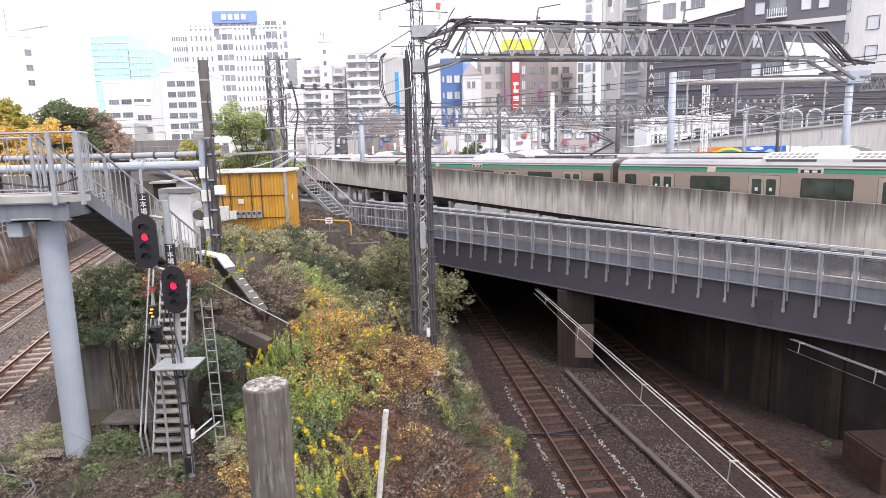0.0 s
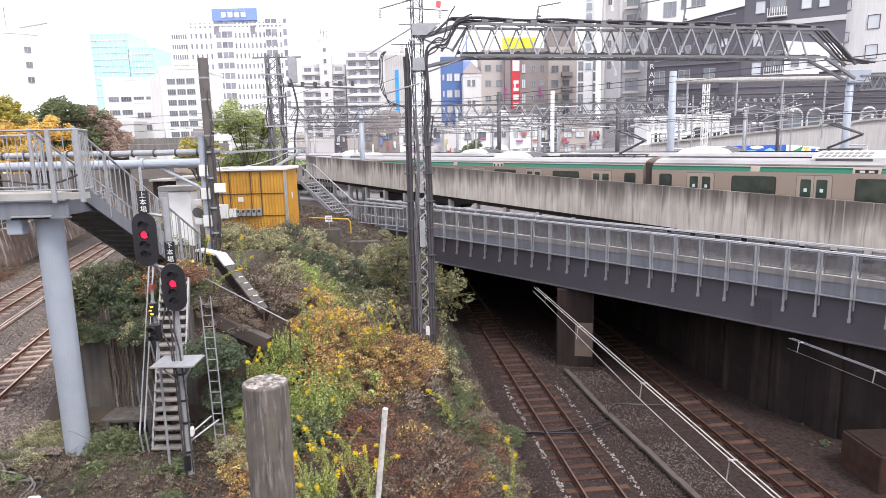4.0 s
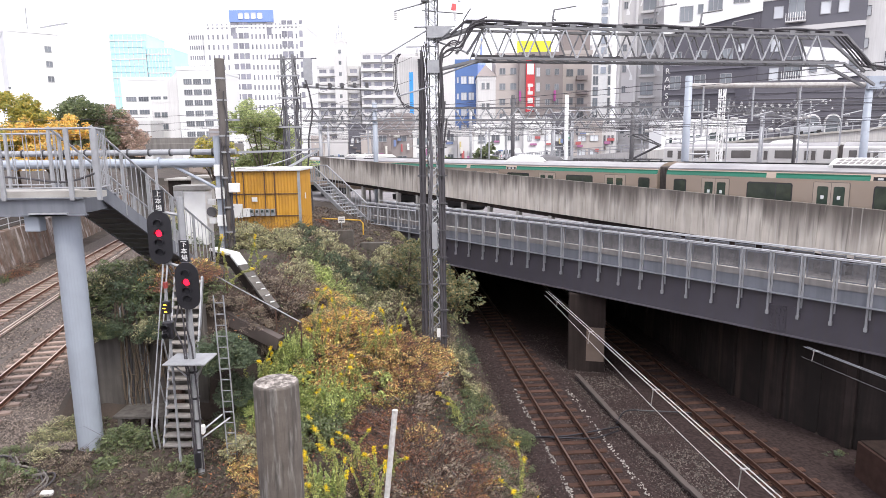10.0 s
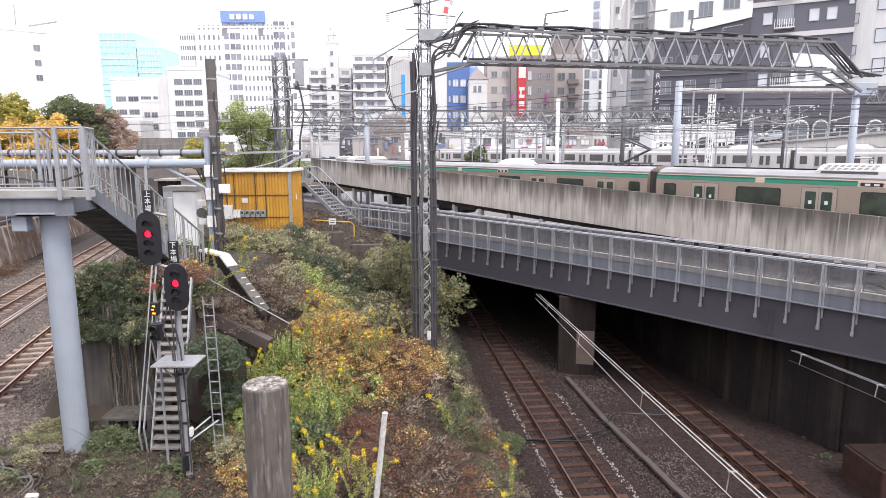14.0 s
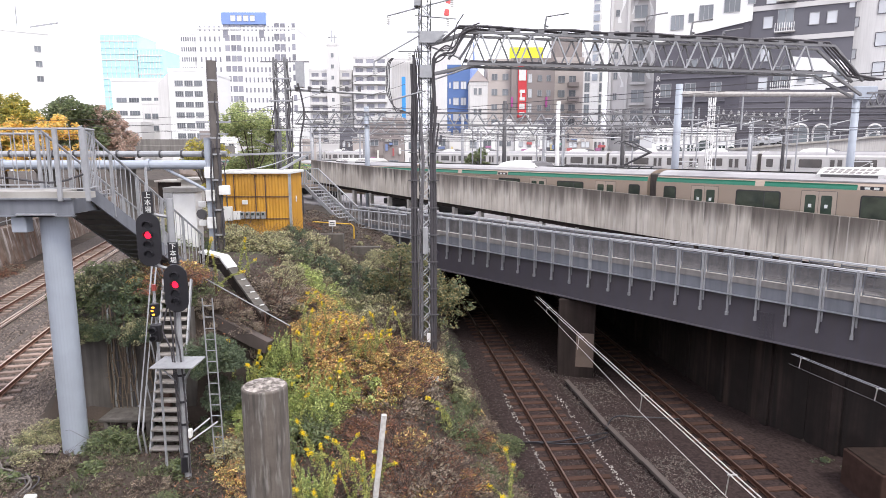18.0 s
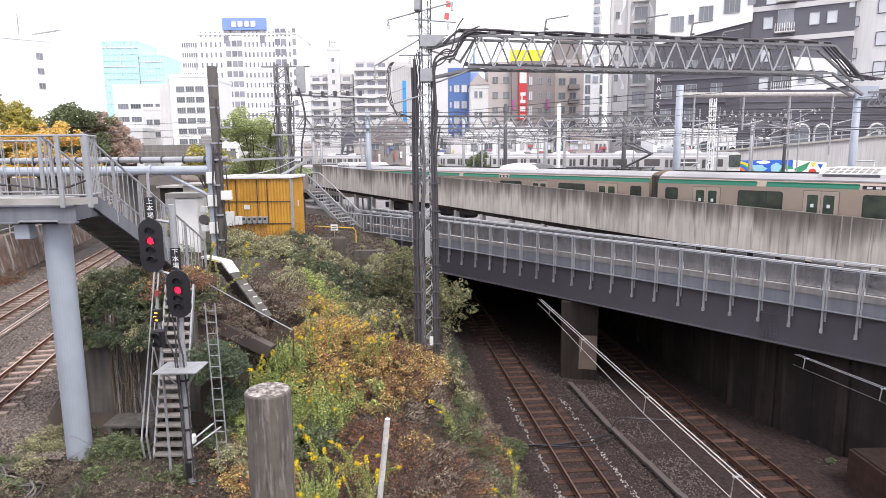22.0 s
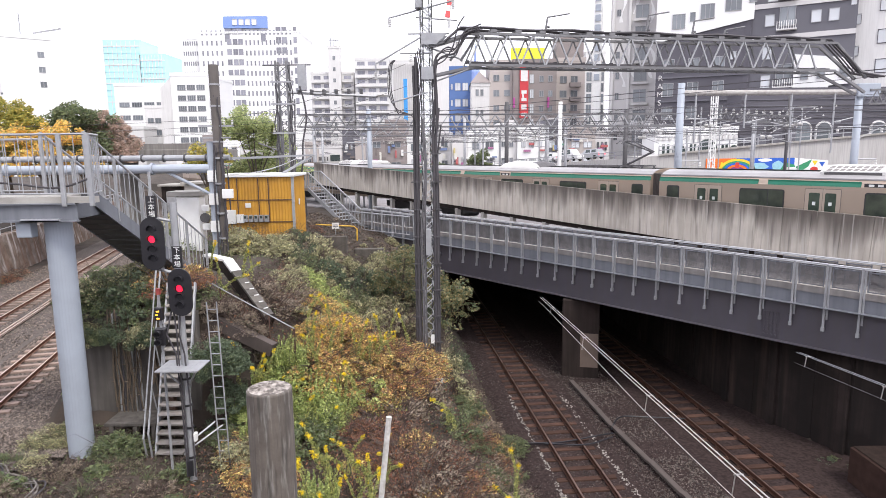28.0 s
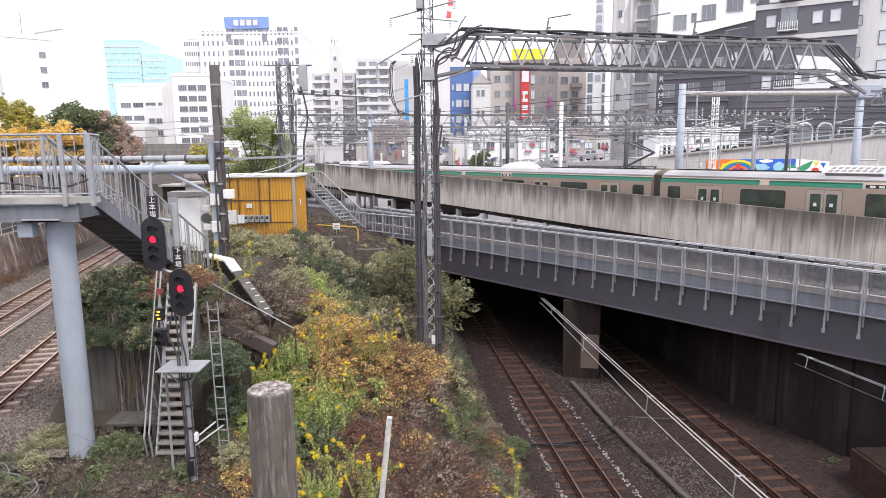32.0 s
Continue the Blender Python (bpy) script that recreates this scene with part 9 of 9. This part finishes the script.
# on and under the end wall, round the column and the stair foot
plant(["dark", "green", "olive", "green"], 13, -11.2, -8.2, 18.9, 20.2, 0.75, 1.1, 26, 0.1)
plant(["green", "olive", "orange", "dark"], 9, -11.0, -8.6, 18.15, 18.4, 0.5, 0.72, 73, 2.9)
plant(["orange", "olive", "red"], 8, -10.8, -8.0, 19.0, 20.4, 0.7, 1.0, 27, 0.7)
plant(["stalks", "brown", "broad"], 8, -9.9, -8.4, 15.6, 17.1, 0.35, 0.55, 29)
plant(["broad", "broad", "green"], 9, -9.7, -8.6, 16.0, 17.2, 0.6, 0.95, 48)
plant(["broad"], 3, -7.3, -6.8, 15.1, 15.6, 0.7, 1.0, 63)
plant(["broad"], 3, -9.7, -9.1, 15.2, 15.7, 0.6, 0.9, 64)
plant(["broad"], 4, -12.2, -11.2, 14.6, 15.2, 0.8, 1.2, 65)
plant(["stalks", "broad", "olive"], 8, -12.2, -10.9, 15.6, 17.2, 0.4, 0.6, 66)
plant(["green"], 3, -6.95, -6.3, 13.7, 14.3, 0.3, 0.42, 49)
plant(["stalks", "olive", "green"], 9, -12.4, -10.6, 15.6, 18.2, 0.4, 0.6, 30)
plant(["grass", "brown", "red", "stalks"], 14, -9.6, -5.8, 13.2, 15.4, 0.35, 0.6, 31)
plant(["grass", "stalks", "brown", "grass"], 18, -13.5, -10.0, 12.6, 15.5, 0.4, 0.7, 33)
plant(["brown", "brown", "red", "red", "green"], 34, 1.2, 3.3, 12.5, 22.5, 0.45, 0.75, 61, 0.0, -0.09)
plant(["green", "rod2", "grass"], 12, 1.2, 3.2, 12.5, 19.5, 0.35, 0.6, 62, 0.05, -0.09)
plant(["grass"], 22, -0.6, 2.4, 12.8, 18.5, 0.7, 1.1, 34)
plant(["brown", "grass"], 22, -30.5, -27.6, 26, 46, 0.8, 1.3, 35, 0.0, -0.27)
plant(["stalks", "brown", "grass", "red"], 16, -26.2, -25.2, 27, 44, 0.6, 1.0, 50, 0.0, -0.27)
plant(["green", "brown", "grass"], 7, 12.3, 13.2, 20.2, 23.2, 0.18, 0.32, 36)
plant(["green", "dark"], 4, 13.1, 13.9, 19.5, 20.6, 0.22, 0.4, 74)
plant(["green", "dark", "olive"], 10, -13.5, -11.6, 27, 40, 0.8, 1.2, 37, 0.0, -0.2)
for k in KINDS.values():
    for o in list(k.children_recursive) + [k]:
        bpy.data.objects.remove(o)

L_GOLDGREEN = leaf_mat("yellowing_leaves", [(0.12, 0.13, 0.035), (0.26, 0.22, 0.04), (0.08, 0.10, 0.03), (0.34, 0.25, 0.05)], dull=0.05)
L_MOUTH = leaf_mat("yellowing_broad_leaves", [(0.03, 0.045, 0.022), (0.06, 0.075, 0.035), (0.12, 0.11, 0.042), (0.038, 0.055, 0.027), (0.19, 0.14, 0.055), (0.07, 0.085, 0.042)], dull=0.15)
L_MIXED = leaf_mat("willow_green_leaves", [(0.10, 0.135, 0.045), (0.18, 0.215, 0.075), (0.29, 0.31, 0.12), (0.075, 0.10, 0.04), (0.21, 0.21, 0.085)], dull=0.15)
tree("tree", -29.3, 46, 5.3, 3.6, 2.5, 4.8, L_GOLD, "roadside tree with golden yellow autumn leaves", 41, n=17000, size=0.11)
tree("tree", -32.6, 47, 5.6, 3.8, 2.4, 5.8, L_GOLDGREEN, "tree turning from green to yellow", 42, n=17000, size=0.12)
tree("tree", -29.4, 51, 5.0, 4.0, 2.7, 5.9, L_GREEN, "dark green tree beside the road", 43, n=20000, size=0.12)
tree("tree", -27.3, 52, 4.8, 4.0, 2.0, 5.4, L_PALE, "tree with russet autumn leaves, paled in colour for haze", 44, n=15000, size=0.10)
tree("tree", -33.0, 41, 5.8, 2.0, 2.2, 3.4, L_GREEN, "green tree above the retaining wall", 45, n=12000, size=0.11)
tree("tree", -11.9, 40, 5.4, 3.0, 2.6, 5.6, L_MIXED, "light green tree behind the yellow shed", 46, n=26000, size=0.085)
tree("tree", -15.8, 42, 5.4, 2.8, 1.5, 3.2, L_GOLDGREEN, "small yellowing tree behind the pipes", 47, n=5500, size=0.10)
tree("tree", -0.2, 26.6, 1.6, 1.2, 1.3, 3.6, L_MOUTH, "yellowing small tree at the mouth of the underpass", 52, n=5200, size=0.07)
tree("tree", -2.0, 28.2, 2.6, 1.0, 1.35, 2.8, L_MOUTH, "leafy small tree beside the mast", 51, n=5200, size=0.07)
tree("tree", 4.7, 84, 5.5, 2.2, 1.5, 3.2, L_GREEN, "small round tree standing in the yard", 48, n=5000, size=0.14)
tree("tree", -1.2, 95, 5.5, 1.6, 1.7, 1.8, L_GREEN, "small tree standing in the yard", 49, n=3000, size=0.16)


def litter():
    """Fallen leaves and low weeds over the bank."""
    rs = np.random.RandomState(60)
    for n, x0, x1, y0, y1, material, size, label in ((34000, -7.5, 2.2, 11.5, 27, L_LITTER, 0.045, "fallen brown leaves over the bank"), (7000, -7.0, 1.2, 12, 30, L_RED, 0.055, "scattered russet leaves over the bank"),
                                                      (9000, -12.5, 2.0, 12, 34, L_GREEN, 0.06, "low green weeds over the bank"), (9000, -9.5, 0, 27, 40, L_LITTER, 0.07, "dry leaves on the upper bank"),
                                                      (9000, -14.5, -5.5, 11.5, 18.2, L_LITTER, 0.05, "dry leaves round the column foot")):
        x, y = rs.uniform(x0, x1, n), rs.uniform(y0, y1, n)
        z = ground_height(x, y) + rs.uniform(0.0, 0.10, n)
        v, f = leaf_cards(np.stack([x, y, z], 1), size, rs, flat=0.7)
        tagged(cloud("leaf_litter", v, f, material), label, "leaf litter", kind="stuff")


litter()
stones("ballast_stones", line_1, 2.4, 12, 34, low_level, -0.005, 9000, 0.032, 71, mat("stone_mix", (0.07, 0.053, 0.047), (0.034, 0.025, 0.022), 0.9, scale=5, bump=0.2, island=0.7), "loose dark ballast stones along the sunken line")
stones("ballast_stones", lambda y: (line_1(y) + line_2(y)) / 2, 1.9, 12, 30, low_level, -0.09, 15000, 0.036, 72, mat("pale_stone_mix", (0.095, 0.078, 0.068), (0.045, 0.036, 0.031), 0.9, scale=5, bump=0.2, island=0.75), "loose ballast stones between the sunken lines")
stones("ballast_stones", lambda y: left_a(y) + 1.2, 2.6, 16.2, 32, left_level, 0.0, 30000, 0.036, 73, mat("grey_stone_mix", (0.20, 0.163, 0.143), (0.085, 0.068, 0.058), 0.9, scale=5, bump=0.2, island=0.75), "loose grey ballast stones beside the surface track")
stones("ballast_stones", left_b, 3.2, 22, 50, left_level, 0.0, 14000, 0.045, 74, mat("grey_stone_mix", (0.20, 0.163, 0.143), (0.085, 0.068, 0.058), 0.9, scale=5, bump=0.2, island=0.75), "loose grey ballast stones beside the surface track")

m_pale = mat("pale_stone", (0.34, 0.315, 0.29), (0.2, 0.185, 0.165), 0.9, scale=6, bump=0.3, island=0.3)
for off, seed in ((-1.05, 81), (1.25, 82)):
    stones("pale_stones", lambda y: line_1(y) + off, 0.09, 12, 26, low_level, 0.0, 330, 0.04, seed, m_pale, "pale stones lining the edge of the ballast")


# ---- what moves ----
def motions():
    stop = [(0, -1.96), (0.5, -1.36), (1.0, -0.87), (1.5, -0.48), (2.0, -0.21), (2.5, -0.07), (3.0, -0.01), (3.5, 0), (6, 0), (32, 0)]
    for s, car in GREEN_CARS:
        walk(car, [(t, on_rails(s + d, GREEN_N)) for t, d in stop])
    for s, car in PASS_CARS:
        walk(car, [(t, on_rails(PASS_END + 180 + s + 13.4 * (t - 8.43), PASS_N, PASS_Z)) for t in (0, 4, 8, 12, 16, 20, 24, 28, 32)])
    for s, car in WHITE_CARS:
        walk(car, [(t, on_rails(WHITE_FRONT + 9.75 + s - 15.85 * (t - 9.48), WHITE_N, WHITE_Z)) for t in (0, 4, 8, 12, 16, 20, 24, 28, 32)])
    walk(CAR_DOWN, [(t, on_ramp(x, 180)) for t, x in ((0, 73.0), (6.5, 65.0), (9, 53.3), (9.6, 51.4), (10.5, 49.2), (11.5, 47.6), (13, 46.6), (16, 46.5), (19, 46.4), (20.5, 41.5), (22, 33), (24, 26), (26, 21.5), (32, 21.0))])
    walk(CAR_WHITE, [(t, on_ramp(x, 180)) for t, x in ((0, 34.5), (5, 34.4), (10, 34.2), (12, 32.0), (16, 21.0), (20, 15.5), (24, 15.3), (32, 15.3))])
    walk(VAN_UP, [(t, on_ramp(x)) for t, x in ((0, 9.0), (25, 9.0), (27, 14.0), (29, 21.5), (31, 31.0), (32, 36.0))])


# where the last roof unit of the passing train and the nose of the white train stand at their times
PASS_END, WHITE_FRONT = -19.6, -36.9
motions()
